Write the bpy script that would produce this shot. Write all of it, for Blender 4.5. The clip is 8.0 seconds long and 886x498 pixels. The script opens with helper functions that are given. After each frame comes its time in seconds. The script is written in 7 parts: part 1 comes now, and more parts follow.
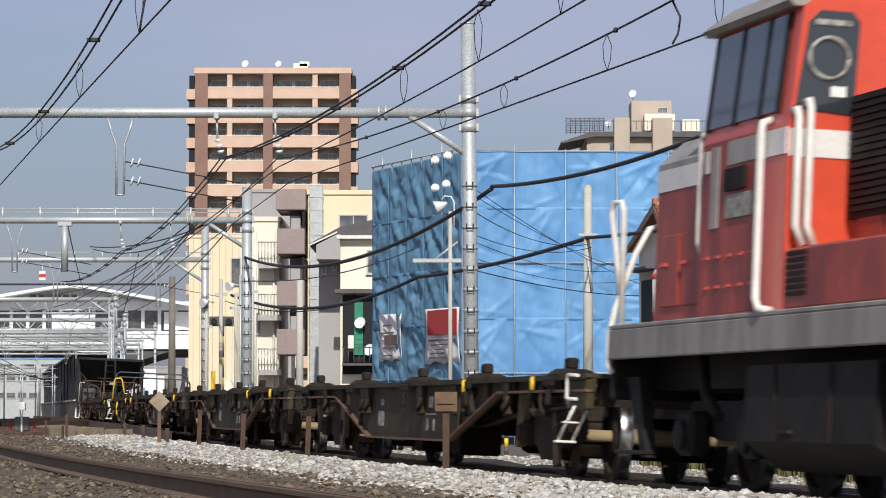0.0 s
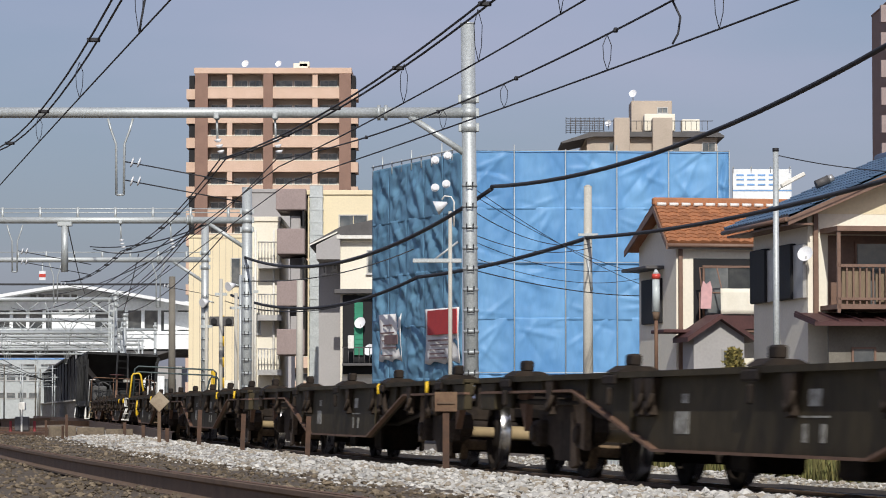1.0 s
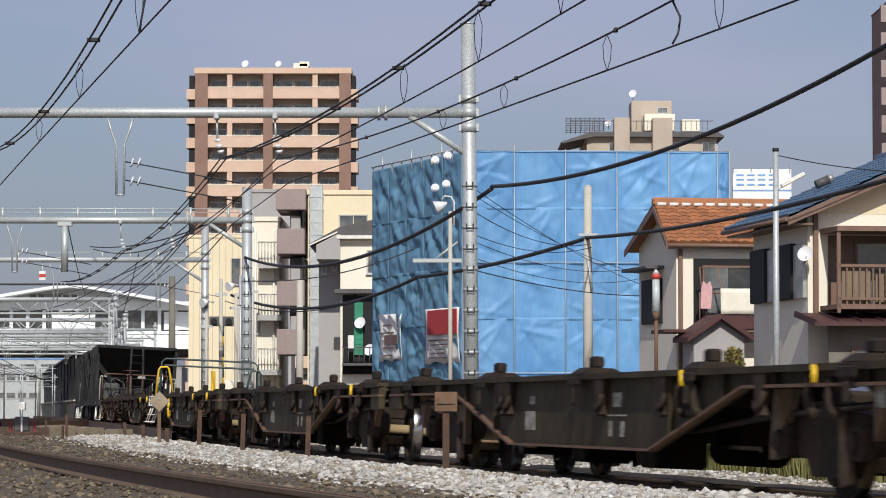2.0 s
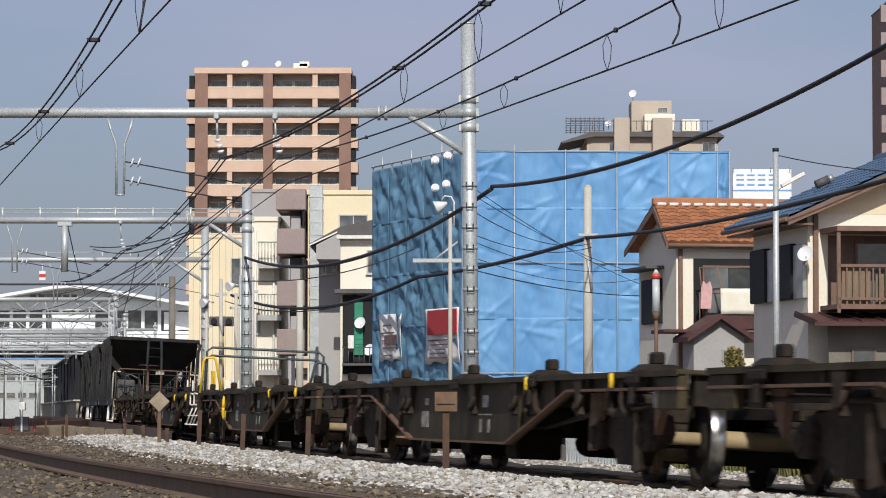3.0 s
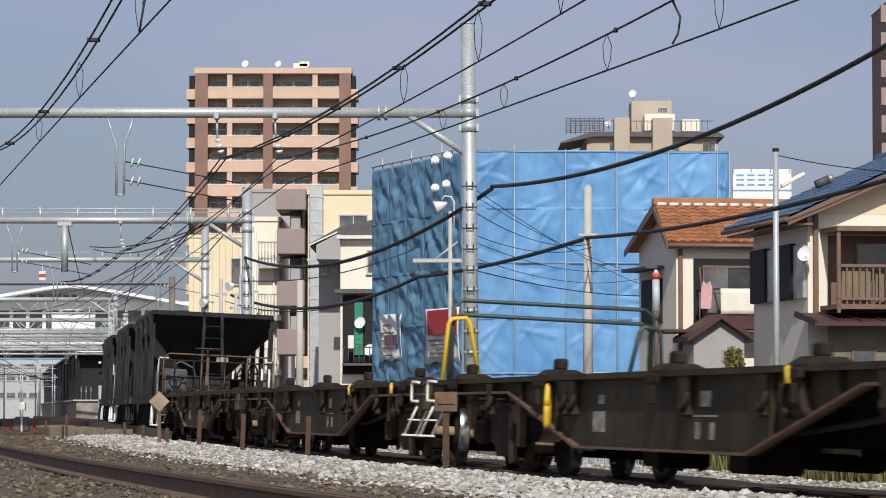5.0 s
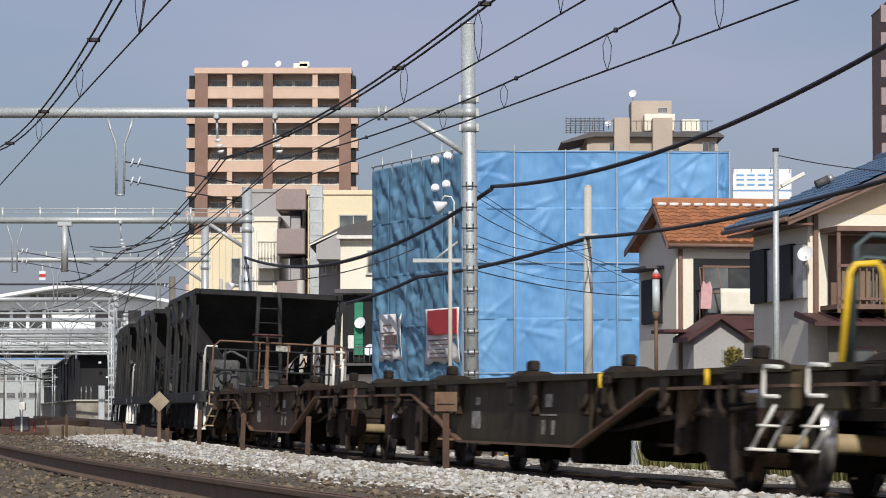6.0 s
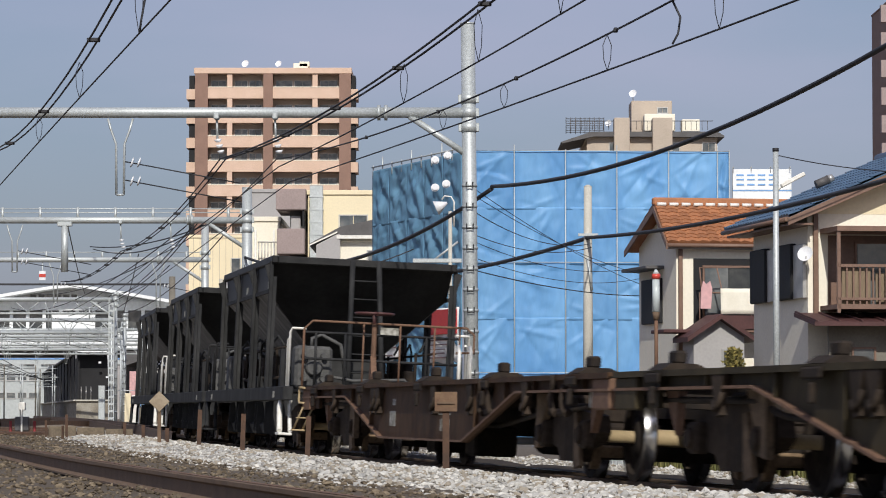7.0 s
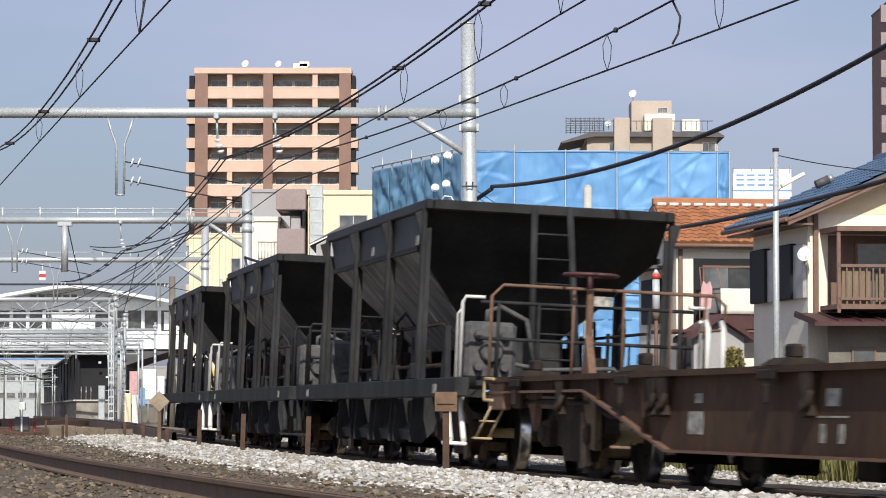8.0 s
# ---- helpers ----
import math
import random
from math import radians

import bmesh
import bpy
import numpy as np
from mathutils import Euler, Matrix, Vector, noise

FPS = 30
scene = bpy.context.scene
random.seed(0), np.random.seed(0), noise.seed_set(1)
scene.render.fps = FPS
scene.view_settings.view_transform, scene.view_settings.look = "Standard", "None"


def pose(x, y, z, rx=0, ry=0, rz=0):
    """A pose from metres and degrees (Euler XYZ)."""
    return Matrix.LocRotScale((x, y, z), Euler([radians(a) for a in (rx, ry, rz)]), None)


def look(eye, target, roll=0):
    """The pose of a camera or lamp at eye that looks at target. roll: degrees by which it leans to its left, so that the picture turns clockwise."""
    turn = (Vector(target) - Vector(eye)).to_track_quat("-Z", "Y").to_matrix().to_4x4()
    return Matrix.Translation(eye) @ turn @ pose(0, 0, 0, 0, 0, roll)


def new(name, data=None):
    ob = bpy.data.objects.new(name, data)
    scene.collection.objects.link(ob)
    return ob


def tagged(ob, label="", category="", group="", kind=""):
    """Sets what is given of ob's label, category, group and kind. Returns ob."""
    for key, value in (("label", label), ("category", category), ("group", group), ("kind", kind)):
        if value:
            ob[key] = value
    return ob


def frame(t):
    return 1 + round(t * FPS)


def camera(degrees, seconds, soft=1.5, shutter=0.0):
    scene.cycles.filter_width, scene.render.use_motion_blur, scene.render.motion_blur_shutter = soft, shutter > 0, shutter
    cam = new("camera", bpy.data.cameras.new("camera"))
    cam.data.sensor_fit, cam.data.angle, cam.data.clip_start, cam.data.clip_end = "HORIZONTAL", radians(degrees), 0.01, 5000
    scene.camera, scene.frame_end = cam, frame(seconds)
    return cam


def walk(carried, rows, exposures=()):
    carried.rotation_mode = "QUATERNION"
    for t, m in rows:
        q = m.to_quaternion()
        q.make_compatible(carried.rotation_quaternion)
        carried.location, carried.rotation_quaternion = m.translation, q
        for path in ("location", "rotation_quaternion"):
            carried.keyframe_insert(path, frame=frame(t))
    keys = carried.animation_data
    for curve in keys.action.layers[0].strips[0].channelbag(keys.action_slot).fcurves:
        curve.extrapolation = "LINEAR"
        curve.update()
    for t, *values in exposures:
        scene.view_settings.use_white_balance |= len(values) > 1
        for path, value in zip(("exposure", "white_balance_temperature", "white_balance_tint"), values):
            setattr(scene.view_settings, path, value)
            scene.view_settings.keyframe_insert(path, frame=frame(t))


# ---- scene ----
# ---------------------------------------------------------------- camera
EYE = 0.72
cam = camera(15.31, 8.0, soft=1.0, shutter=0.3)
walk(cam, [(0.0, pose(0, 0, EYE, 92.79, 0, 0)), (8.0, pose(0, 0, EYE, 92.79, 0, 0))],
     exposures=[(0.0, -0.22, 6350, 9), (0.5, -0.32, 6350, 9), (1.5, -0.34, 6350, 9), (6.5, -0.34, 6350, 9), (7.4, -0.30, 6350, 9), (8.0, 0.0, 6350, 9)])

# ---------------------------------------------------------------- light
SUN_TO = Vector((0.03, -0.80, 0.60)).normalized()
sun = new("sun", bpy.data.lights.new("sun", "SUN"))
sun.data.energy, sun.data.angle, sun.data.color = 4.6, radians(0.53), (1.0, 0.94, 0.85)
sun.matrix_world = look((0, 0, 60), Vector((0, 0, 60)) - SUN_TO)
world = bpy.data.worlds.new("sky")
scene.world = world
world.use_nodes = True
_n = world.node_tree.nodes
_sky = _n.new("ShaderNodeTexSky")
_sky.sky_type, _sky.sun_disc = "NISHITA", False
_sky.sun_elevation = math.asin(SUN_TO.z)
_sky.sun_rotation = math.atan2(SUN_TO.x, SUN_TO.y)
_sky.air_density, _sky.dust_density, _sky.ozone_density = 1.0, 2.0, 5.0
_wl = world.node_tree.links
_tc, _mp, _cn, _cr, _cm = (_n.new("ShaderNode" + k) for k in ("TexCoord", "Mapping", "TexNoise", "MapRange", "Mix"))
_mp.inputs["Scale"].default_value = (1.0, 1.0, 4.0)
_cn.inputs["Scale"].default_value, _cn.inputs["Detail"].default_value = 3.2, 7
_cr.inputs[1].default_value, _cr.inputs[2].default_value, _cr.inputs[3].default_value, _cr.inputs[4].default_value = 0.42, 0.75, 0.28, 0.62
_cm.data_type = "RGBA"
_cm.inputs[7].default_value = (6.9, 6.5, 8.6, 1)
_wl.new(_tc.outputs["Generated"], _mp.inputs[0])
_wl.new(_mp.outputs[0], _cn.inputs["Vector"])
_wl.new(_cn.outputs[0], _cr.inputs[0])
_wl.new(_cr.outputs[0], _cm.inputs[0])
_wl.new(_sky.outputs[0], _cm.inputs[6])
_wl.new(_cm.outputs[2], _n["Background"].inputs[0])
_n["Background"].inputs[1].default_value = 0.092


# ---------------------------------------------------------------- materials
def material(name, color, rough=0.7, metal=0.0, second=None, scale=3.0, amount=0.5, grain=60.0, grain_amount=0.12,
             bump=0.15, bump_scale=None, coat=0.0, island=0.0, obj_random=0.0, trans=0.0, stretch=(1, 1, 1), spec=0.5):
    """A node material: base colour broken up by large stains and fine grain, with relief."""
    m = bpy.data.materials.new(name)
    m.use_nodes = True
    nt = m.node_tree
    nd, ln = nt.nodes, nt.links
    b = nd["Principled BSDF"]
    tc, mp = nd.new("ShaderNodeTexCoord"), nd.new("ShaderNodeMapping")
    mp.inputs["Scale"].default_value = stretch
    ln.new(tc.outputs["Object"], mp.inputs[0])
    n1, n2 = nd.new("ShaderNodeTexNoise"), nd.new("ShaderNodeTexNoise")
    n1.inputs["Scale"].default_value, n1.inputs["Detail"].default_value = scale, 6
    n2.inputs["Scale"].default_value, n2.inputs["Detail"].default_value = grain, 4
    for n in (n1, n2):
        ln.new(mp.outputs[0], n.inputs["Vector"])
    ramp = nd.new("ShaderNodeMapRange")
    ramp.inputs[1].default_value, ramp.inputs[2].default_value = 0.38, 0.66
    ramp.inputs[4].default_value = amount
    ln.new(n1.outputs[0], ramp.inputs[0])
    mix = nd.new("ShaderNodeMix")
    mix.data_type = "RGBA"
    mix.inputs[6].default_value = (*color, 1)
    mix.inputs[7].default_value = (*(second or [c * 0.6 for c in color]), 1)
    if island > 0.3:
        src, gt, mx = nd.new("ShaderNodeNewGeometry"), nd.new("ShaderNodeMath"), nd.new("ShaderNodeMath")
        gt.operation, gt.inputs[1].default_value, mx.operation = "GREATER_THAN", 0.70, "MAXIMUM"
        ln.new(src.outputs["Random Per Island"], gt.inputs[0])
        ln.new(gt.outputs[0], mx.inputs[0])
        ln.new(ramp.outputs[0], mx.inputs[1])
        ln.new(mx.outputs[0], mix.inputs[0])
    else:
        ln.new(ramp.outputs[0], mix.inputs[0])
    hsv = nd.new("ShaderNodeHueSaturation")
    val = nd.new("ShaderNodeMapRange")
    val.inputs[1].default_value, val.inputs[2].default_value = 0.25, 0.75
    val.inputs[3].default_value, val.inputs[4].default_value = 1 - grain_amount, 1 + grain_amount
    ln.new(n2.outputs[0], val.inputs[0])
    last = val.outputs[0]
    for on, node, sock in ((island, "ShaderNodeNewGeometry", "Random Per Island"), (obj_random, "ShaderNodeObjectInfo", "Random")):
        if on:
            src, r, mul = nd.new(node), nd.new("ShaderNodeMapRange"), nd.new("ShaderNodeMath")
            r.inputs[3].default_value, r.inputs[4].default_value = 1 - on, 1 + on
            mul.operation = "MULTIPLY"
            ln.new(src.outputs[sock], r.inputs[0])
            ln.new(r.outputs[0], mul.inputs[0])
            ln.new(last, mul.inputs[1])
            last = mul.outputs[0]
    ln.new(last, hsv.inputs["Value"])
    ln.new(mix.outputs[2], hsv.inputs["Color"])
    ln.new(hsv.outputs[0], b.inputs["Base Color"])
    b.inputs["Roughness"].default_value, b.inputs["Metallic"].default_value = rough, metal
    b.inputs["Coat Weight"].default_value = coat
    b.inputs["Specular IOR Level"].default_value = spec
    b.inputs["Transmission Weight"].default_value = trans
    if bump:
        bp, n3 = nd.new("ShaderNodeBump"), nd.new("ShaderNodeTexNoise")
        n3.inputs["Scale"].default_value, n3.inputs["Detail"].default_value = bump_scale or grain, 5
        ln.new(mp.outputs[0], n3.inputs["Vector"])
        bp.inputs["Strength"].default_value, bp.inputs["Distance"].default_value = bump, 0.02
        ln.new(n3.outputs[0], bp.inputs["Height"])
        ln.new(bp.outputs[0], b.inputs["Normal"])
    return m


# ---------------------------------------------------------------- mesh helpers
def box(bm, x0, x1, y0, y1, z0, z1, bevel=0.0, m=None):
    """A box between two corners, with its edges rounded by bevel, moved by the pose m."""
    vs = [bm.verts.new((x, y, z)) for x in (x0, x1) for y in (y0, y1) for z in (z0, z1)]
    fs = [bm.faces.new([vs[i] for i in q]) for q in ((0, 1, 3, 2), (4, 6, 7, 5), (0, 4, 5, 1), (2, 3, 7, 6), (0, 2, 6, 4), (1, 5, 7, 3))]
    if bevel:
        es = list({e for f in fs for e in f.edges})
        r = bmesh.ops.bevel(bm, geom=es, offset=bevel, segments=1, affect="EDGES")
        vs = list({v for f in r["faces"] for v in f.verts} | {v for v in vs if v.is_valid})
    if m is not None:
        for v in vs:
            v.co = m @ v.co
    return vs


def tube(bm, a, b, r, r2=None, n=10, cap=True):
    """A round bar from a to b."""
    a, b = Vector(a), Vector(b)
    r2 = r if r2 is None else r2
    d = b - a
    q = d.to_track_quat("Z", "Y").to_matrix()
    ring = [[bm.verts.new(p + q @ Vector((rr * math.cos(t), rr * math.sin(t), 0))) for t in (2 * math.pi * i / n for i in range(n))] for p, rr in ((a, r), (b, r2))]
    for i in range(n):
        f = bm.faces.new((ring[0][i], ring[0][(i + 1) % n], ring[1][(i + 1) % n], ring[1][i]))
        f.smooth = True
    if cap:
        bm.faces.new(ring[0][::-1])
        bm.faces.new(ring[1])


def pipe(bm, pts, r, n=8):
    """A round bar bent through the points."""
    pts = [Vector(p) for p in pts]
    rings = []
    side = None
    for i, p in enumerate(pts):
        d = (pts[min(i + 1, len(pts) - 1)] - pts[max(i - 1, 0)]).normalized()
        if side is None:
            side = d.orthogonal().normalized()
        side = (side - d * side.dot(d)).normalized()
        up = d.cross(side)
        rings.append([bm.verts.new(p + r * (math.cos(t) * side + math.sin(t) * up)) for t in (2 * math.pi * k / n for k in range(n))])
    for a, b in zip(rings, rings[1:]):
        for k in range(n):
            f = bm.faces.new((a[k], a[(k + 1) % n], b[(k + 1) % n], b[k]))
            f.smooth = True
    bm.faces.new(rings[0][::-1])
    bm.faces.new(rings[-1])


def prism(bm, outline, a, b, axis="y"):
    """An outline (pairs) drawn out along an axis from a to b. Pairs are x, z for y; y, z for x; x, y for z."""
    def at(p, q, w):
        return {"y": (p, w, q), "x": (w, p, q), "z": (p, q, w)}[axis]
    r0 = [bm.verts.new(at(p, q, a)) for p, q in outline]
    r1 = [bm.verts.new(at(p, q, b)) for p, q in outline]
    bm.faces.new(r0[::-1])
    bm.faces.new(r1)
    for i in range(len(outline)):
        j = (i + 1) % len(outline)
        bm.faces.new((r0[i], r0[j], r1[j], r1[i]))


def arch(w, h, r, y=0.0, n=4):
    """Points of an upside-down U in the x, z plane, w wide and h high, with rounded corners."""
    pts = [(-w / 2, y, 0)]
    for cx, s in ((-w / 2 + r, 1), (w / 2 - r, -1)):
        rng = range(n + 1)
        for i in rng:
            t = math.pi - s * 0 - math.pi / 2 * i / n if s > 0 else math.pi / 2 - math.pi / 2 * i / n
            pts.append((cx + r * math.cos(t), y, h - r + r * math.sin(t)))
    return pts + [(w / 2, y, 0)]


def mesh_of(name, bm):
    bmesh.ops.recalc_face_normals(bm, faces=bm.faces)
    me = bpy.data.meshes.new(name)
    bm.to_mesh(me)
    bm.free()
    return me


def part(name, bm, mat, parent=None, label="", kind="", m=None):
    """Links a bmesh as one mesh object, under a thing or a part where one is given."""
    me = mesh_of(name, bm)
    me.materials.append(mat)
    ob = new(name, me)
    if parent is not None:
        ob.parent = parent
    if m is not None:
        ob.matrix_basis = m
    return tagged(ob, label, kind=kind)


def again(ob, parent, m, name=None):
    """Another object on the same mesh, under the parent."""
    o = new(name or ob.name.split(".")[0], ob.data)
    o.parent = parent
    o.matrix_basis = m
    if ob.get("label"):
        o["label"] = ob["label"]
    return o


def thing(name, label, category, m=None, group="", kind=""):
    ob = new(name)
    ob.empty_display_size = 0.2
    if m is not None:
        ob.matrix_basis = m
    return tagged(ob, label, category, group, kind)


# ---------------------------------------------------------------- the line of the track
# The line is laid out by its heading against the distance s from a point abreast of the camera's axis, growing away from the camera.
CANT = 0.045
_S = np.arange(-160.0, 300.0, 0.25)
_c = np.clip(_S, -40, 118)
_far = np.clip(_S - 118.0, 0, 24) * 0.0025
_H = 0.200655 - 0.00164344 * _c + 1.0586e-5 * _c ** 2 - 8.781e-9 * _c ** 3 - _far
_X, _Y = np.cumsum(-np.sin(_H) * 0.25), np.cumsum(np.cos(_H) * 0.25)
_X += 1.58 - np.interp(0, _S, _X)
_Y += 29.2 - np.interp(0, _S, _Y)


def line(s, lat=0.0, z=0.0):
    """The point s metres along the line, lat metres to the right of the train track's centre as the camera sees it."""
    h = float(np.interp(s, _S, _H))
    w = lat + 1.32
    return Vector((float(np.interp(s, _S, _X)) + w * math.cos(h), float(np.interp(s, _S, _Y)) + w * math.sin(h), z))


def on_track(s, half):
    """The pose of a vehicle whose middle is at s and whose bogies stand half away from it; it runs towards its own +x."""
    a, b = line(s - half), line(s + half)
    fwd = (a - b).normalized()
    m = Matrix((fwd, Vector((0, 0, 1)).cross(fwd), Vector((0, 0, 1)))).transposed().to_4x4()
    return Matrix.Translation((a + b) / 2) @ m @ pose(0, 0, 0, math.degrees(-CANT), 0, 0)


def run(t):
    """How far the train has come after t seconds."""
    return 14.766 * t - 0.03415 * t * t


# ---------------------------------------------------------------- materials in use
M = dict(
    soil=material("soil", (0.13, 0.105, 0.078), 0.95, second=(0.08, 0.066, 0.05), scale=0.6, grain=9, grain_amount=0.4, bump=0.6),
    stone=material("pale_ballast", (0.58, 0.565, 0.525), 0.85, second=(0.24, 0.21, 0.165), scale=1.5, amount=0.35, island=0.40, grain=30, bump=0.3),
    timber=material("weathered_timber", (0.17, 0.135, 0.095), 0.9, second=(0.10, 0.08, 0.055), scale=4, amount=0.7, grain=24, grain_amount=0.25, bump=0.2),
    fines=material("stone_fines", (0.33, 0.305, 0.255), 0.95, second=(0.17, 0.145, 0.11), scale=1.2, amount=0.8, grain=22, grain_amount=0.45, bump=0.8),
    old_stone=material("brown_ballast", (0.105, 0.080, 0.052), 0.9, second=(0.155, 0.122, 0.082), scale=1.5, island=0.4, grain=30, bump=0.3),
    rust=material("rusty_rail", (0.155, 0.100, 0.062), 0.8, second=(0.085, 0.058, 0.036), scale=5, grain=40, bump=0.3),
    rail_top=material("rail_head", (0.45, 0.42, 0.38), 0.35, 0.9, scale=8),
    sleeper=material("sleeper", (0.30, 0.28, 0.25), 0.9, scale=4),
    galv=material("galvanised_steel", (0.50, 0.53, 0.53), 0.5, 0.35, second=(0.38, 0.41, 0.41), scale=2.5, grain=25, grain_amount=0.2, bump=0.05),
    wire=material("wire", (0.035, 0.035, 0.04), 0.6, 0.3, scale=2, bump=0),
    porcelain=material("porcelain", (0.82, 0.83, 0.85), 0.25, scale=3, bump=0, amount=0.2),
    concrete=material("concrete_pole", (0.52, 0.50, 0.44), 0.85, second=(0.38, 0.36, 0.31), scale=1.6, grain=30),
    old_concrete=material("grimy_concrete", (0.20, 0.185, 0.155), 0.9, second=(0.12, 0.105, 0.085), scale=1.2, amount=0.7, grain=24),
    reed=material("reed_screen", (0.23, 0.175, 0.115), 0.9, second=(0.15, 0.11, 0.07), scale=3, grain=20, grain_amount=0.3, stretch=(6, 6, 0.4)),
    sheet=material("blue_sheet", (0.105, 0.270, 0.525), 0.5, second=(0.19, 0.40, 0.66), scale=0.9, amount=0.75, grain=7, grain_amount=0.06, bump=0.08, bump_scale=9, obj_random=0.07, stretch=(1, 1, 0.35), spec=0.3),
    sheet_grey=material("grey_blue_sheet", (0.125, 0.265, 0.40), 0.6, second=(0.17, 0.33, 0.46), scale=1.3, amount=0.5, grain=9, grain_amount=0.08, bump=0.1, bump_scale=9, obj_random=0.08, spec=0.3),
    tile_pink=material("pink_tile", (0.62, 0.44, 0.33), 0.7, second=(0.70, 0.52, 0.41), scale=0.6, grain=14, grain_amount=0.12),
    tile_brown=material("brown_tile", (0.26, 0.155, 0.115), 0.7, scale=0.8, amount=0.3, grain=14),
    cream=material("cream_wall", (0.80, 0.70, 0.48), 0.8, second=(0.70, 0.60, 0.42), scale=0.5, amount=0.4, grain=12, grain_amount=0.05),
    white=material("white_wall", (0.86, 0.81, 0.68), 0.8, second=(0.72, 0.66, 0.54), scale=0.6, amount=0.4, grain=12, grain_amount=0.05),
    grey_wall=material("grey_wall", (0.40, 0.385, 0.38), 0.85, second=(0.33, 0.32, 0.31), scale=0.6, amount=0.4, grain=14, grain_amount=0.06),
    mauve=material("mauve_wall", (0.34, 0.27, 0.255), 0.85, scale=0.7, amount=0.3, grain=14),
    beige=material("beige_wall", (0.50, 0.42, 0.34), 0.85, scale=0.5, amount=0.3, grain=10),
    station=material("station_wall", (0.86, 0.88, 0.88), 0.6, second=(0.72, 0.75, 0.76), scale=0.3, amount=0.5, grain=4),
    # near black; on recess boxes it puts the shade into the colour
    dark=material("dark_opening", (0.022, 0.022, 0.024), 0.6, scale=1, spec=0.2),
    # ballast colour darkened to deepen the shade under the train
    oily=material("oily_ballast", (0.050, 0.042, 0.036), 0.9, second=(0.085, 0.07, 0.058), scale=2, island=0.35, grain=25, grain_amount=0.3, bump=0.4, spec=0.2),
    glass=material("window_glass", (0.06, 0.075, 0.085), 0.08, second=(0.26, 0.255, 0.24), scale=1.4, amount=0.6, bump=0, spec=0.8, obj_random=0.55),
    alu=material("window_frame", (0.55, 0.54, 0.52), 0.4, 0.6, scale=3, bump=0),
    brown_metal=material("brown_metal", (0.20, 0.12, 0.085), 0.55, scale=3, grain=20),
    roof_orange=material("orange_tile", (0.37, 0.155, 0.068), 0.65, second=(0.23, 0.095, 0.048), scale=2.5, obj_random=0.15, island=0.18, grain=18),
    roof_blue=material("blue_tile", (0.055, 0.105, 0.17), 0.35, second=(0.12, 0.20, 0.30), scale=2, island=0.2, grain=18),
    roof_dark=material("dark_roof", (0.10, 0.095, 0.095), 0.6, scale=2, grain=10),
    roof_red=material("maroon_roof", (0.080, 0.030, 0.028), 0.6, scale=2.5, grain=16),
    far_grey=material("far_grey_clutter", (0.13, 0.14, 0.15), 0.8, second=(0.30, 0.32, 0.34), scale=0.9, amount=1.0, grain=2.5, grain_amount=0.4, bump=0.2),
    stake=material("rusty_stake", (0.062, 0.036, 0.024), 0.85, second=(0.12, 0.062, 0.035), scale=6, amount=0.6, grain=30),
    plaster=material("plaster", (0.85, 0.84, 0.80), 0.8, scale=4),
    cloth=material("white_cloth", (0.84, 0.80, 0.68), 0.9, second=(0.74, 0.69, 0.56), scale=2),
    pink_cloth=material("pink_cloth", (0.70, 0.42, 0.42), 0.9, scale=5),
    banner_white=material("banner_white", (0.84, 0.83, 0.81), 0.8, second=(0.70, 0.69, 0.68), scale=3),
    banner_red=material("banner_red", (0.50, 0.05, 0.05), 0.7, second=(0.40, 0.04, 0.05), scale=4),
    ink=material("print_bars", (0.20, 0.13, 0.13), 0.8, scale=5),
    faded_red=material("faded_red", (0.24, 0.03, 0.03), 0.7, scale=5),
    green=material("green_shutter", (0.03, 0.26, 0.15), 0.6, scale=2),
    sign_blue=material("sign_blue", (0.20, 0.40, 0.75), 0.5, scale=3),
    leaf=material("leaves", (0.13, 0.115, 0.028), 0.8, second=(0.20, 0.16, 0.045), scale=3, island=0.45, bump=0),
    grass=material("dry_grass", (0.21, 0.19, 0.065), 0.9, second=(0.13, 0.135, 0.045), scale=2, island=0.4, bump=0),
    wagon=material("olive_brown_wagon_paint", (0.060, 0.047, 0.025), 0.75, second=(0.024, 0.019, 0.011), scale=1.6, amount=0.85, grain=14, grain_amount=0.3, bump=0.25, stretch=(1, 1, 0.4), spec=0.2),
    wagon_brown=material("reddish_brown_wagon_paint", (0.076, 0.041, 0.021), 0.75, second=(0.036, 0.020, 0.011), scale=1.6, amount=0.85, grain=14, grain_amount=0.3, bump=0.25, stretch=(1, 1, 0.4), spec=0.2),
    wagon_edge=material("rust_worn_edge", (0.17, 0.095, 0.058), 0.85, second=(0.10, 0.056, 0.036), scale=5, grain=25, grain_amount=0.25),
    under=material("grimy_running_gear", (0.020, 0.016, 0.014), 0.85, second=(0.045, 0.032, 0.022), scale=4, amount=0.7, grain=20, grain_amount=0.3, bump=0.3, spec=0.2),
    bogie=material("dusty_bogie_frame", (0.050, 0.036, 0.026), 0.9, second=(0.024, 0.018, 0.014), scale=3.5, amount=0.9, grain=20, grain_amount=0.3, bump=0.3, spec=0.2),
    # dusty tan, lightened to paint sunlight onto the running gear
    tan_gear=material("tan_dusted_gear", (0.20, 0.135, 0.078), 0.9, second=(0.06, 0.042, 0.028), scale=5, amount=0.8, grain=22, grain_amount=0.3, bump=0.3),
    tread=material("polished_tread", (0.70, 0.68, 0.65), 0.22, 1.0, scale=10, bump=0),
    axle=material("dusty_axle", (0.42, 0.32, 0.18), 0.7, scale=5),
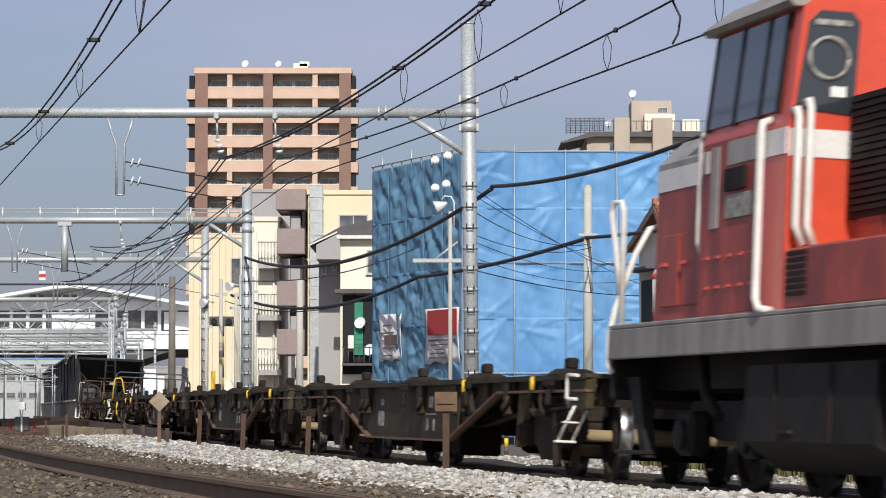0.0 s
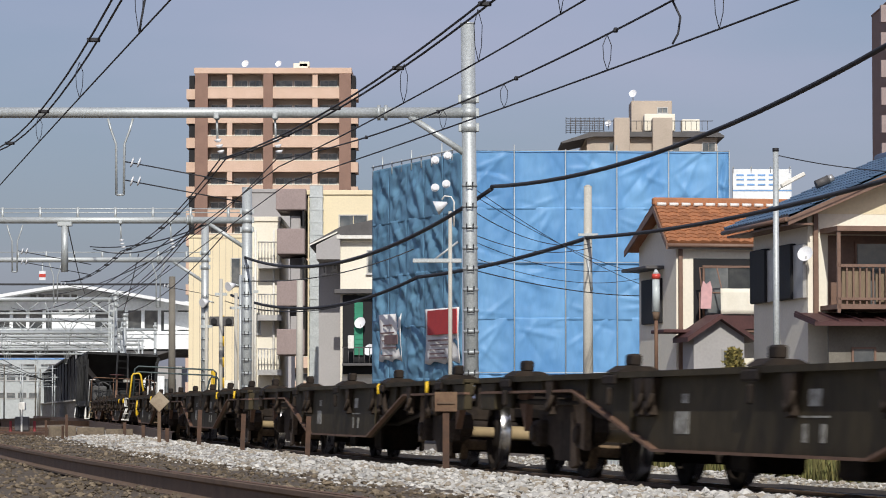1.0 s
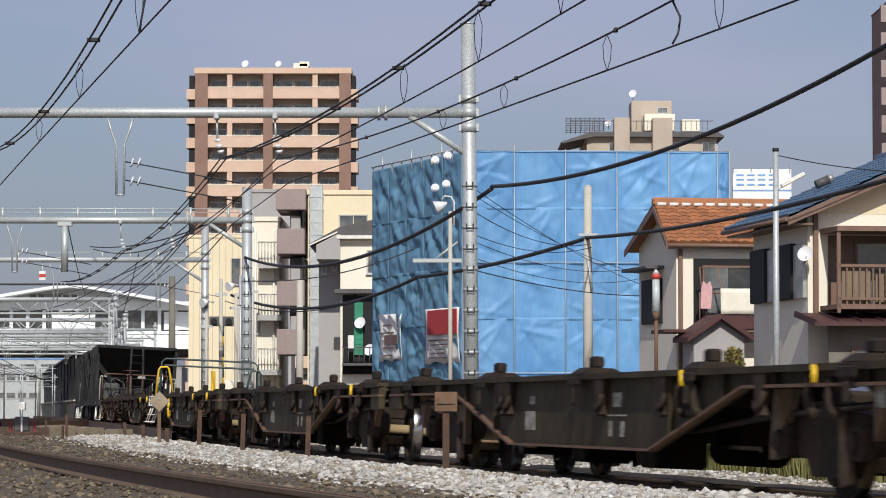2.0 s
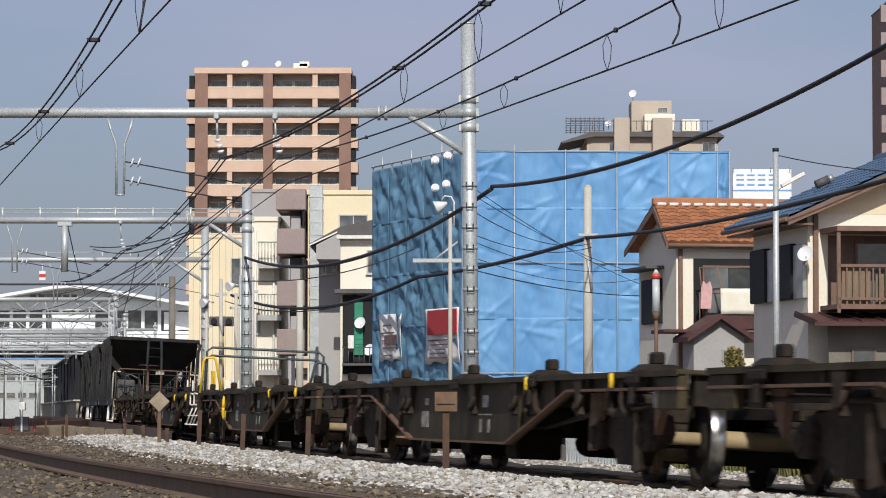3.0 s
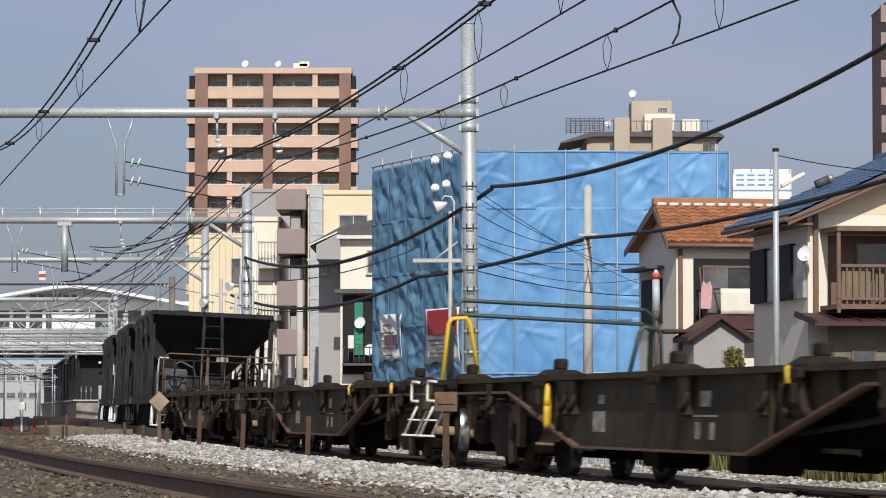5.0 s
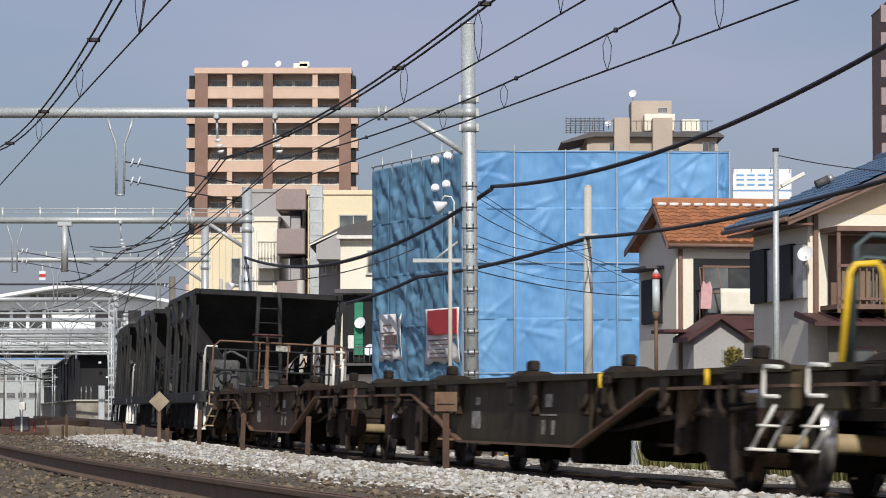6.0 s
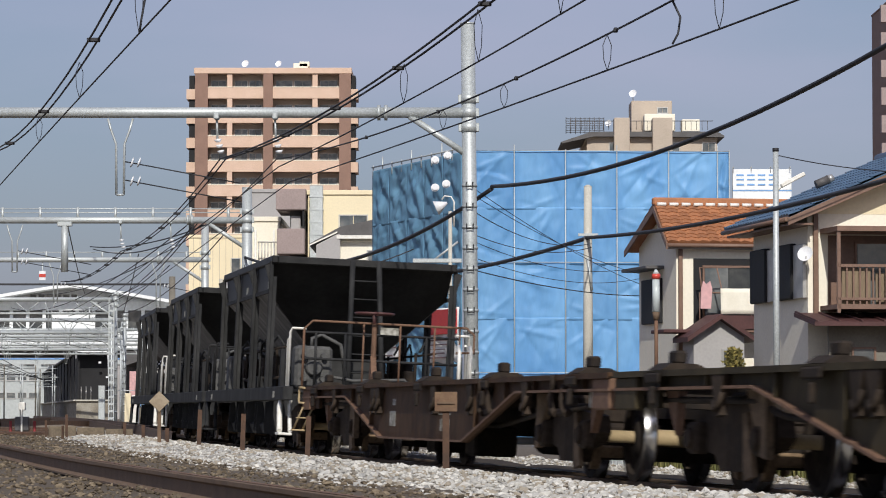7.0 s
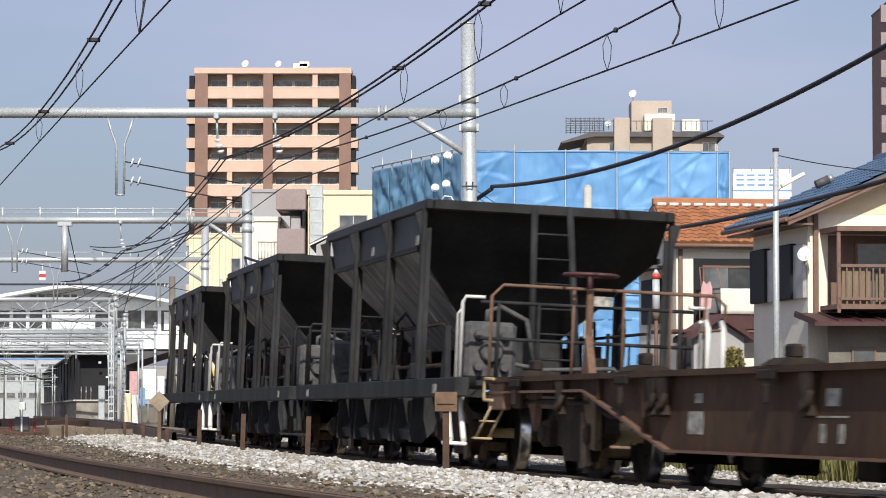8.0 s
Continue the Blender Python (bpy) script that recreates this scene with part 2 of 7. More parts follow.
    yellow=material("yellow_paint", (0.80, 0.52, 0.02), 0.5, second=(0.62, 0.38, 0.03), scale=6, bump=0.05),
    white_paint=material("white_paint", (0.80, 0.79, 0.74), 0.5, second=(0.62, 0.58, 0.50), scale=7, bump=0.05),
    teal=material("dark_rail_paint", (0.05, 0.075, 0.075), 0.5, scale=6),
    stencil=material("stencil_white", (0.44, 0.43, 0.38), 0.8, second=(0.16, 0.15, 0.12), scale=14, amount=1.0),
    black=material("black_hopper_paint", (0.012, 0.012, 0.0125), 0.55, second=(0.034, 0.034, 0.033), scale=1.3, amount=0.9, grain=12, grain_amount=0.25, bump=0.15, spec=0.25),
    dusty=material("dusty_black_steel", (0.017, 0.0175, 0.0185), 0.75, second=(0.042, 0.042, 0.042), scale=2.5, amount=0.8, grain=16, grain_amount=0.3, stretch=(1, 1, 0.4), spec=0.2),
    # scoured grey, lightened further in place of light bounced off the ballast
    slope=material("scoured_grey_plate", (0.10, 0.10, 0.096), 0.65, second=(0.30, 0.295, 0.28), scale=2.2, amount=0.9, grain=14, grain_amount=0.3, stretch=(2.5, 0.5, 0.5), spec=0.3),
    gear=material("dusty_grey_gear", (0.055, 0.055, 0.055), 0.7, second=(0.11, 0.108, 0.10), scale=6, amount=0.7, grain=20, grain_amount=0.3),
    red=material("vermilion_paint", (0.66, 0.075, 0.030), 0.4, second=(0.52, 0.055, 0.03), scale=1.4, amount=0.5, grain=10, grain_amount=0.08, coat=0.2, bump=0.04),
    # darker, streaked copy of the vermilion, with the side's shade in its colour
    red_dull=material("weathered_red_paint", (0.46, 0.062, 0.038), 0.5, second=(0.11, 0.017, 0.013), scale=2.5, amount=0.7, grain=18, grain_amount=0.2, stretch=(1, 1, 0.4)),
    loco_white=material("white_band", (0.80, 0.78, 0.74), 0.5, scale=4, amount=0.3),
    loco_grey_band=material("grimy_band", (0.42, 0.39, 0.36), 0.6, second=(0.25, 0.22, 0.20), scale=5, amount=0.6, stretch=(1, 1, 0.3)),
    loco_grey=material("grey_loco_paint", (0.33, 0.31, 0.28), 0.6, second=(0.16, 0.145, 0.13), scale=3, amount=0.7, stretch=(1, 1, 0.3)),
    loco_glass=material("cab_glass", (0.035, 0.042, 0.048), 0.06, bump=0, scale=1, spec=0.9),
    loco_black=material("black_underframe", (0.011, 0.0105, 0.0105), 0.7, second=(0.026, 0.022, 0.019), scale=3, amount=0.6, grain=16, grain_amount=0.3, spec=0.2),
    sign_tan=material("worn_sign", (0.34, 0.28, 0.20), 0.8, second=(0.19, 0.13, 0.085), scale=8, amount=0.7),
    sign_rust=material("rusty_plate", (0.17, 0.105, 0.06), 0.8, second=(0.11, 0.06, 0.035), scale=9, amount=0.8),
    orange_lens=material("red_lens", (0.60, 0.07, 0.05), 0.3, scale=4, bump=0),
    clear=material("pale_dome", (0.55, 0.60, 0.60), 0.3, scale=4, bump=0),
)


# ---------------------------------------------------------------- ground
def strip(name, lats, s0, s1, step, mat, label, category, rough=0.0, uneven=0.0):
    """A bed of ballast or soil along the line: lats are pairs of lateral place and height."""
    bm = bmesh.new()
    rows = []
    for i in range(int((s1 - s0) / step) + 1):
        s = s0 + i * step
        row = []
        for lat, z in lats:
            p = line(s, lat, z)
            p.z += uneven * noise.noise(p * 0.35) + rough * noise.noise(p * 2.3)
            row.append(bm.verts.new(p))
        rows.append(row)
    for a, b in zip(rows, rows[1:]):
        for k in range(len(lats) - 1):
            bm.faces.new((a[k], a[k + 1], b[k + 1], b[k])).smooth = True
    return tagged(part(name, bm, mat), label, category, kind="structure")


def ground():
    bm = bmesh.new()
    n = 24
    xs = [-1500 + 3000 * i / n for i in range(n + 1)]
    ys = [-300, -60, 0, 30, 60, 90, 120, 200, 400, 900, 2500]
    g = [[bm.verts.new((x, y, -0.45)) for x in xs] for y in ys]
    for a, b in zip(g, g[1:]):
        for k in range(n):
            bm.faces.new((a[k], a[k + 1], b[k + 1], b[k]))
    tagged(part("ground", bm, M["soil"]), "brown bare soil ground beside the railway", "ground", kind="structure")
    strip("ballast_bed", [(-3.9, 0.10), (-3.2, 0.13), (-2.6, 0.14), (-2.1, 0.10), (-1.7, 0.065), (-1.3, 0.02), (-0.95, -0.04), (-0.75, -0.13), (-0.5, -0.17), (0.5, -0.17), (1.5, -0.16), (2.1, -0.07), (2.5, -0.05), (2.9, -0.12), (3.6, -0.3), (4.4, -0.46)],
          -30, 66, 1.0, M["fines"], "bed of pale crushed stone under the train", "ballast", 0.025, 0.04)
    strip("far_ballast_bed", [(-3.9, 0.10), (-3.2, 0.13), (-2.6, 0.14), (-2.1, 0.10), (-1.7, 0.065), (-1.3, 0.02), (-0.95, -0.04), (-0.75, -0.13), (-0.5, -0.17), (0.5, -0.17), (1.5, -0.16), (2.1, -0.07), (2.5, -0.05), (2.9, -0.12), (3.6, -0.3), (4.4, -0.46)],
          66, 150, 1.0, M["old_stone"], "brown stained ballast of the distant track", "ballast", 0.025, 0.04)
    # extra strip over the bed, with the train's shade in its colour
    strip("track_bed", [(-1.75, -0.06), (-1.4, -0.10), (-0.5, -0.13), (0.5, -0.13), (1.4, -0.12), (1.8, -0.06)], -30, 150, 1.0, M["oily"], "ballast between the rails, darkened for the shade under the train", "ballast", 0.02, 0.04)
    strip("gravel_strip", [(-16, -0.46), (-9.0, 0.05), (-6.9, 0.14), (-5.6, 0.15), (-4.6, 0.13), (-3.6, 0.11)],
          -30, 110, 1.0, M["old_stone"], "strip of brown stained gravel beside the near rail", "gravel", 0.03, 0.03)


def rails():
    prof = [(-0.06, -0.155), (0.06, -0.155), (0.06, -0.14), (0.012, -0.12), (0.010, -0.045), (0.034, -0.03), (0.034, -0.006), (0.026, 0), (-0.026, 0), (-0.034, -0.006), (-0.034, -0.03), (-0.010, -0.045), (-0.012, -0.12), (-0.06, -0.14)]
    for lat, z, s0, s1, label in ((-6.13, 0.31, -26, 60, "rusty brown rail of the near track in gravel"), (-0.55, 0.03, -60, 150, "rail under the train wheels"), (0.55, -0.02, -60, 150, "rail under the train wheels")):
        bm = bmesh.new()
        rows = [[bm.verts.new(line(s, lat + u, z + w)) for u, w in prof] for s in np.arange(s0, s1, 2.0)]
        for a, b in zip(rows, rows[1:]):
            for k in range(len(prof)):
                bm.faces.new((a[k], a[(k + 1) % len(prof)], b[(k + 1) % len(prof)], b[k]))
        r = tagged(part("rail", bm, M["rust"]), label, "rail", kind="structure")
        bm = bmesh.new()
        rows = [[bm.verts.new(line(s, lat + u, z + 0.003)) for u in (-0.022, 0.022)] for s in np.arange(s0, s1, 2.0)]
        for a, b in zip(rows, rows[1:]):
            bm.faces.new((a[0], a[1], b[1], b[0]))
        part("running_surface", bm, M["rail_top"] if lat > -2 else M["wagon_edge"], r)
    bm = bmesh.new()
    box(bm, -1.0, 1.0, -0.1, 0.1, -0.30, -0.125, 0.02)
    first = None
    for i in range(150):
        s = -14 + 0.62 * i
        a, b = line(s - 0.5), line(s + 0.5)
        h = math.atan2((b - a).x, (b - a).y)
        m = Matrix.Translation(line(s)) @ pose(0, 0, 0, 0, 0, -math.degrees(h))
        if first is None:
            first = tagged(part("sleeper", bm, M["sleeper"], m=m), "grey concrete sleeper in the ballast", "sleeper", "sleepers of the train track", "structure")
        else:
            o = new("sleeper", first.data)
            o.matrix_basis = m
            tagged(o, first["label"], "sleeper", first["group"], "structure")


def stones(name, count, lat0, lat1, s0, s1, size, height, mat, label, category, seed, power=1.6):
    """Loose broken stones lying over a bed: one object of joined pieces."""
    rng = np.random.default_rng(seed)
    ico = [Vector(v).normalized() for v in ((0, 0, 1), (0.9, 0, 0.35), (0.25, 0.85, 0.3), (-0.75, 0.5, 0.4), (-0.7, -0.55, 0.35), (0.3, -0.85, 0.4), (0.72, 0.5, -0.4), (-0.3, 0.85, -0.4), (-0.9, 0, -0.4), (-0.25, -0.85, -0.35), (0.7, -0.5, -0.4), (0, 0, -1))]
    tri = [(0, i, i % 5 + 1) for i in range(1, 6)] + [(11, 6 + i % 5, 5 + i) for i in range(1, 6)]
    tri += [(i, 5 + i, i % 5 + 1) for i in range(1, 6)] + [(5 + i, 6 + i % 5, i % 5 + 1) for i in range(1, 6)]
    base = np.array([tuple(v) for v in ico])
    vs = np.zeros((count * 12, 3))
    for i in range(count):
        s = s0 + (s1 - s0) * rng.random() ** power
        lat = lat0 + (lat1 - lat0) * rng.random()
        p = line(s, lat, 0)
        z = height(lat) + 0.04 * noise.noise(Vector((p.x, p.y, height(lat))) * 0.35) + rng.uniform(-0.02, 0.02)
        d = size * rng.lognormal(0, 0.35)
        a = rng.uniform(0, 6.28)
        k = base * (rng.uniform(0.7, 1.25, (12, 1))) * (d * rng.uniform(0.75, 1.3), d * rng.uniform(0.6, 1.0), d * rng.uniform(0.45, 0.8))
        tilt = rng.uniform(-0.6, 0.6)
        k = np.c_[k[:, 0], k[:, 1] * math.cos(tilt) - k[:, 2] * math.sin(tilt), k[:, 1] * math.sin(tilt) + k[:, 2] * math.cos(tilt)]
        vs[i * 12:i * 12 + 12] = np.c_[p.x + k[:, 0] * math.cos(a) - k[:, 1] * math.sin(a), p.y + k[:, 0] * math.sin(a) + k[:, 1] * math.cos(a), z + k[:, 2]]
    fs = (np.array(tri)[None] + 12 * np.arange(count)[:, None, None]).reshape(-1, 3)
    me = bpy.data.meshes.new(name)
    me.from_pydata(vs.tolist(), [], fs.tolist())
    me.materials.append(mat)
    tagged(new(name, me), label, category, kind="stuff")


# ---------------------------------------------------------------- overhead line
def gantry(x, y, top, beam, left, pole_r, brace=True, label="", lean=0.0):
    """A steel tube portal: pole with bands and step irons, beam with drops, brace."""
    g = thing("catenary_portal", label or "galvanised steel tube portal over the tracks with bolted bands", "portal", pose(x, y, 0), "portals over the tracks")
    bm = bmesh.new()
    tube(bm, (0, 0, -0.5), (0, 0, top), pole_r, n=20)
    tube(bm, (0, 0, top), (0, 0, top + 0.03), pole_r + 0.008, n=20)
    pole = part("pole", bm, M["galv"], g, m=pose(0, 0, 0, 0, lean, 0))
    bm = bmesh.new()
    tube(bm, (0, 0, -0.03), (0, 0, 0.03), pole_r + 0.012, n=20)
    step = bmesh.new()
    pipe(step, [(-0.07, -pole_r - 0.01, 0.06), (-0.07, -pole_r - 0.06, 0.06), (-0.07, -pole_r - 0.06, -0.04), (0.07, -pole_r - 0.06, -0.04), (0.07, -pole_r - 0.06, 0.06), (0.07, -pole_r - 0.01, 0.06)], 0.016, 6)
    iron = None
    band = None
    z = 0.6
    while z < beam - 1.2:
        if band is None:
            band = part("band", bm, M["galv"], pole, m=pose(0, 0, z))
        else:
            again(band, pole, pose(0, 0, z))
        iron = part("step_iron", step, M["wire"], pole, m=pose(0, 0, z)) if iron is None else again(iron, pole, pose(0, 0, z))
        z += 0.45
    for z in (beam - 0.32, beam + 0.0, beam + 0.3):
        bm = bmesh.new()
        tube(bm, (0, 0, z - 0.1), (0, 0, z + 0.1), pole_r + 0.02, n=20)
        for a in (-1, 1):
            box(bm, a * pole_r - 0.07, a * pole_r + 0.07, -0.06, 0.06, z - 0.09, z + 0.09, 0.01)
        part("collar", bm, M["galv"], pole)
    bm = bmesh.new()
    tube(bm, (left - x, 0, beam), (-pole_r + 0.02, 0, beam), 0.115, n=18)
    b = part("beam", bm, M["galv"], g)
    bm = bmesh.new()
    tube(bm, (-2.05, 0, beam), (-1.98, 0, beam), 0.17, n=16)
    tube(bm, (-1.90, 0, beam), (-1.83, 0, beam), 0.17, n=16)
    part("flange", bm, M["galv"], b)
    if brace:
        bm = bmesh.new()
        tube(bm, (-1.35, 0, beam - 0.08), (-0.05, 0, beam - 0.95), 0.07, n=14)
        part("brace", bm, M["galv"], g)
    return g


def drop(g, x, z, h=0.0):
    """An insulator string hanging below the beam."""
    bm = bmesh.new()
    box(bm, x - 0.06, x + 0.06, -0.14, 0.14, z - 0.02, z + 0.12, 0.02)
    tube(bm, (x, 0, z), (x + 0.02, 0, z - 0.45 - h), 0.025)
    d = part("hanger", bm, M["galv"], g)
    bm = bmesh.new()
    for i in range(3):
        c = Vector((x + 0.03 + 0.03 * i, 0, z - 0.45 - h - 0.12 * i))
        tube(bm, c, c + Vector((0.01, 0, -0.06)), 0.085, 0.045, n=12)
    part("insulator", bm, M["porcelain"], d)


def pull_post(g, x, z, length, arms):
    """A pair of bent tubes below the beam that holds the steady arms."""
    bm = bmesh.new()
    for a in (-1, 1):
        pipe(bm, [(x + a * 0.27, 0, z), (x + a * 0.2, 0, z - 0.25), (x + a * 0.09, 0, z - 0.55), (x + a * 0.08, 0, z - length)], 0.026)
    tube(bm, (x - 0.08, 0, z - length), (x + 0.08, 0, z - length), 0.026)
    d = part("steady_arm_post", bm, M["galv"], g)
    for dz in arms:
        bm = bmesh.new()
        for k in (0.25, 0.4):
            tube(bm, (x + k, 0, z - dz), (x + k + 0.03, 0, z - dz - 0.01), 0.12, 0.07, n=12)
        part("insulator", bm, M["porcelain"], d)
        bm = bmesh.new()
        tube(bm, (x + 0.1, 0, z - dz + 0.02), (x + 2.6, 0, z - dz - 0.45), 0.014)
        part("steady_arm", bm, M["wire"], d)


def cable(name, a, b, sag, r, label, n=24, group="", twin=0.0, clips=()):
    """A wire hanging between two points."""
    a, b = Vector(a), Vector(b)
    w = thing(name, label, "wire", group=group)
    side = (b - a).cross(Vector((0, 0, 1))).normalized()
    for off in ((0,) if not twin else (-twin / 2, twin / 2)):
        bm = bmesh.new()
        pipe(bm, [a.lerp(b, i / n) + side * off + Vector((0, 0, -4 * sag * (i / n) * (1 - i / n))) for i in range(n + 1)], r, 6)
        part("strand", bm, M["wire"], w)
    for c in clips:
        p = a.lerp(b, c) + Vector((0, 0, -4 * sag * c * (1 - c)))
        bm = bmesh.new()
        box(bm, p.x - twin * 0.5 - 0.03, p.x + twin * 0.5 + 0.03, p.y - 0.05, p.y + 0.05, p.z - 0.03, p.z + 0.03, 0.012)
        part("clip", bm, M["wire"], w)
    return w


def overhead():
    g = gantry(0.63, 71, 9.05, 7.13, -12.5, 0.155, lean=-0.6)
    for x in (-5.52, -4.26):
        drop(g, x, 7.0)
    pull_post(g, -7.6, 7.0, 1.65, (0.95, 1.35))
    g = gantry(-6.67, 112, 8.25, 7.16, -17.0, 0.17)
    for x in (-4.3, -2.6):
        drop(g, x, 7.05, 0.1)
    pull_post(g, -7.9, 7.0, 1.6, (0.9, 1.25))
    bm = bmesh.new()
    tube(bm, (-6.2, 0, 7.0), (-6.2, 0, 5.4), 0.12, n=14)
    box(bm, -6.45, -5.95, -0.12, 0.12, 6.95, 7.1, 0.02)
    part("drop_post", bm, M["galv"], g)
    bm = bmesh.new()
    tube(bm, (-10, 0, 7.55), (-0.2, 0, 7.55), 0.02, n=6)
    tube(bm, (-10, 0, 7.42), (-0.2, 0, 7.42), 0.02, n=6)
    for i in range(8):
        tube(bm, (-9.6 + 1.28 * i, 0, 7.1), (-9.6 + 1.28 * i, 0, 7.6), 0.05, n=8)
    part("cable_rack", bm, M["galv"], g)
    g = gantry(-10.19, 141, 8.6, 7.13, -24, 0.16)
    pull_post(g, -6.4, 7.0, 1.7, (0.9,))
    pull_post(g, -2.0, 7.0, 1.9, (1.0,))
    bm = bmesh.new()
    tube(bm, (-13, 0, 7.45), (-0.2, 0, 7.45), 0.02, n=6)
    for i in range(11):
        tube(bm, (-12.8 + 1.2 * i, 0, 7.1), (-12.8 + 1.2 * i, 0, 7.5), 0.05, n=8)
    part("cable_rack", bm, M["galv"], g)
    # farther portals over the station throat
    for x, y, top, beam, left in ((-17.5, 176, 6.9, 6.6, -34), (-19.8, 205, 6.7, 6.3, -40), (-23.6, 238, 7.3, 6.0, -46), (-25.5, 262, 7.9, 6.9, -48), (-24.8, 284, 8.2, 7.6, -52)):
        g = gantry(x, y, top, beam, left, 0.11, label="distant galvanised portal in front of the station")
        for k in range(3):
            pull_post(g, -3.5 - 4.2 * k, beam - 0.1, 1.5, (0.9,))
        bm = bmesh.new()
        tube(bm, (left - x, 0, beam - 0.75), (-0.1, 0, beam - 0.75), 0.06, n=8)
        for k in range(10):
            u = (left - x) * (k + 0.5) / 10.5
            tube(bm, (u, 0, beam), (u + (0.9 if k % 2 else -0.9), 0, beam - 0.75), 0.03, n=6)
        part("lattice", bm, M["galv"], g)
    # plain tube beams and steady posts before the station
    for x, y, beam, left in ((-21.0, 192, 5.9, -40), (-22.6, 214, 5.3, -44), (-24.6, 248, 5.6, -48), (-26.5, 272, 6.4, -52)):
        g = thing("tube_portal", "thin steel tube portal before the station", "portal", pose(x - 3.2, y, 0), "portals over the tracks")
        for z in (beam, beam - 0.7):
            bm = bmesh.new()
            tube(bm, (left - x, 0, z), (5.0, 0, z), 0.085, n=10)
            part("beam", bm, M["galv"], g)
        bm = bmesh.new()
        for k in range(14):
            u = -12 + 1.25 * k
            tube(bm, (u, 0, beam), (u + (0.6 if k % 2 else -0.6), 0, beam - 0.7), 0.035, n=6)
        part("lattice", bm, M["galv"], g)
        for u in (-11.3, -9, -6.4, -3.8, -1.4, 1.1):
            pull_post(g, u, beam - 0.7, 0.9 + 0.3 * (u > -5), (0.5,)) if beam > 5.6 else None
        for u in (-10.5, -7.3, -2.6, 3.6):
            bm = bmesh.new()
            tube(bm, (u, 0, beam), (u, 0, beam + 0.75), 0.045, n=8)
            tube(bm, (u - 0.35, 0, beam + 0.75), (u + 0.35, 0, beam + 0.75), 0.03, n=6)
            part("stub_post", bm, M["galv"], g)
        for u in (4.9,):
            bm = bmesh.new()
            tube(bm, (u, 0, -0.5), (u, 0, beam + 0.4), 0.075, n=10)
            part("pole", bm, M["galv"], g)
    # thin dark beam on a round concrete pole
    g = thing("concrete_portal", "weathered concrete pole with a thin dark cross beam", "portal", pose(-13.81, 168, 0))
    bm = bmesh.new()
    tube(bm, (0, 0, -0.5), (0, 0, 7.5), 0.2, 0.16, n=14)
    part("pole", bm, M["old_concrete"], g)
    bm = bmesh.new()
    box(bm, -22, -0.1, -0.05, 0.05, 7.05, 7.15)
    part("beam", bm, M["wire"], g)

    grp = "wires over the tracks"
    c = (0.1, 0.22, 0.35, 0.5, 0.64, 0.78, 0.9)
    cable("messenger_wire", (-0.76, 26, 8.02), (-13.1, 88, 7.93), 2.09, 0.016, "twin dark messenger wire with clips above the near track", group=grp, twin=0.13, clips=c)
    cable("contact_wire", (0.1, 20, 5.11), (-12.8, 86, 5.20), -0.057, 0.012, "dark contact wire above the near track", group=grp)
    cable("messenger_wire", (3.4, 28.0, 6.90), (-4.75, 71, 6.13), 0.65, 0.018, "twin dark messenger wire above the train track", group=grp, twin=0.12, clips=c)
    cable("messenger_wire", (-4.75, 71, 6.13), (-10.9, 112, 6.1), 0.35, 0.016, "twin dark messenger wire above the train track", group=grp, twin=0.12, clips=c)
    cable("messenger_wire", (-10.9, 112, 6.1), (-16.3, 141, 6.2), 0.3, 0.016, "twin dark messenger wire above the train track", group=grp, twin=0.12, clips=c)
    cable("contact_wire", (3.3, 29, 5.58), (-3.2, 64, 5.44), 0.12, 0.012, "dark contact wire above the train track", group=grp)
    cable("contact_wire", (-3.2, 64, 5.44), (-10.8, 112, 5.2), 0.05, 0.012, "dark contact wire above the train track", group=grp)
    cable("contact_wire", (-10.8, 112, 5.2), (-17.3, 152, 5.2), 0.05, 0.012, "dark contact wire above the train track", group=grp)
    cable("auxiliary_wire", (5.2, 27, 6.03), (-3.6, 71, 6.12), 0.55, 0.014, "dark auxiliary wire of a side track", group=grp, clips=(0.2, 0.34, 0.47, 0.6, 0.75))
    cable("auxiliary_wire", (-3.6, 71, 6.12), (-9.6, 112, 6.0), 0.25, 0.014, "dark auxiliary wire of a side track", group=grp)
    cable("contact_wire", (5.2, 27, 4.95), (-3.2, 69, 5.50), 0.06, 0.012, "dark contact wire of a side track", group=grp)
    cable("contact_wire", (-3.2, 69, 5.50), (-9.8, 112, 5.1), 0.0, 0.012, "dark contact wire of a side track", group=grp)
    cable("contact_wire", (-9.8, 112, 5.1), (-20, 175, 5.2), 0.0, 0.012, "dark contact wire of a side track", group=grp)
    # wires running on into the station throat
    for a, b, sag in (((-7.48, 112, 7.26), (-15.1, 141, 7.69), 0.35), ((-8.15, 112, 7.01), (-14.98, 141, 7.59), 0.5), ((-8.35, 112, 7.06), (-20.36, 205, 7.93), 0.6),
                      ((-8.54, 112, 6.93), (-24.25, 238, 8.6), 0.5), ((-6.9, 112, 7.35), (-20.11, 205, 6.7), 0.8), ((-11.71, 141, 6.89), (-25.06, 238, 7.46), 0.4),
                      ((-13.04, 141, 7.37), (-20.0, 205, 6.45), 0.2), ((-11.95, 141, 7.49), (-29.83, 262, 8.14), 0.5), ((-8.73, 112, 6.97), (-34.33, 262, 8.81), 1.2),
                      ((-12.2, 141, 7.25), (-35.27, 284, 10.71), 0.6), ((-12.77, 112, 6.97), (-22.29, 205, 7.93), 0.2)):
        cable("throat_wire", a, b, sag, 0.022, "dark wire fanning out towards the station", group="wires of the station throat")
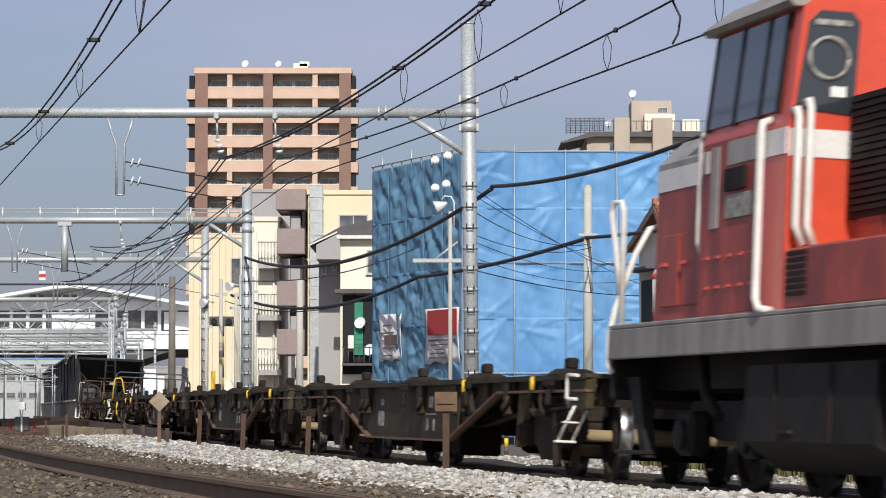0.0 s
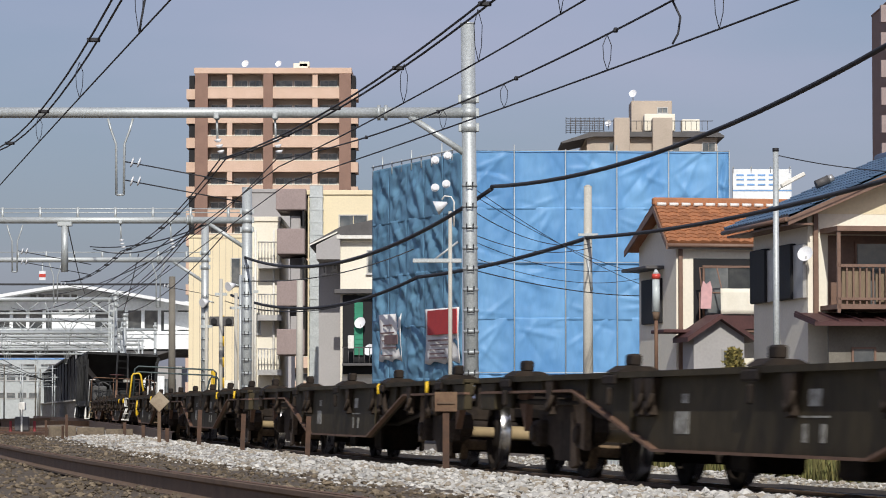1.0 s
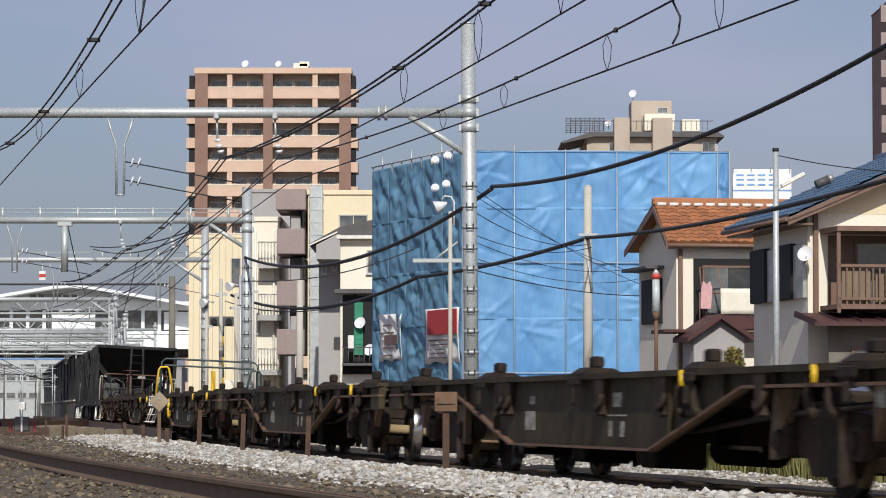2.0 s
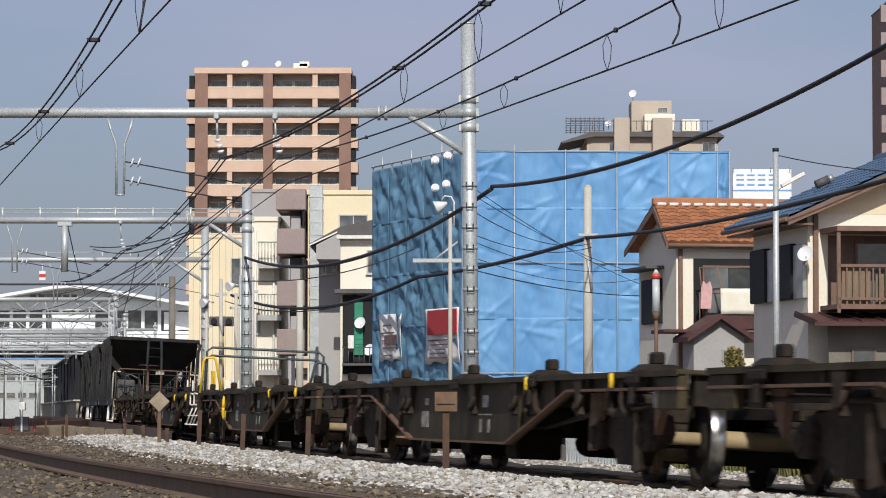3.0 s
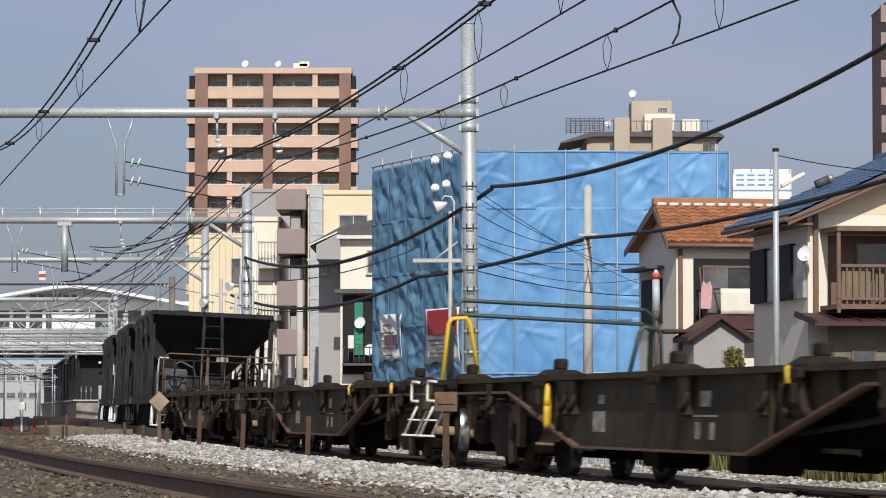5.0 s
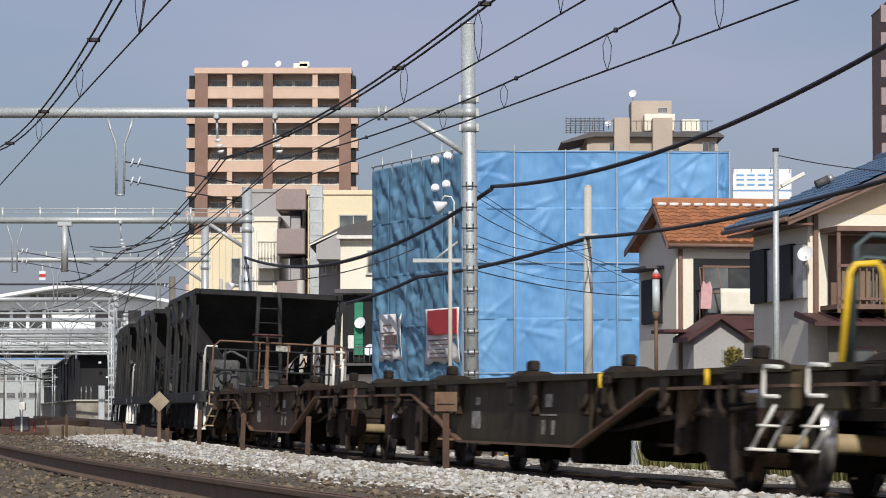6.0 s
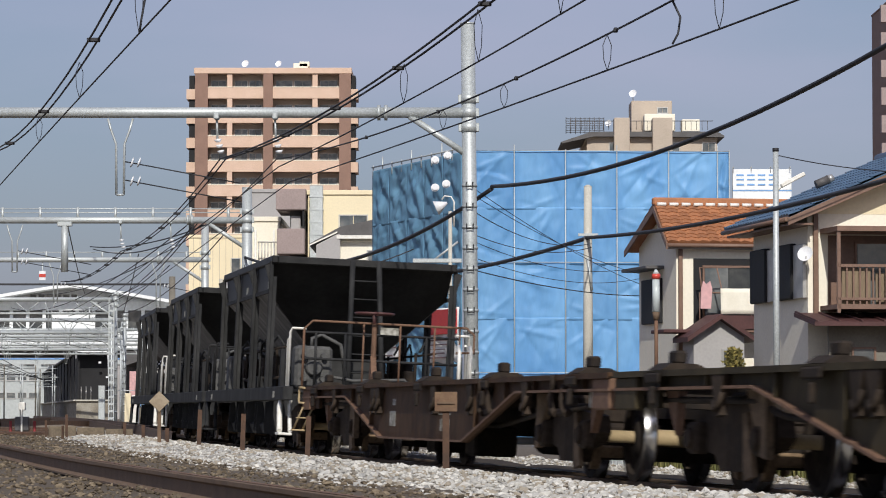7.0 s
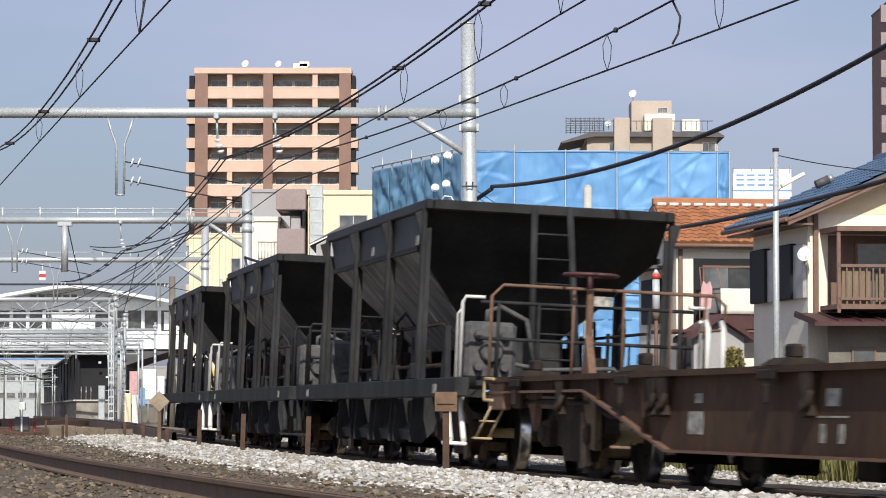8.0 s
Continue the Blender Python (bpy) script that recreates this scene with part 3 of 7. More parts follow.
    # droppers
    def at(a, b, sag, y):
        u = (y - a[1]) / (b[1] - a[1])
        return Vector(a).lerp(Vector(b), u) - Vector((0, 0, 4 * sag * u * (1 - u)))
    pairs = ((((-0.76, 26, 8.02), (-13.1, 88, 7.93), 2.09), ((0.1, 20, 5.11), (-12.8, 86, 5.20), -0.057), (36.2, 41.5, 50.0, 58)),
             (((3.4, 28.0, 6.90), (-4.75, 71, 6.13), 0.65), ((3.3, 29, 5.58), (-3.2, 64, 5.44), 0.12), (33.5, 38.6, 43.5, 49)),
             (((5.2, 27, 6.03), (-3.6, 71, 6.12), 0.55), ((5.2, 27, 4.95), (-3.2, 69, 5.50), 0.06), (37.3, 42.4, 48.5, 53)))
    for up, low, ys in pairs:
        for y in ys:
            p = at(*up, y)
            q = min((at(*low, y + 0.1 * k) for k in range(-60, 61)), key=lambda c: abs(c.x / c.y - p.x / p.y))
            w = thing("dropper", "thin wire loop hanging between two wires", "wire", group="droppers between the wires")
            side = Vector((0.055, 0, 0))
            for k in (-1, 1):
                bm = bmesh.new()
                pipe(bm, [p, p.lerp(q, 0.3) + side * k, p.lerp(q, 0.7) + side * k * 0.8, q], 0.0055, 5)
                part("strand", bm, M["wire"], w)
    # bent jumpers between messenger and contact wire
    for pts in (((2.75, 39.25, 5.60), (2.84, 39.25, 5.41), (2.81, 39.22, 5.21), (2.74, 39.2, 5.08)), ((-3.25, 38.5, 6.66), (-3.50, 38.5, 5.52), (-3.54, 38.5, 5.29), (-3.56, 38.5, 5.14))):
        w = thing("jumper_wire", "bent black jumper wire between two wires", "wire", group="jumpers")
        bm = bmesh.new()
        pipe(bm, pts, 0.014, 6)
        part("strand", bm, M["wire"], w)
    # thick cables along the line
    cable("thick_cable", (9.2, 36, 7.65), (1.05, 71, 5.53), 1.03, 0.042, "thick black insulated cable beside the line", group="thick cables")
    cable("thick_cable", (1.05, 71, 5.48), (-6.75, 112, 5.90), 0.88, 0.05, "thick black insulated cable beside the line", group="thick cables")
    cable("thick_cable", (10.6, 52, 5.51), (4.05, 91.8, 5.51), 0.39, 0.05, "thick black insulated cable beside the line", group="thick cables")
    cable("thick_cable", (4.05, 91.8, 5.51), (-0.86, 112, 5.22), 0.14, 0.06, "thick black insulated cable beside the line", group="thick cables")
    cable("thick_cable", (-0.86, 112, 5.22), (-9.0, 140, 5.58), 0.80, 0.06, "thick black insulated cable beside the line", group="thick cables")
    cable("thin_cable", (0.76, 71, 3.7), (5.75, 96.5, 4.05), 0.12, 0.014, "thin black cable crossing to the house", group="thin cables")
    cable("thin_cable", (0.65, 71, 5.0), (4.1, 91, 5.3), 0.3, 0.01, "thin black cable to the concrete pole", group="thin cables")
    cable("thin_cable", (0.65, 71, 4.5), (4.1, 91, 5.2), 0.25, 0.01, "thin black cable to the concrete pole", group="thin cables")
    for z0, z1, g in ((5.35, 4.7, 0.2), (4.35, 4.9, 0.35), (4.0, 4.55, 0.3), (5.5, 4.4, 0.15)):
        cable("thin_cable", (0.65, 71, z0), (5.75, 96.5, z1), g, 0.008, "thin dark service cable before the blue sheet", group="thin cables")
    cable("thin_cable", (7.7, 76, 6.6), (12.5, 80, 6.5), 0.15, 0.012, "thin black cable to the lamp pole", group="thin cables")
    cable("thin_cable", (-6.7, 112, 5.1), (-1.0, 112.5, 6.2), 0.35, 0.02, "thin black cable beside the portal pole", group="thin cables")
    cable("thin_cable", (-8.6, 130, 5.0), (-3.0, 118, 4.6), 0.4, 0.02, "thin black cable beside the portal pole", group="thin cables")


def poles():
    p = thing("concrete_pole", "weathered beige concrete pole with a steel cross arm", "pole", pose(4.05, 92, 0))
    bm = bmesh.new()
    tube(bm, (0, 0, -0.5), (0, 0, 6.95), 0.155, 0.11, n=14)
    tube(bm, (0, 0, 6.95), (0, 0, 7.0), 0.11, 0.05, n=14)
    part("shaft", bm, M["concrete"], p)
    bm = bmesh.new()
    box(bm, -0.28, 0.28, -0.2, -0.12, 5.55, 5.63, 0.01)
    part("cross_arm", bm, M["galv"], p)
    bm = bmesh.new()
    tube(bm, (-0.02, -0.15, 4.95), (0.1, -0.15, 4.05), 0.04)
    part("conduit", bm, M["galv"], p)
    p = thing("lamp_pole", "slim grey steel lamp pole with a white lamp arm", "pole", pose(7.69, 76, 0))
    bm = bmesh.new()
    tube(bm, (0, 0, -0.5), (0, 0, 6.7), 0.078, 0.066, n=14)
    part("shaft", bm, M["galv"], p)
    bm = bmesh.new()
    tube(bm, (0, 0, 6.68), (0, 0, 6.76), 0.075, n=14)
    part("cap", bm, M["wire"], p)
    bm = bmesh.new()
    box(bm, 0.0, 0.62, -0.09, 0.09, -0.05, 0.05, 0.02, pose(0.12, 0, 5.88, 0, -28, 0))
    tube(bm, (0, 0, 5.75), (0.3, 0, 6.0), 0.02)
    part("lamp_head", bm, M["white_paint"], p)
    p = thing("wooden_signal_pole", "slim pale pole with a cross arm and a white shaded lamp", "pole", pose(0.19, 86, 0))
    bm = bmesh.new()
    tube(bm, (0, 0, -0.5), (0, 0, 5.9), 0.06, 0.05, n=12)
    part("shaft", bm, M["concrete"], p)
    bm = bmesh.new()
    box(bm, -0.98, 0.3, -0.05, 0.05, 4.55, 4.66, 0.01)
    tube(bm, (-0.45, 0, 4.6), (0.2, 0, 5.1), 0.03)
    part("cross_arm", bm, M["galv"], p)
    bm = bmesh.new()
    pipe(bm, [(0.1, 0, 5.5), (0.1, 0, 6.15), (0.02, 0, 6.28), (-0.15, 0, 6.3), (-0.22, 0, 6.2)], 0.02)
    part("lamp_arm", bm, M["white_paint"], p)
    bm = bmesh.new()
    tube(bm, (-0.38, 0, 5.98), (-0.08, 0, 6.12), 0.2, 0.03, n=16)
    part("lamp_shade", bm, M["porcelain"], p)
    p = thing("concrete_pole", "short pale concrete pole before the grey house", "pole", pose(-5.95, 137, 0))
    bm = bmesh.new()
    tube(bm, (0, 0, -0.5), (0, 0, 6.1), 0.17, 0.13, n=14)
    part("shaft", bm, M["concrete"], p)
    for x, y, h in ((-7.6, 121, 5.0), (-7.0, 121, 5.6), (-8.9, 124, 4.4), (-7.95, 118, 5.4)):
        p = thing("wooden_pole", "slim pale pole among the sidings", "pole", pose(x, y, 0), "slim poles")
        bm = bmesh.new()
        tube(bm, (0, 0, -0.5), (0, 0, h), 0.07, 0.06, n=10)
        part("shaft", bm, M["concrete"], p)
        bm = bmesh.new()
        box(bm, -0.22, 0.22, -0.05, 0.05, h - 0.6, h - 0.5)
        part("cross_arm", bm, M["galv"], p)
    # ball insulators on the feeder
    for x, y, z in ((-0.17, 71.0, 6.10), (0.10, 71.0, 6.20), (-0.17, 71.2, 5.52), (0.07, 71.2, 5.60)):
        i = thing("ball_insulator", "white ball insulator on the feeder wire", "insulator", pose(x, y, z), "ball insulators")
        bm = bmesh.new()
        for k in range(3):
            tube(bm, (0, -0.06 + 0.05 * k, 0), (0, -0.03 + 0.05 * k, 0), 0.06 + 0.03 * (k == 1), 0.05 + 0.03 * (k == 1), n=16)
        part("disc", bm, M["porcelain"], i)


# ---------------------------------------------------------------- buildings
def window(parent, x0, x1, z0, z1, y=0.0, panes=2, frame_mat=None, depth=0.12, sill=True):
    """A window set into a front that faces -y at y: dark reveal, frame, panes and sill."""
    fm = frame_mat or M["alu"]
    bm = bmesh.new()
    t = 0.05
    box(bm, x0, x1, y - 0.03, y + depth, z0, z0 + t)
    box(bm, x0, x1, y - 0.03, y + depth, z1 - t, z1)
    box(bm, x0, x0 + t, y - 0.03, y + depth, z0 + t, z1 - t)
    box(bm, x1 - t, x1, y - 0.03, y + depth, z0 + t, z1 - t)
    w = part("window", bm, fm, parent)
    for i in range(panes):
        a = x0 + t + (x1 - x0 - 2 * t) * i / panes
        b = x0 + t + (x1 - x0 - 2 * t) * (i + 1) / panes
        bm = bmesh.new()
        box(bm, a + 0.015, b - 0.015, y - 0.012 + 0.02 * (i % 2), y + 0.012 + 0.02 * (i % 2), z0 + t, z1 - t)
        part("pane", bm, M["glass"], w)
    if sill:
        bm = bmesh.new()
        box(bm, x0 - 0.04, x1 + 0.04, y - 0.09, y, z0 - 0.05, z0)
        part("sill", bm, fm, w)
    return w


def dish(x, y, z, r, label, face=-1, mast=0.0):
    d = thing("satellite_dish", label, "satellite dish", pose(x, y, z), "satellite dishes")
    mast = max(mast, r * 1.1)
    bm = bmesh.new()
    prev = None
    for k in range(5):
        rr = r * k / 4
        ring = [bm.verts.new((rr * math.cos(t), 0.28 * rr * rr / r * face * 1.0, rr * math.sin(t))) for t in (2 * math.pi * i / 18 for i in range(18))] if k else [bm.verts.new((0, 0, 0))]
        if prev:
            for i in range(18):
                if len(prev) == 1:
                    bm.faces.new((prev[0], ring[i], ring[(i + 1) % 18]))
                else:
                    bm.faces.new((prev[i], ring[i], ring[(i + 1) % 18], prev[(i + 1) % 18]))
        prev = ring
    o = part("reflector", bm, M["porcelain"], d, m=pose(0, 0, 0, -20, 0, -25))
    bm = bmesh.new()
    tube(bm, (0, 0.02, 0), (0, 0.3, 0), 0.03)
    tube(bm, (0, 0.28, 0.03), (0, 0.28, -mast), 0.03)
    tube(bm, (0, -0.05, -r), (0, -0.4 * r, -0.2 * r), 0.015)
    part("mount", bm, M["alu"], d)
    return d


def apartment():
    """The tall block: tiled frame, storeys of balconies with windows behind."""
    k = 385
    b = thing("apartment_tower", "pink and brown tiled tall apartment block with balconies", "building", pose(-28.9, k, 0))
    W = 17.9
    bm = bmesh.new()
    box(bm, -0.2, W + 0.2, 1.6, 16, -0.5, 40.4)
    part("wall", bm, M["beige"], b)
    bm = bmesh.new()
    box(bm, -0.3, W + 0.3, -0.2, 16.2, 40.05, 40.75, 0.05)
    part("parapet", bm, M["tile_pink"], b)
    for x0, x1 in ((-0.15, 1.35), (7.85, 8.95), (16.75, W + 0.2)):
        bm = bmesh.new()
        box(bm, x0, x1, -0.25, 1.6, -0.5, 40.05)
        part("pier", bm, M["tile_brown"], b)
    for x0, x1 in ((3.6, 4.2), (13.6, 14.2)):
        bm = bmesh.new()
        box(bm, x0, x1, 0.0, 1.6, -0.5, 40.05)
        part("column", bm, M["tile_pink"], b)
    first = None
    for i in range(13):
        z = 37.2 - 2.87 * i
        for x0, x1 in ((1.35, 7.85), (8.95, 16.75)):
            bm = bmesh.new()
            box(bm, x0, x1, -0.05, 0.15, z - 0.05, z + 1.25)
            box(bm, x0, x1, 0.15, 1.6, z - 0.05, z + 0.12)
            bal = part("balcony", bm, M["tile_pink"], b)
            bm = bmesh.new()
            box(bm, x0, x1, -0.09, 0.19, z + 1.252, z + 1.34)
            part("coping", bm, M["white"], bal)
        for j, (x0, x1) in enumerate(((1.6, 3.4), (4.4, 7.6), (9.2, 13.4), (14.4, 16.5))):
            if j in (1, 2):
                window(b, x0, (x0 + x1) / 2 - 0.1, z + 0.15, z + 2.2, 1.56, 2, sill=False)
                window(b, (x0 + x1) / 2 + 0.1, x1, z + 0.15, z + 2.2, 1.56, 2, sill=False)
            else:
                window(b, x0, x1, z + 0.15, z + 2.2, 1.56, 2, sill=False)
        for x0, x1 in ((-1.25, -0.15), (W + 0.2, W + 1.0)):
            bm = bmesh.new()
            box(bm, x0, x1, 1.0, 5.5, z - 0.05, z + 1.15)
            part("side_balcony", bm, M["tile_pink"], b)
            # solid black box: the shade between side balconies as colour
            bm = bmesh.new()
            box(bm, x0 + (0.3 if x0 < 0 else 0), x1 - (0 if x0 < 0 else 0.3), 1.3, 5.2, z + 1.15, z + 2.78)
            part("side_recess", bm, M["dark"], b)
    for x, r in ((5.7, 0.45), (9.6, 0.4)):
        dish(-28.9 + x, k + 1, 41.3, r, "white satellite dish on the tower roof")
    bm = bmesh.new()
    box(bm, 11.3, 13.0, 1, 2.5, 40.75, 41.4, 0.05)
    box(bm, 12.0, 13.2, 1, 2.5, 41.0, 41.6, 0.05)
    part("roof_tank", bm, M["white"], b)


def sheeted():
    """The building wrapped in blue sheet on scaffolding."""
    b = thing("sheeted_building", "building wrapped in blue mesh sheet on scaffolding", "building")
    A, B, C = Vector((0.72, 110, 0)), Vector((9.62, 110.6, 0)), Vector((-2.47, 119, 0))
    H = 9.38
    bm = bmesh.new()
    box(bm, 1.2, 9.0, 111.2, 118, -0.5, 8.6)
    part("core", bm, M["grey_wall"], b)

    def curtain(p, q, z0, z1, mat, depth, seed, fold):
        d = (q - p)
        nrm = Vector((d.y, -d.x, 0)).normalized()
        bm = bmesh.new()
        nx, nz = 24, 30
        rng = random.Random(int(seed * 100))
        creases = [(rng.uniform(-0.2, 1.2), rng.uniform(0, 1), rng.uniform(0, math.pi), rng.uniform(0.35, 1.0), rng.choice((-1, 1, 1))) for _ in range(7)]
        g = []
        for i in range(nx + 1):
            col = []
            for j in range(nz + 1):
                a, c = i / nx, j / nz
                pt = p + d * a
                w = depth * (0.25 * noise.noise(Vector((a * 1.2 + seed, c * 1.5, seed * 1.7))) + fold * noise.noise(Vector((a * 2.3 + seed, c * 3.4 + 1.2 * a, 3.1))) + 0.4 * fold * noise.noise(Vector((a * 4.5 + seed, c * 6.5 - 1.5 * a, 7.3))))
                for ca, cc, ct, cl, cs in creases:
                    du, dv = (a - ca) * d.length, (c - cc) * (z1 - z0)
                    al, ac = du * math.cos(ct) + dv * math.sin(ct), -du * math.sin(ct) + dv * math.cos(ct)
                    w += cs * 0.05 * math.exp(-(ac / 0.07) ** 2) * math.exp(-(al / (cl * 1.3)) ** 4)
                w *= math.sin(math.pi * a) ** 0.6 * (0.1 + 0.9 * math.sin(math.pi * c) ** 0.5)
                pt = pt + nrm * (0.02 + w + 0.3 * depth)
                col.append(bm.verts.new((pt.x, pt.y, z0 + (z1 - z0) * c)))
            g.append(col)
        for x, y in zip(g, g[1:]):
            for j in range(nz):
                bm.faces.new((x[j], y[j], y[j + 1], x[j + 1])).smooth = True
        o = part("sheet", bm, mat, b)
        s = o.modifiers.new("thickness", "SOLIDIFY")
        s.thickness = 0.012
    xs = [0, 0.187, 0.38, 0.574, 0.77, 0.955, 1.0]
    for i in range(6):
        for k, (z0, z1) in enumerate(((-0.2, 1.95), (1.85, 3.80), (3.70, 5.65), (5.55, 7.5), (7.40, H))):
            curtain(A.lerp(B, xs[i]), A.lerp(B, xs[i + 1]), z0, z1, M["sheet"], 0.12, i * 3.1 + k * 1.7, 0.42)
    for i in range(5):
        for k, (z0, z1) in enumerate(((-0.2, 1.8), (1.70, 3.65), (3.55, 5.5), (5.40, 7.4), (7.30, H - 0.05))):
            curtain(C.lerp(A, i / 5), C.lerp(A, (i + 1) / 5), z0, z1, M["sheet_grey"], 0.20, 40 + i * 2.3 + k * 1.3, 1.0)
    # scaffold pipes between the sheets
    for i, u in enumerate(xs):
        p = A.lerp(B, u)
        bm = bmesh.new()
        tube(bm, (p.x, p.y - 0.12, -0.5), (p.x, p.y - 0.12, H + 0.15 * (i % 2) + 0.05), 0.02, n=8)
        part("scaffold_post", bm, M["galv"], b)
    for i in range(10):
        p = C.lerp(A, i / 9)
        bm = bmesh.new()
        tube(bm, (p.x - 0.05, p.y - 0.1, H - 0.3), (p.x - 0.05, p.y - 0.1, H + 0.15 + 0.25 * (i % 3 == 1)), 0.028, n=8)
        part("scaffold_post", bm, M["galv"], b)
    for z in (1.95, 5.64, H):
        bm = bmesh.new()
        tube(bm, A + Vector((0, -0.14, z)), B + Vector((0, -0.14, z)), 0.013, n=8)
        part("scaffold_rail", bm, M["galv"], b)
    for z in (H + 0.08,):
        bm = bmesh.new()
        tube(bm, C + Vector((-0.1, -0.05, z)), A + Vector((-0.1, -0.05, z)), 0.028, n=8)
        part("scaffold_rail", bm, M["galv"], b)


def banner(x0, x1, y0, y1, z0, z1, red, label):
    """A cloth banner with unreadable print as bars."""
    d = Vector((x1 - x0, y1 - y0, 0))
    L = d.length
    m = Matrix.Translation((x0, y0, 0)) @ pose(0, 0, 0, 0, 0, math.degrees(math.atan2(d.y, d.x)))
    b = thing("banner", label, "banner", m, "banners on the sheet")
    bm = bmesh.new()
    nx = 14
    g = [[bm.verts.new((L * i / nx, 0.05 * math.sin(i * 1.1 + 0.4 * j), z0 + (z1 - z0) * j / 8 - 0.05 * (j == 0) * math.sin(i))) for j in range(9)] for i in range(nx + 1)]
    for a, c in zip(g, g[1:]):
        for j in range(8):
            bm.faces.new((a[j], c[j], c[j + 1], a[j + 1])).smooth = True
    o = part("cloth", bm, M["banner_white"], b)
    o.modifiers.new("thickness", "SOLIDIFY").thickness = 0.01
    if red:
        bm = bmesh.new()
        box(bm, 0.15 * L, 0.98 * L, -0.09, -0.065, z0 + 0.52 * (z1 - z0), z0 + 0.97 * (z1 - z0))
        part("red_panel", bm, M["banner_red"], o)
    rng = random.Random(int(x0 * 100))
    for k in range(5):
        z = z0 + (z1 - z0) * (0.08 + 0.08 * k if red else 0.1 + 0.16 * k)
        a = rng.uniform(0.12, 0.3)
        bm = bmesh.new()
        box(bm, a * L, rng.uniform(0.6, 0.9) * L, -0.085, -0.062, z, z + rng.uniform(0.02, 0.06))
        part("print_bar", bm, M["ink"], o)
    if not red:
        bm = bmesh.new()
        box(bm, 0.35 * L, 0.9 * L, -0.089, -0.06, z0 + 0.35 * (z1 - z0), z0 + 0.55 * (z1 - z0))
        part("picture_bar", bm, M["ink"], o)


def shell(parent, w, d, h, mat, name="wall", z0=-0.5):
    """Four walls of a house, 0.15 thick, in the parent's space: near-left corner at the origin, x along the front, y to the back."""
    for x0, x1, y0, y1 in ((0, w, 0, 0.15), (0, w, d - 0.15, d), (0, 0.15, 0.15, d - 0.15), (w - 0.15, w, 0.15, d - 0.15)):
        bm = bmesh.new()
        box(bm, x0, x1, y0, y1, z0, h)
        part(name, bm, mat, parent)


def tiled_slope(parent, a, b, c, d, mat, cols, rows, name="roof_tiles"):
    """A roof slope between the eave a-b and the ridge d-c, of rows of curved tiles."""
    a, b, c, d = (Vector(p) for p in (a, b, c, d))
    nrm = (b - a).cross(d - a).normalized()
    if nrm.z < 0:
        nrm = -nrm
    bm = bmesh.new()
    for f in ([a, b, c, d],):
        lo = [bm.verts.new(p - nrm * 0.06) for p in f]
        hi = [bm.verts.new(p) for p in f]
        bm.faces.new(lo[::-1])
        bm.faces.new(hi)
        for i in range(4):
            bm.faces.new((lo[i], lo[(i + 1) % 4], hi[(i + 1) % 4], hi[i]))
    slope = part("roof_slope", bm, mat, parent)
    bm = bmesh.new()
    for r in range(rows):
        for k in range(cols):
            u0, u1, v0, v1 = k / cols, (k + 1) / cols, r / rows, (r + 1.15) / rows

            def at(u, v, lift):
                v = min(v, 1)
                return a.lerp(b, u).lerp(d.lerp(c, u), v) + nrm * lift
            q = []
            for u, l in ((u0, 0.03), (u0 + (u1 - u0) * 0.3, 0.075), (u0 + (u1 - u0) * 0.6, 0.06), (u1, 0.03)):
                q.append((bm.verts.new(at(u, v0, l + 0.03)), bm.verts.new(at(u, v1, l)), bm.verts.new(at(u, v0, 0.0))))
            for s, t in zip(q, q[1:]):
                bm.faces.new((s[0], t[0], t[1], s[1]))
                bm.faces.new((s[2], t[2], t[0], s[0]))
    o = part(name, bm, mat, slope)
    o["kind"] = "stuff"
    return slope


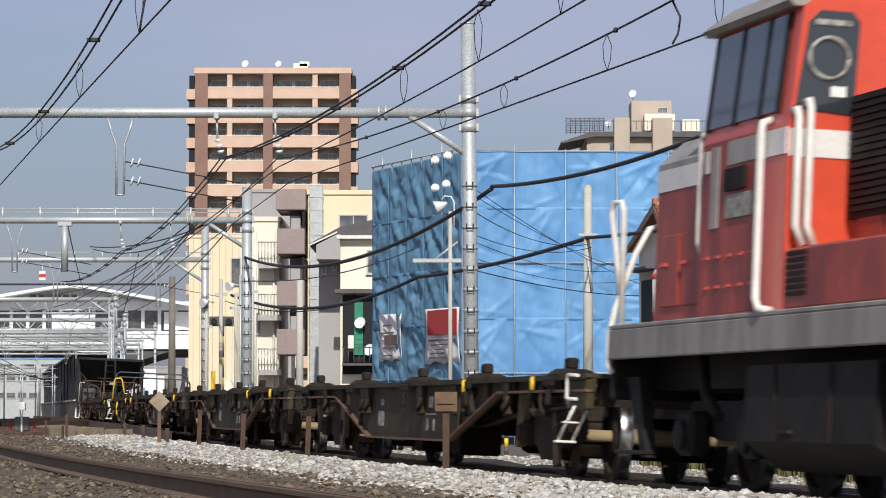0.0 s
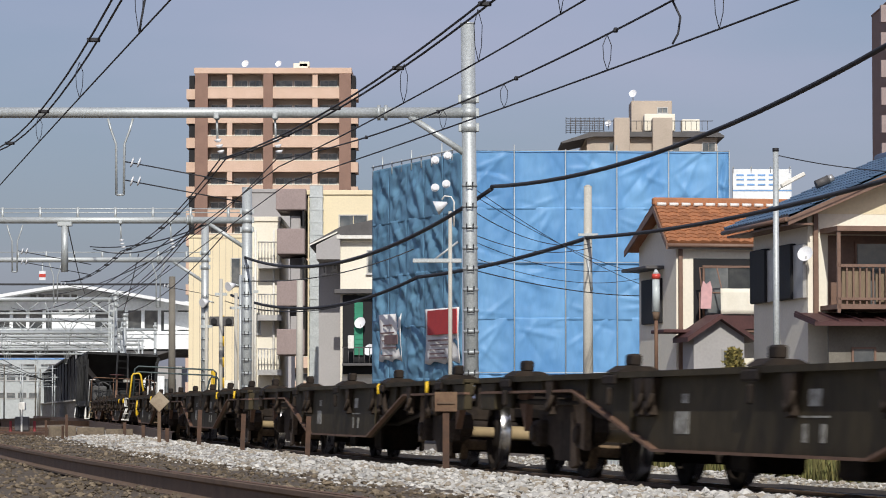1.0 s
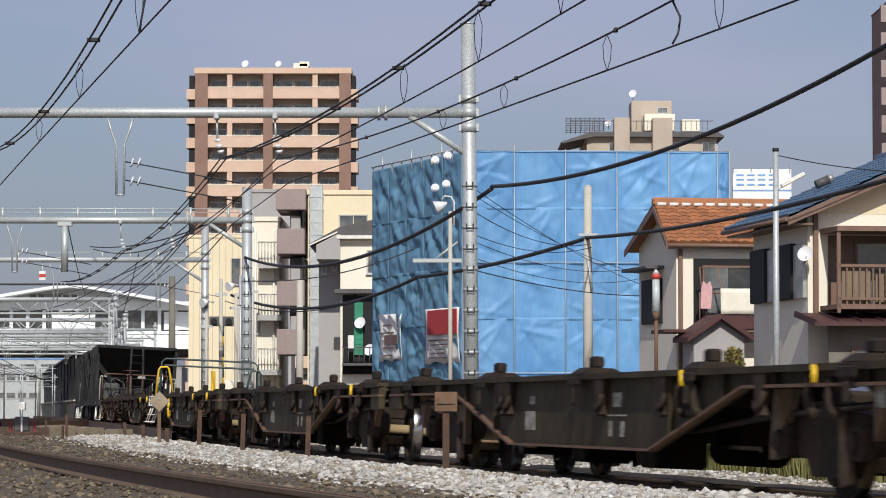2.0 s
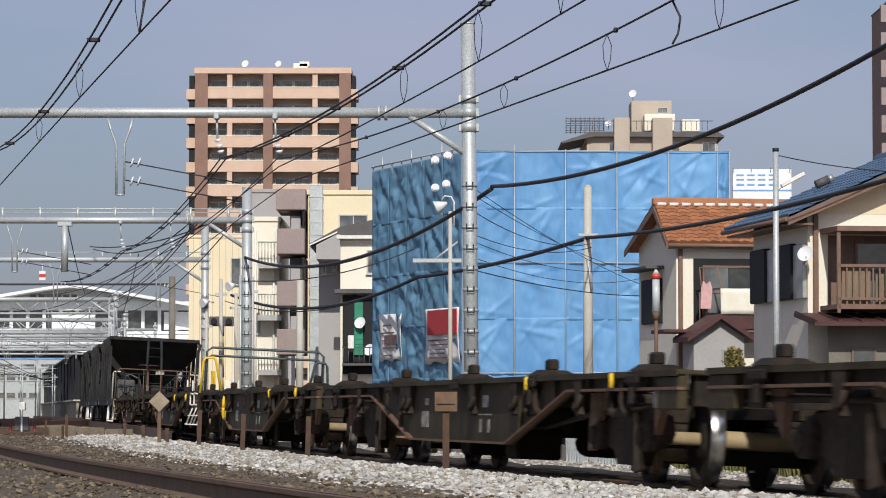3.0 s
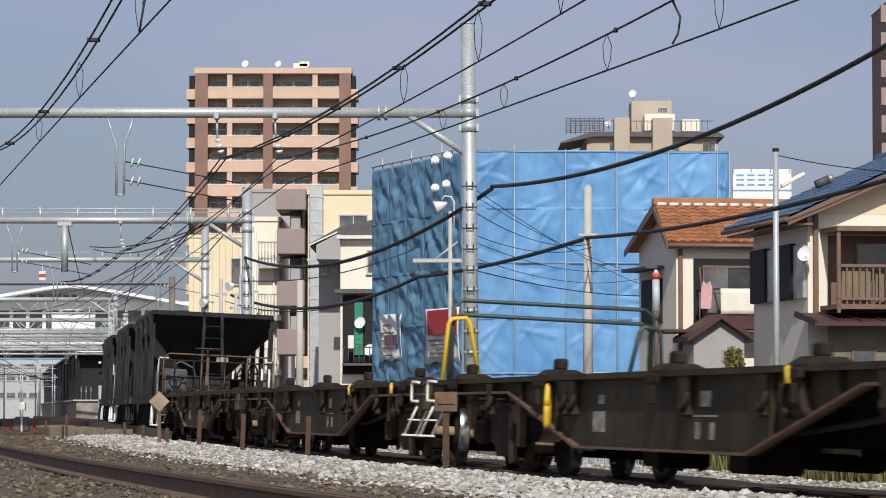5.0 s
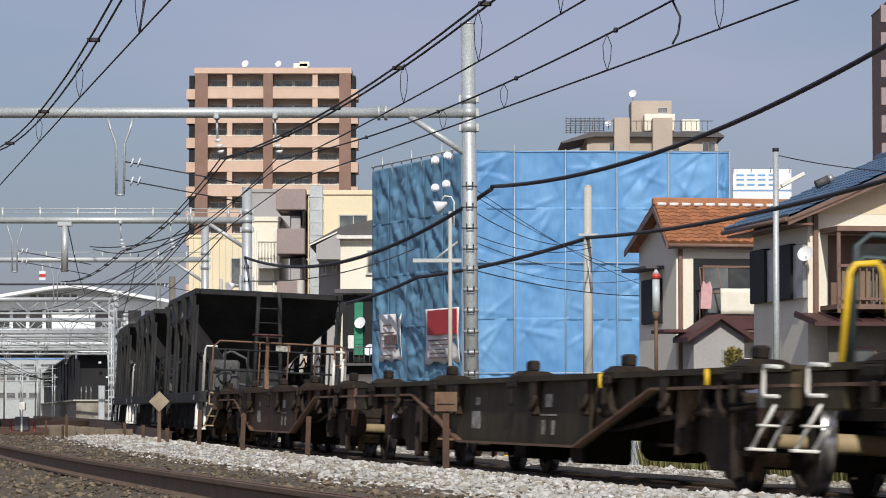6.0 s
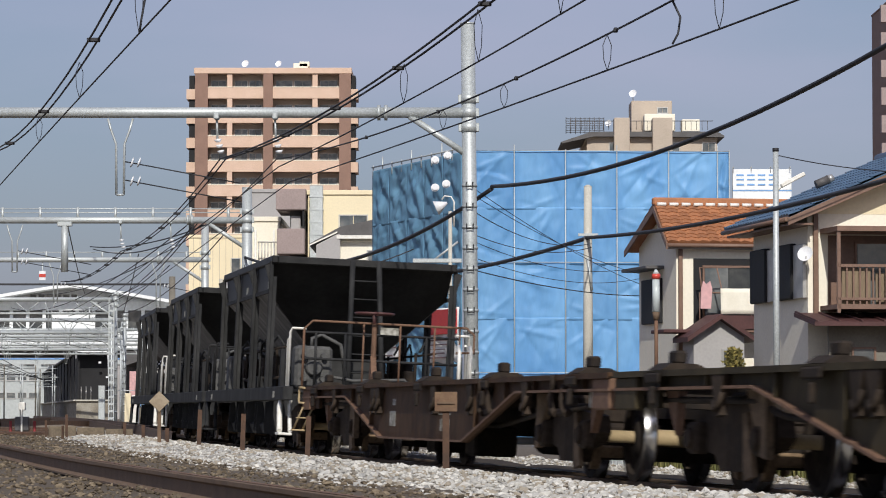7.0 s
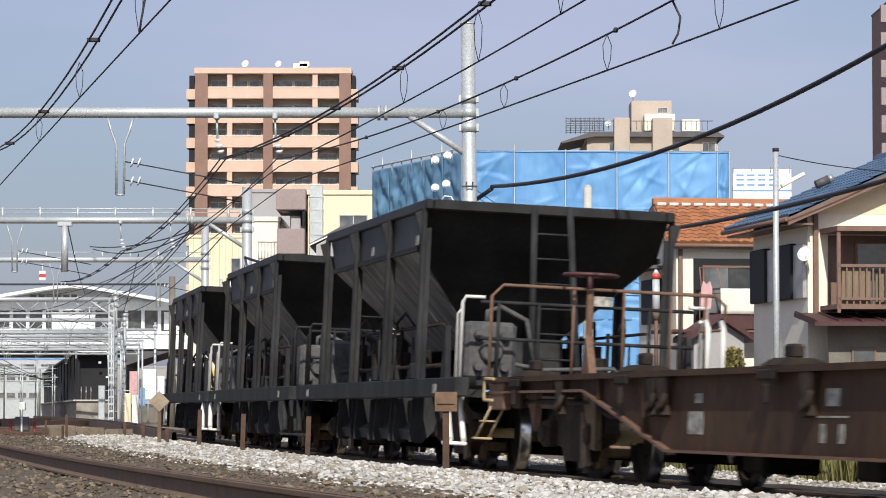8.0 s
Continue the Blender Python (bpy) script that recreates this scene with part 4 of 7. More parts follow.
def orange_house():
    h = thing("orange_roofed_house", "two-storey pale house with an orange tiled roof", "house", pose(6.6, 93.2, 0, 0, 0, 11))
    W, D, H = 4.2, 4.2, 5.52
    G = 1.15
    shell(h, W, D, H, M["white"])
    e, R = 0.34, 6.62
    c = [(-e, -e, H - 0.1), (W + e, -e, H - 0.1), (W + e, D + e, H - 0.1), (-e, D + e, H - 0.1)]
    r0, r1 = (-e, G, R), (W + e, G, R)
    tiled_slope(h, c[0], c[1], r1, r0, M["roof_orange"], 16, 11)
    bm = bmesh.new()
    prism(bm, [(0, H - 0.02), (D, H - 0.02), (G, R - 0.2)], 0.0, 0.15, "x")
    part("gable", bm, M["white"], h)
    for y0, y1 in ((-e, G), (D + e, G)):
        bm = bmesh.new()
        prism(bm, [(y0, H - 0.28), (y1, R - 0.26), (y1, R - 0.06), (y0, H - 0.1)], -e - 0.04, -e, "x")
        part("bargeboard", bm, M["brown_metal"], h)
    tiled_slope(h, c[2], c[3], r0, r1, M["roof_orange"], 12, 6)
    bm = bmesh.new()
    box(bm, -e - 0.05, W + 0.3, G - 0.12, G + 0.12, R - 0.05, R + 0.17, 0.04)
    ridge = part("ridge", bm, M["roof_orange"], h)
    for i in range(12):
        bm = bmesh.new()
        tube(bm, (-0.3 + 0.36 * i, G - 0.2, R - 0.03), (-0.04 + 0.36 * i, G - 0.2, R - 0.03), 0.05, n=8)
        part("plaster_fill", bm, M["plaster"], ridge)
    bm = bmesh.new()
    tube(bm, (-e, -e - 0.04, H - 0.17), (W + e, -e - 0.04, H - 0.17), 0.06, n=8)
    part("gutter", bm, M["brown_metal"], h)
    bm = bmesh.new()
    box(bm, -e + 0.05, W + e, -e + 0.05, 0.0, H - 0.26, H - 0.20)
    part("soffit", bm, M["grey_wall"], h)
    bm = bmesh.new()
    box(bm, 0.05, 0.17, -0.1, -0.02, -0.5, H - 0.2, 0.01)
    part("downpipe", bm, M["brown_metal"], h)
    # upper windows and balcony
    # flush black panel painting the shade of a set-back window front
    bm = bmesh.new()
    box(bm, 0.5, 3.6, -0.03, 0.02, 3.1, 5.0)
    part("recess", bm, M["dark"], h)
    window(h, 0.75, 3.0, 3.2, 4.8, -0.08, 3, M["brown_metal"])
    bm = bmesh.new()
    for i in range(4):
        tube(bm, (0.45 + 0.75 * i, -0.85, 3.0), (0.45 + 0.75 * i, -0.85, 4.0), 0.02)
    tube(bm, (0.45, -0.85, 4.0), (3.6, -0.85, 4.0), 0.025)
    tube(bm, (0.45, -0.85, 4.7), (3.6, -0.85, 4.75), 0.02)
    tube(bm, (0.45, -0.85, 4.7), (0.8, -0.1, 3.2), 0.02)
    tube(bm, (0.95, -0.85, 4.7), (1.3, -0.85, 3.2), 0.02)
    box(bm, 0.4, 3.7, -0.95, 0, 2.9, 3.0)
    part("balcony", bm, M["brown_metal"], h)
    bm = bmesh.new()
    box(bm, -0.10, 0.0, 1.5, 3.6, 3.2, 4.5, 0.02)
    part("shutter_box", bm, M["dark"], h)
    bm = bmesh.new()
    box(bm, -0.55, 0.0, 1.3, 4.2, 4.75, 4.85, 0.02)
    part("side_canopy", bm, M["roof_dark"], h)
    # single-storey front with a maroon roof
    bm = bmesh.new()
    prism(bm, [(-0.35, 2.58), (0.62, 3.22), (1.6, 2.58), (1.6, 2.72), (0.62, 3.36), (-0.35, 2.72)], -2.5, -0.9)
    prism(bm, [(0.62, 3.36), (2.6, 3.36), (2.6, 3.0), (0.7, 2.95)], -1.0, -0.92)
    part("porch_roof", bm, M["roof_red"], h)
    bm = bmesh.new()
    prism(bm, [(-0.1, -0.5), (1.35, -0.5), (1.35, 2.72), (0.62, 3.2), (-0.1, 2.72)], -2.2, -1.05)
    part("porch_wall", bm, M["grey_wall"], h)
    window(h, 0.7, 1.05, 1.9, 2.4, -2.22, 1)
    bm = bmesh.new()
    box(bm, -0.8, 0.2, -1.6, -0.2, 2.85, 2.95, 0.02)
    part("porch_canopy", bm, M["roof_red"], h)
    # washing
    c = thing("towel", "large cream towel drying over the balcony rail", "laundry", pose(6.6, 93.2, 0, 0, 0, 11))
    bm = bmesh.new()
    g = [[bm.verts.new((1.05 + 1.1 * i / 8, -0.9 - 0.02 * math.sin(i * 1.7 + j), 3.4 + 0.72 * j / 5)) for j in range(6)] for i in range(9)]
    for p, q in zip(g, g[1:]):
        for j in range(5):
            bm.faces.new((p[j], q[j], q[j + 1], p[j + 1])).smooth = True
    part("cloth", bm, M["cloth"], c).modifiers.new("thickness", "SOLIDIFY").thickness = 0.02
    c = thing("shirt", "pink shirt hanging from the balcony pole", "laundry", pose(6.6, 93.2, 0, 0, 0, 11))
    bm = bmesh.new()
    prism(bm, [(0.45, 3.55), (0.75, 3.55), (0.79, 4.1), (0.73, 4.32), (0.63, 4.24), (0.53, 4.32), (0.47, 4.1)], -0.95, -0.89)
    part("cloth", bm, M["pink_cloth"], c)


def blue_house():
    h = thing("blue_roofed_house", "two-storey white house with a blue tiled gable roof", "house", pose(8.75, 79, 0, 0, 0, 9))
    W, D, H = 7.0, 5.2, 5.42
    shell(h, W, D, H, M["white"])
    e, R = 0.6, 7.15
    z = H - 0.12
    tiled_slope(h, (-e, D + e, z), (-e, -e, z), (W / 2, -e, R), (W / 2, D + e, R), M["roof_blue"], 26, 14)
    tiled_slope(h, (W + e, -e, z), (W + e, D + e, z), (W / 2, D + e, R), (W / 2, -e, R), M["roof_blue"], 8, 5)
    bm = bmesh.new()
    prism(bm, [(0, H - 0.01), (W, H - 0.01), (W / 2, R - 0.15)], 0.0, 0.15)
    part("gable", bm, M["cream"], h)
    bm = bmesh.new()
    k = (R - z) / (W / 2 + e)
    prism(bm, [(-e - 0.05, z - 0.2), (-e - 0.05, z - 0.02), (W / 2, R - 0.06), (W / 2, R - 0.28)], -e - 0.06, -e)
    part("bargeboard", bm, M["brown_metal"], h)
    bm = bmesh.new()
    tube(bm, (W / 2, -e, R + 0.06), (W / 2, D + e, R + 0.06), 0.13, n=10)
    part("ridge", bm, M["roof_blue"], h)
    bm = bmesh.new()
    tube(bm, (-e - 0.06, -e, z - 0.05), (-e - 0.06, D + e, z - 0.05), 0.06, n=8)
    part("gutter", bm, M["brown_metal"], h)
    bm = bmesh.new()
    box(bm, -e + 0.05, 0.0, -e + 0.1, D + e, H - 0.3, H - 0.25)
    part("soffit", bm, M["brown_metal"], h)
    # side shutters
    for y0 in (1.0, 3.5):
        bm = bmesh.new()
        box(bm, -0.16, 0, y0, y0 + 1.5, 3.4, 4.75, 0.03)
        s = part("shutter_box", bm, M["dark"], h)
        bm = bmesh.new()
        box(bm, -0.10, 0.0, y0 - 0.9, y0, 3.4, 4.7, 0.01)
        part("shutter", bm, M["alu"], s)
    bm = bmesh.new()
    box(bm, 0.12, 0.24, -0.12, -0.02, 2.9, H, 0.01)
    part("downpipe", bm, M["brown_metal"], h)
    # balcony with its roof, posts and slats
    bm = bmesh.new()
    box(bm, 0.3, 6.0, -1.5, 0, 3.09, 3.2)
    box(bm, 0.3, 6.0, -1.5, -1.42, 4.08, 4.15)
    box(bm, 0.3, 6.0, -1.5, -1.42, 3.30, 3.36)
    box(bm, 0.3, 6.0, -1.55, 0, 4.93, 5.05)
    bal = part("balcony", bm, M["brown_metal"], h)
    bm = bmesh.new()
    box(bm, -0.04, 0.04, -0.04, 0.04, 3.0, 4.95)
    post = None
    for x in (0.35, 2.6, 4.9):
        post = part("post", bm, M["brown_metal"], bal, m=pose(x, -1.46, 0)) if post is None else again(post, bal, pose(x, -1.46, 0))
    bm = bmesh.new()
    box(bm, -0.02, 0.02, -0.015, 0.015, 3.2, 4.1)
    slat = None
    for i in range(34):
        m = pose(0.55 + 0.16 * i, -1.46, 0)
        slat = part("slat", bm, M["brown_metal"], bal, m=m) if slat is None else again(slat, bal, m)
    bm = bmesh.new()
    box(bm, 0.45, 1.15, -1.38, -1.35, 3.2, 4.05)
    part("reed_screen", bm, M["reed"], bal)
    bm = bmesh.new()
    box(bm, 0.5, 5.8, -0.02, 0.0, 3.05, 4.9)
    part("room_front", bm, M["brown_metal"], h)
    window(h, 1.15, 2.0, 3.1, 4.75, -0.06, 1, M["brown_metal"])
    window(h, 2.5, 4.2, 3.1, 4.75, -0.06, 2, M["brown_metal"])
    bm = bmesh.new()
    box(bm, 1.3, 2.3, -1.3, -1.27, 3.15, 3.95)
    part("futon", bm, M["reed"], bal, "pale bedding hung behind the balcony slats")
    bm = bmesh.new()
    prism(bm, [(-1.9, 2.78), (-0.0, 3.04), (0.0, 2.94), (-1.9, 2.68)], -0.35, 6.2, "x")
    lean = part("lean_to_roof", bm, M["roof_red"], h)
    for k in range(12):
        bm = bmesh.new()
        prism(bm, [(-1.92, 2.82), (-0.0, 3.08), (0.0, 3.04), (-1.92, 2.78)], -0.33 + 0.55 * k, -0.29 + 0.55 * k, "x")
        part("seam", bm, M["roof_red"], lean)
    # dark wall colour carries the shade under the lean-to roof
    bm = bmesh.new()
    box(bm, 0.2, 5.9, -1.1, -1.0, -0.5, 2.78)
    part("lean_to_wall", bm, M["old_concrete"], h)
    window(h, 0.75, 1.35, 1.75, 2.2, -1.12, 1, M["brown_metal"])
    window(h, 2.0, 3.6, 0.6, 2.3, -1.12, 2, M["brown_metal"])
    bm = bmesh.new()
    tube(bm, (1.10, 3.2, 6.34), (1.42, 3.2, 6.48), 0.11, n=14)
    tank = part("solar_tank", bm, M["roof_dark"], h, "steel water tank of a solar heater on the roof")
    bm = bmesh.new()
    tube(bm, (1.42, 3.2, 6.48), (1.54, 3.2, 6.53), 0.115, 0.09, n=14)
    part("end_cap", bm, M["alu"], tank)
    dish(8.66, 78.6, 4.42, 0.19, "white satellite dish on the house front")


def block(name, label, x0, x1, y, d, h, mat, wins=(), rz=0.0, roof=None, frame_mat=None):
    """A plain building with a flat roof slab and windows on the front (x0, x1, z0, z1 from its corner)."""
    b = thing(name, label, "building", pose(x0, y, 0, 0, 0, rz))
    shell(b, x1 - x0, d, h, mat)
    bm = bmesh.new()
    box(bm, -0.08, x1 - x0 + 0.08, -0.08, d + 0.08, h, h + 0.22, 0.02)
    part("roof", bm, roof or mat, b)
    for w in wins:
        window(b, *w[:4], -0.02, w[4] if len(w) > 4 else 2, frame_mat)
    return b


def town():
    # cream building with mauve balconies
    b = block("cream_building", "cream rendered three-storey building with mauve balconies", -6.16, -2.6, 150, 9, 10.5, M["cream"], [(1.4, 2.75, 8.95, 9.6, 2), (1.4, 2.75, 6.2, 7.2, 2)])
    for z in (3.2, 5.4, 7.75):
        bm = bmesh.new()
        box(bm, -1.35, -0.1, -1.2, 3.5, z, z + 1.15, 0.02)
        bal = part("balcony", bm, M["mauve"], b)
        # solid dark box with the balcony's inner shade in its colour
        bm = bmesh.new()
        box(bm, -0.8, -0.1, -0.3, 3.3, z + 1.15, z + 2.2)
        part("recess", bm, M["roof_dark"], bal)
        bm = bmesh.new()
        box(bm, -0.75, -0.3, -0.75, -0.32, z + 1.05, z + 1.75, 0.03)
        part("outdoor_unit", bm, M["grey_wall"], bal)
        bm = bmesh.new()
        box(bm, -0.2, -0.12, -1.15, -0.3, z + 1.15, z + 2.2)
        part("partition", bm, M["dark"], bal)
    bm = bmesh.new()
    box(bm, -1.4, -0.05, -1.25, 3.5, 9.75, 10.7, 0.02)
    part("balcony_roof", bm, M["mauve"], b)
    bm = bmesh.new()
    box(bm, 0.1, 0.7, -0.5, -0.05, 0, 10.9, 0.02)
    for i in range(18):
        box(bm, 0.08, 0.72, -0.52, -0.05, 0.5 + 0.58 * i, 0.56 + 0.58 * i)
    part("duct", bm, M["galv"], b, "square galvanised duct up the front")
    # grey and white house, dark hip roof; the grey carries the side wall's shade
    b = block("grey_house", "grey house with a white upper front and a dark roof", -5.3, -4.33, 140.5, 7, 7.25, M["grey_wall"], [(0.15, 0.33, 6.5, 6.9, 1), (0.58, 0.78, 6.65, 7.1, 1)])
    b = block("white_house", "white rendered house with a dark roof and a green shutter", -4.3, -2.4, 138, 7, 7.75, M["white"], [(1.1, 1.7, 6.4, 7.4, 1)])
    bm = bmesh.new()
    prism(bm, [(-1.28, 7.66), (0.0, 8.36), (1.2, 8.62), (2.4, 8.85), (2.4, 7.98), (0.02, 7.98), (-0.12, 8.12), (-1.28, 7.56)], -0.35, 6)
    part("dark_roof", bm, M["roof_dark"], b)
    # gable in grey instead of white, painting the side in shade
    bm = bmesh.new()
    prism(bm, [(-1.0, 7.0), (-0.003, 7.0), (-0.003, 8.06), (-0.12, 8.06), (-1.0, 7.60)], -0.37, 5)
    part("side_gable", bm, M["grey_wall"], b)
    bm = bmesh.new()
    prism(bm, [(-1.28, 7.56), (-0.12, 8.10), (-0.12, 8.17), (-1.28, 7.63)], -0.40, -0.352)
    part("fascia", bm, M["white_paint"], b)
    bm = bmesh.new()
    box(bm, -0.15, 2.2, -0.42, -0.36, 7.86, 8.0)
    part("gutter", bm, M["white_paint"], b)
    bm = bmesh.new()
    box(bm, -0.25, 1.9, -0.6, -0.05, 5.55, 5.75, 0.03)
    part("canopy", bm, M["roof_dark"], b)
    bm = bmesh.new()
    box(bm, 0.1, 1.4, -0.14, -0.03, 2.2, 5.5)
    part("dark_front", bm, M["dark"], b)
    bm = bmesh.new()
    box(bm, 0.6, 0.95, -0.22, -0.15, 3.0, 5.2)
    for i in range(10):
        box(bm, 0.58, 0.97, -0.24, -0.15, 3.0 + 0.22 * i, 3.03 + 0.22 * i)
    part("shutter", bm, M["green"], b, "green shutter")
    bm = bmesh.new()
    box(bm, 0.1, 1.5, -1.0, 0, 2.55, 2.65)
    bal = part("balcony", bm, M["roof_dark"], b)
    for i in range(7):
        bm = bmesh.new()
        tube(bm, (0.15 + 0.22 * i, -0.95, 2.65), (0.15 + 0.22 * i, -0.95, 3.3), 0.02, n=6)
        part("baluster", bm, M["roof_dark"], bal)
    bm = bmesh.new()
    tube(bm, (0.1, -0.95, 3.3), (1.5, -0.95, 3.3), 0.025, n=6)
    part("rail", bm, M["roof_dark"], bal)
    bm = bmesh.new()
    box(bm, 0.35, 0.6, -1.1, -1.0, 3.25, 3.8, 0.02)
    part("meter_box", bm, M["white_paint"], b)
    dish(-3.44, 137.6, 4.32, 0.25, "white round dish on the white house")
    dish(-3.04, 137.6, 3.19, 0.26, "white round dish on the white house")
    # narrow white building with balconies, pale buildings behind
    b = block("white_flats", "narrow white building with balconies and pipes", -9.0, -7.55, 152, 9, 9.4, M["white"], [(0.2, 0.6, 4.2, 5.2, 1)])
    for z in (2.3, 4.8, 7.2):
        bm = bmesh.new()
        box(bm, 0.5, 1.6, -1.0, 0, z, z + 0.25)
        for i in range(8):
            tube(bm, (0.55 + 0.14 * i, -0.95, z + 0.2), (0.55 + 0.14 * i, -0.95, z + 1.2), 0.022, n=6)
        tube(bm, (0.5, -0.95, z + 1.2), (1.6, -0.95, z + 1.2), 0.03, n=6)
        part("balcony", bm, M["alu"], b)
    for x in (0.15, 0.35, 1.2):
        bm = bmesh.new()
        tube(bm, (x, -0.1, 0), (x, -0.1, 9.0), 0.06, n=8)
        part("downpipe", bm, M["white_paint"], b)
    block("slatted_penthouse", "grey slatted rooftop screen", -11.6, -9.2, 200, 5, 13.9, M["grey_wall"], [(0.2, 0.9, 10, 11.5, 2)])
    b = block("pale_flats", "pale yellow windowless block beside the line", -17.6, -13.4, 228, 14, 12.6, M["cream"], [(2.9, 3.6, 9.3, 11.2, 1)])
    bm = bmesh.new()
    for i in range(9):
        box(bm, 0.3 + 0.45 * i, 0.33 + 0.45 * i, -0.03, 0, 0, 12.6)
    part("cladding_joint", bm, M["beige"], b)
    # beige flats behind the sheet
    b = block("beige_flats", "beige block of flats with roof plant and railings", 10.5, 20.0, 240, 12, 20.4, M["beige"], [(1.6, 3.0, 19.3, 20.2, 2), (5.4, 6.8, 19.3, 20.2, 2), (8.4, 9.4, 19.3, 20.2, 2)])
    bm = bmesh.new()
    prism(bm, [(-1.9, 20.2), (0.3, 20.95), (9.5, 20.95), (10.0, 20.65), (10.0, 20.55), (0.5, 20.6), (-1.8, 20.1)], -0.6, 8)
    part("roof_edge", bm, M["roof_dark"], b)
    for x0, x1, z1 in ((1.95, 3.1, 21.95), (4.75, 6.2, 21.95)):
        bm = bmesh.new()
        box(bm, x0, x1, -0.9, 0.5, 19.0, z1, 0.05)
        part("pier", bm, M["beige"], b)
    bm = bmesh.new()
    box(bm, 3.4, 6.4, 2.5, 6, 21, 23.5, 0.04)
    ph = part("penthouse", bm, M["beige"], b)
    window(b, 5.3, 6.1, 22.55, 23.0, 2.45, 2)
    bm = bmesh.new()
    box(bm, 4.25, 6.5, 0.6, 2.4, 21.1, 22.35, 0.04)
    for i in range(4):
        box(bm, 4.5 + 0.52 * i, 4.8 + 0.52 * i, 0.56, 0.6, 21.7, 21.85)
    part("plant_room", bm, M["white"], b)
    bm = bmesh.new()
    box(bm, 7.0, 8.3, 0.6, 2.0, 21.0, 21.95, 0.04)
    part("roof_hut", bm, M["white"], b)
    bm = bmesh.new()
    for i in range(26):
        tube(bm, (-1.2 + 0.4 * i, -0.3, 21.1), (-1.2 + 0.4 * i, -0.3, 21.75), 0.02, n=5)
    tube(bm, (-1.2, -0.3, 21.75), (9.2, -0.3, 21.75), 0.03, n=5)
    for i in range(9):
        tube(bm, (-1.4 + 0.35 * i, 3, 21.1), (-1.4 + 0.35 * i, 3, 22.3), 0.03, n=5)
        tube(bm, (-1.4, 3, 21.2 + 0.13 * i), (1.4, 3, 21.2 + 0.13 * i), 0.02, n=5)
    part("roof_railing", bm, M["roof_dark"], b)
    dish(14.1, 243.5, 24.1, 0.3, "white satellite dish on the flats", mast=0.65)
    dish(12.1, 240, 21.6, 0.25, "white satellite dish on the flats")
    # sign board building
    b = block("sign_building", "low building with a white roof sign", 19.2, 24.0, 221, 8, 14.4, M["grey_wall"])
    bm = bmesh.new()
    box(bm, 0.25, 4.2, -0.2, 0, 15.45, 16.85, 0.02)
    s = part("sign_board", bm, M["station"], b, "white sign with unreadable blue characters")
    bm = bmesh.new()
    box(bm, 0.25, 4.2, -0.2, 0, 14.5, 15.35, 0.02)
    part("lower_board", bm, M["station"], b)
    for i in range(4):
        bm = bmesh.new()
        x = 0.5 + 0.72 * i
        box(bm, x, x + 0.5, -0.23, -0.2, 15.75, 15.87)
        box(bm, x, x + 0.5, -0.23, -0.2, 16.1, 16.2)
        box(bm, x, x + 0.5, -0.23, -0.2, 16.4, 16.5)
        part("print_bar", bm, M["sign_blue"], s)
    bm = bmesh.new()
    box(bm, 0.25, 4.2, -0.23, -0.2, 15.38, 15.44)
    part("stripe", bm, M["sign_blue"], s)
    bm = bmesh.new()
    for x in (0.3, 1.5, 2.8, 4.1):
        tube(bm, (x, 0.2, 14.4), (x, 0.2, 17.0), 0.05, n=6)
        pipe(bm, [(x, 0, 16.85), (x, -0.3, 17.05), (x, -0.6, 16.9)], 0.03, 6)
    part("sign_frame", bm, M["galv"], b)
    # edge of a far tower
    b = block("far_tower", "brown far tower with balconies", 54.1, 66, 400, 14, 50.2, M["tile_brown"])
    for i in range(14):
        bm = bmesh.new()
        box(bm, -0.85, 12.6, -1.1, 0, 4 + 3.37 * i, 6.1 + 3.37 * i)
        part("balcony", bm, M["mauve"], b)


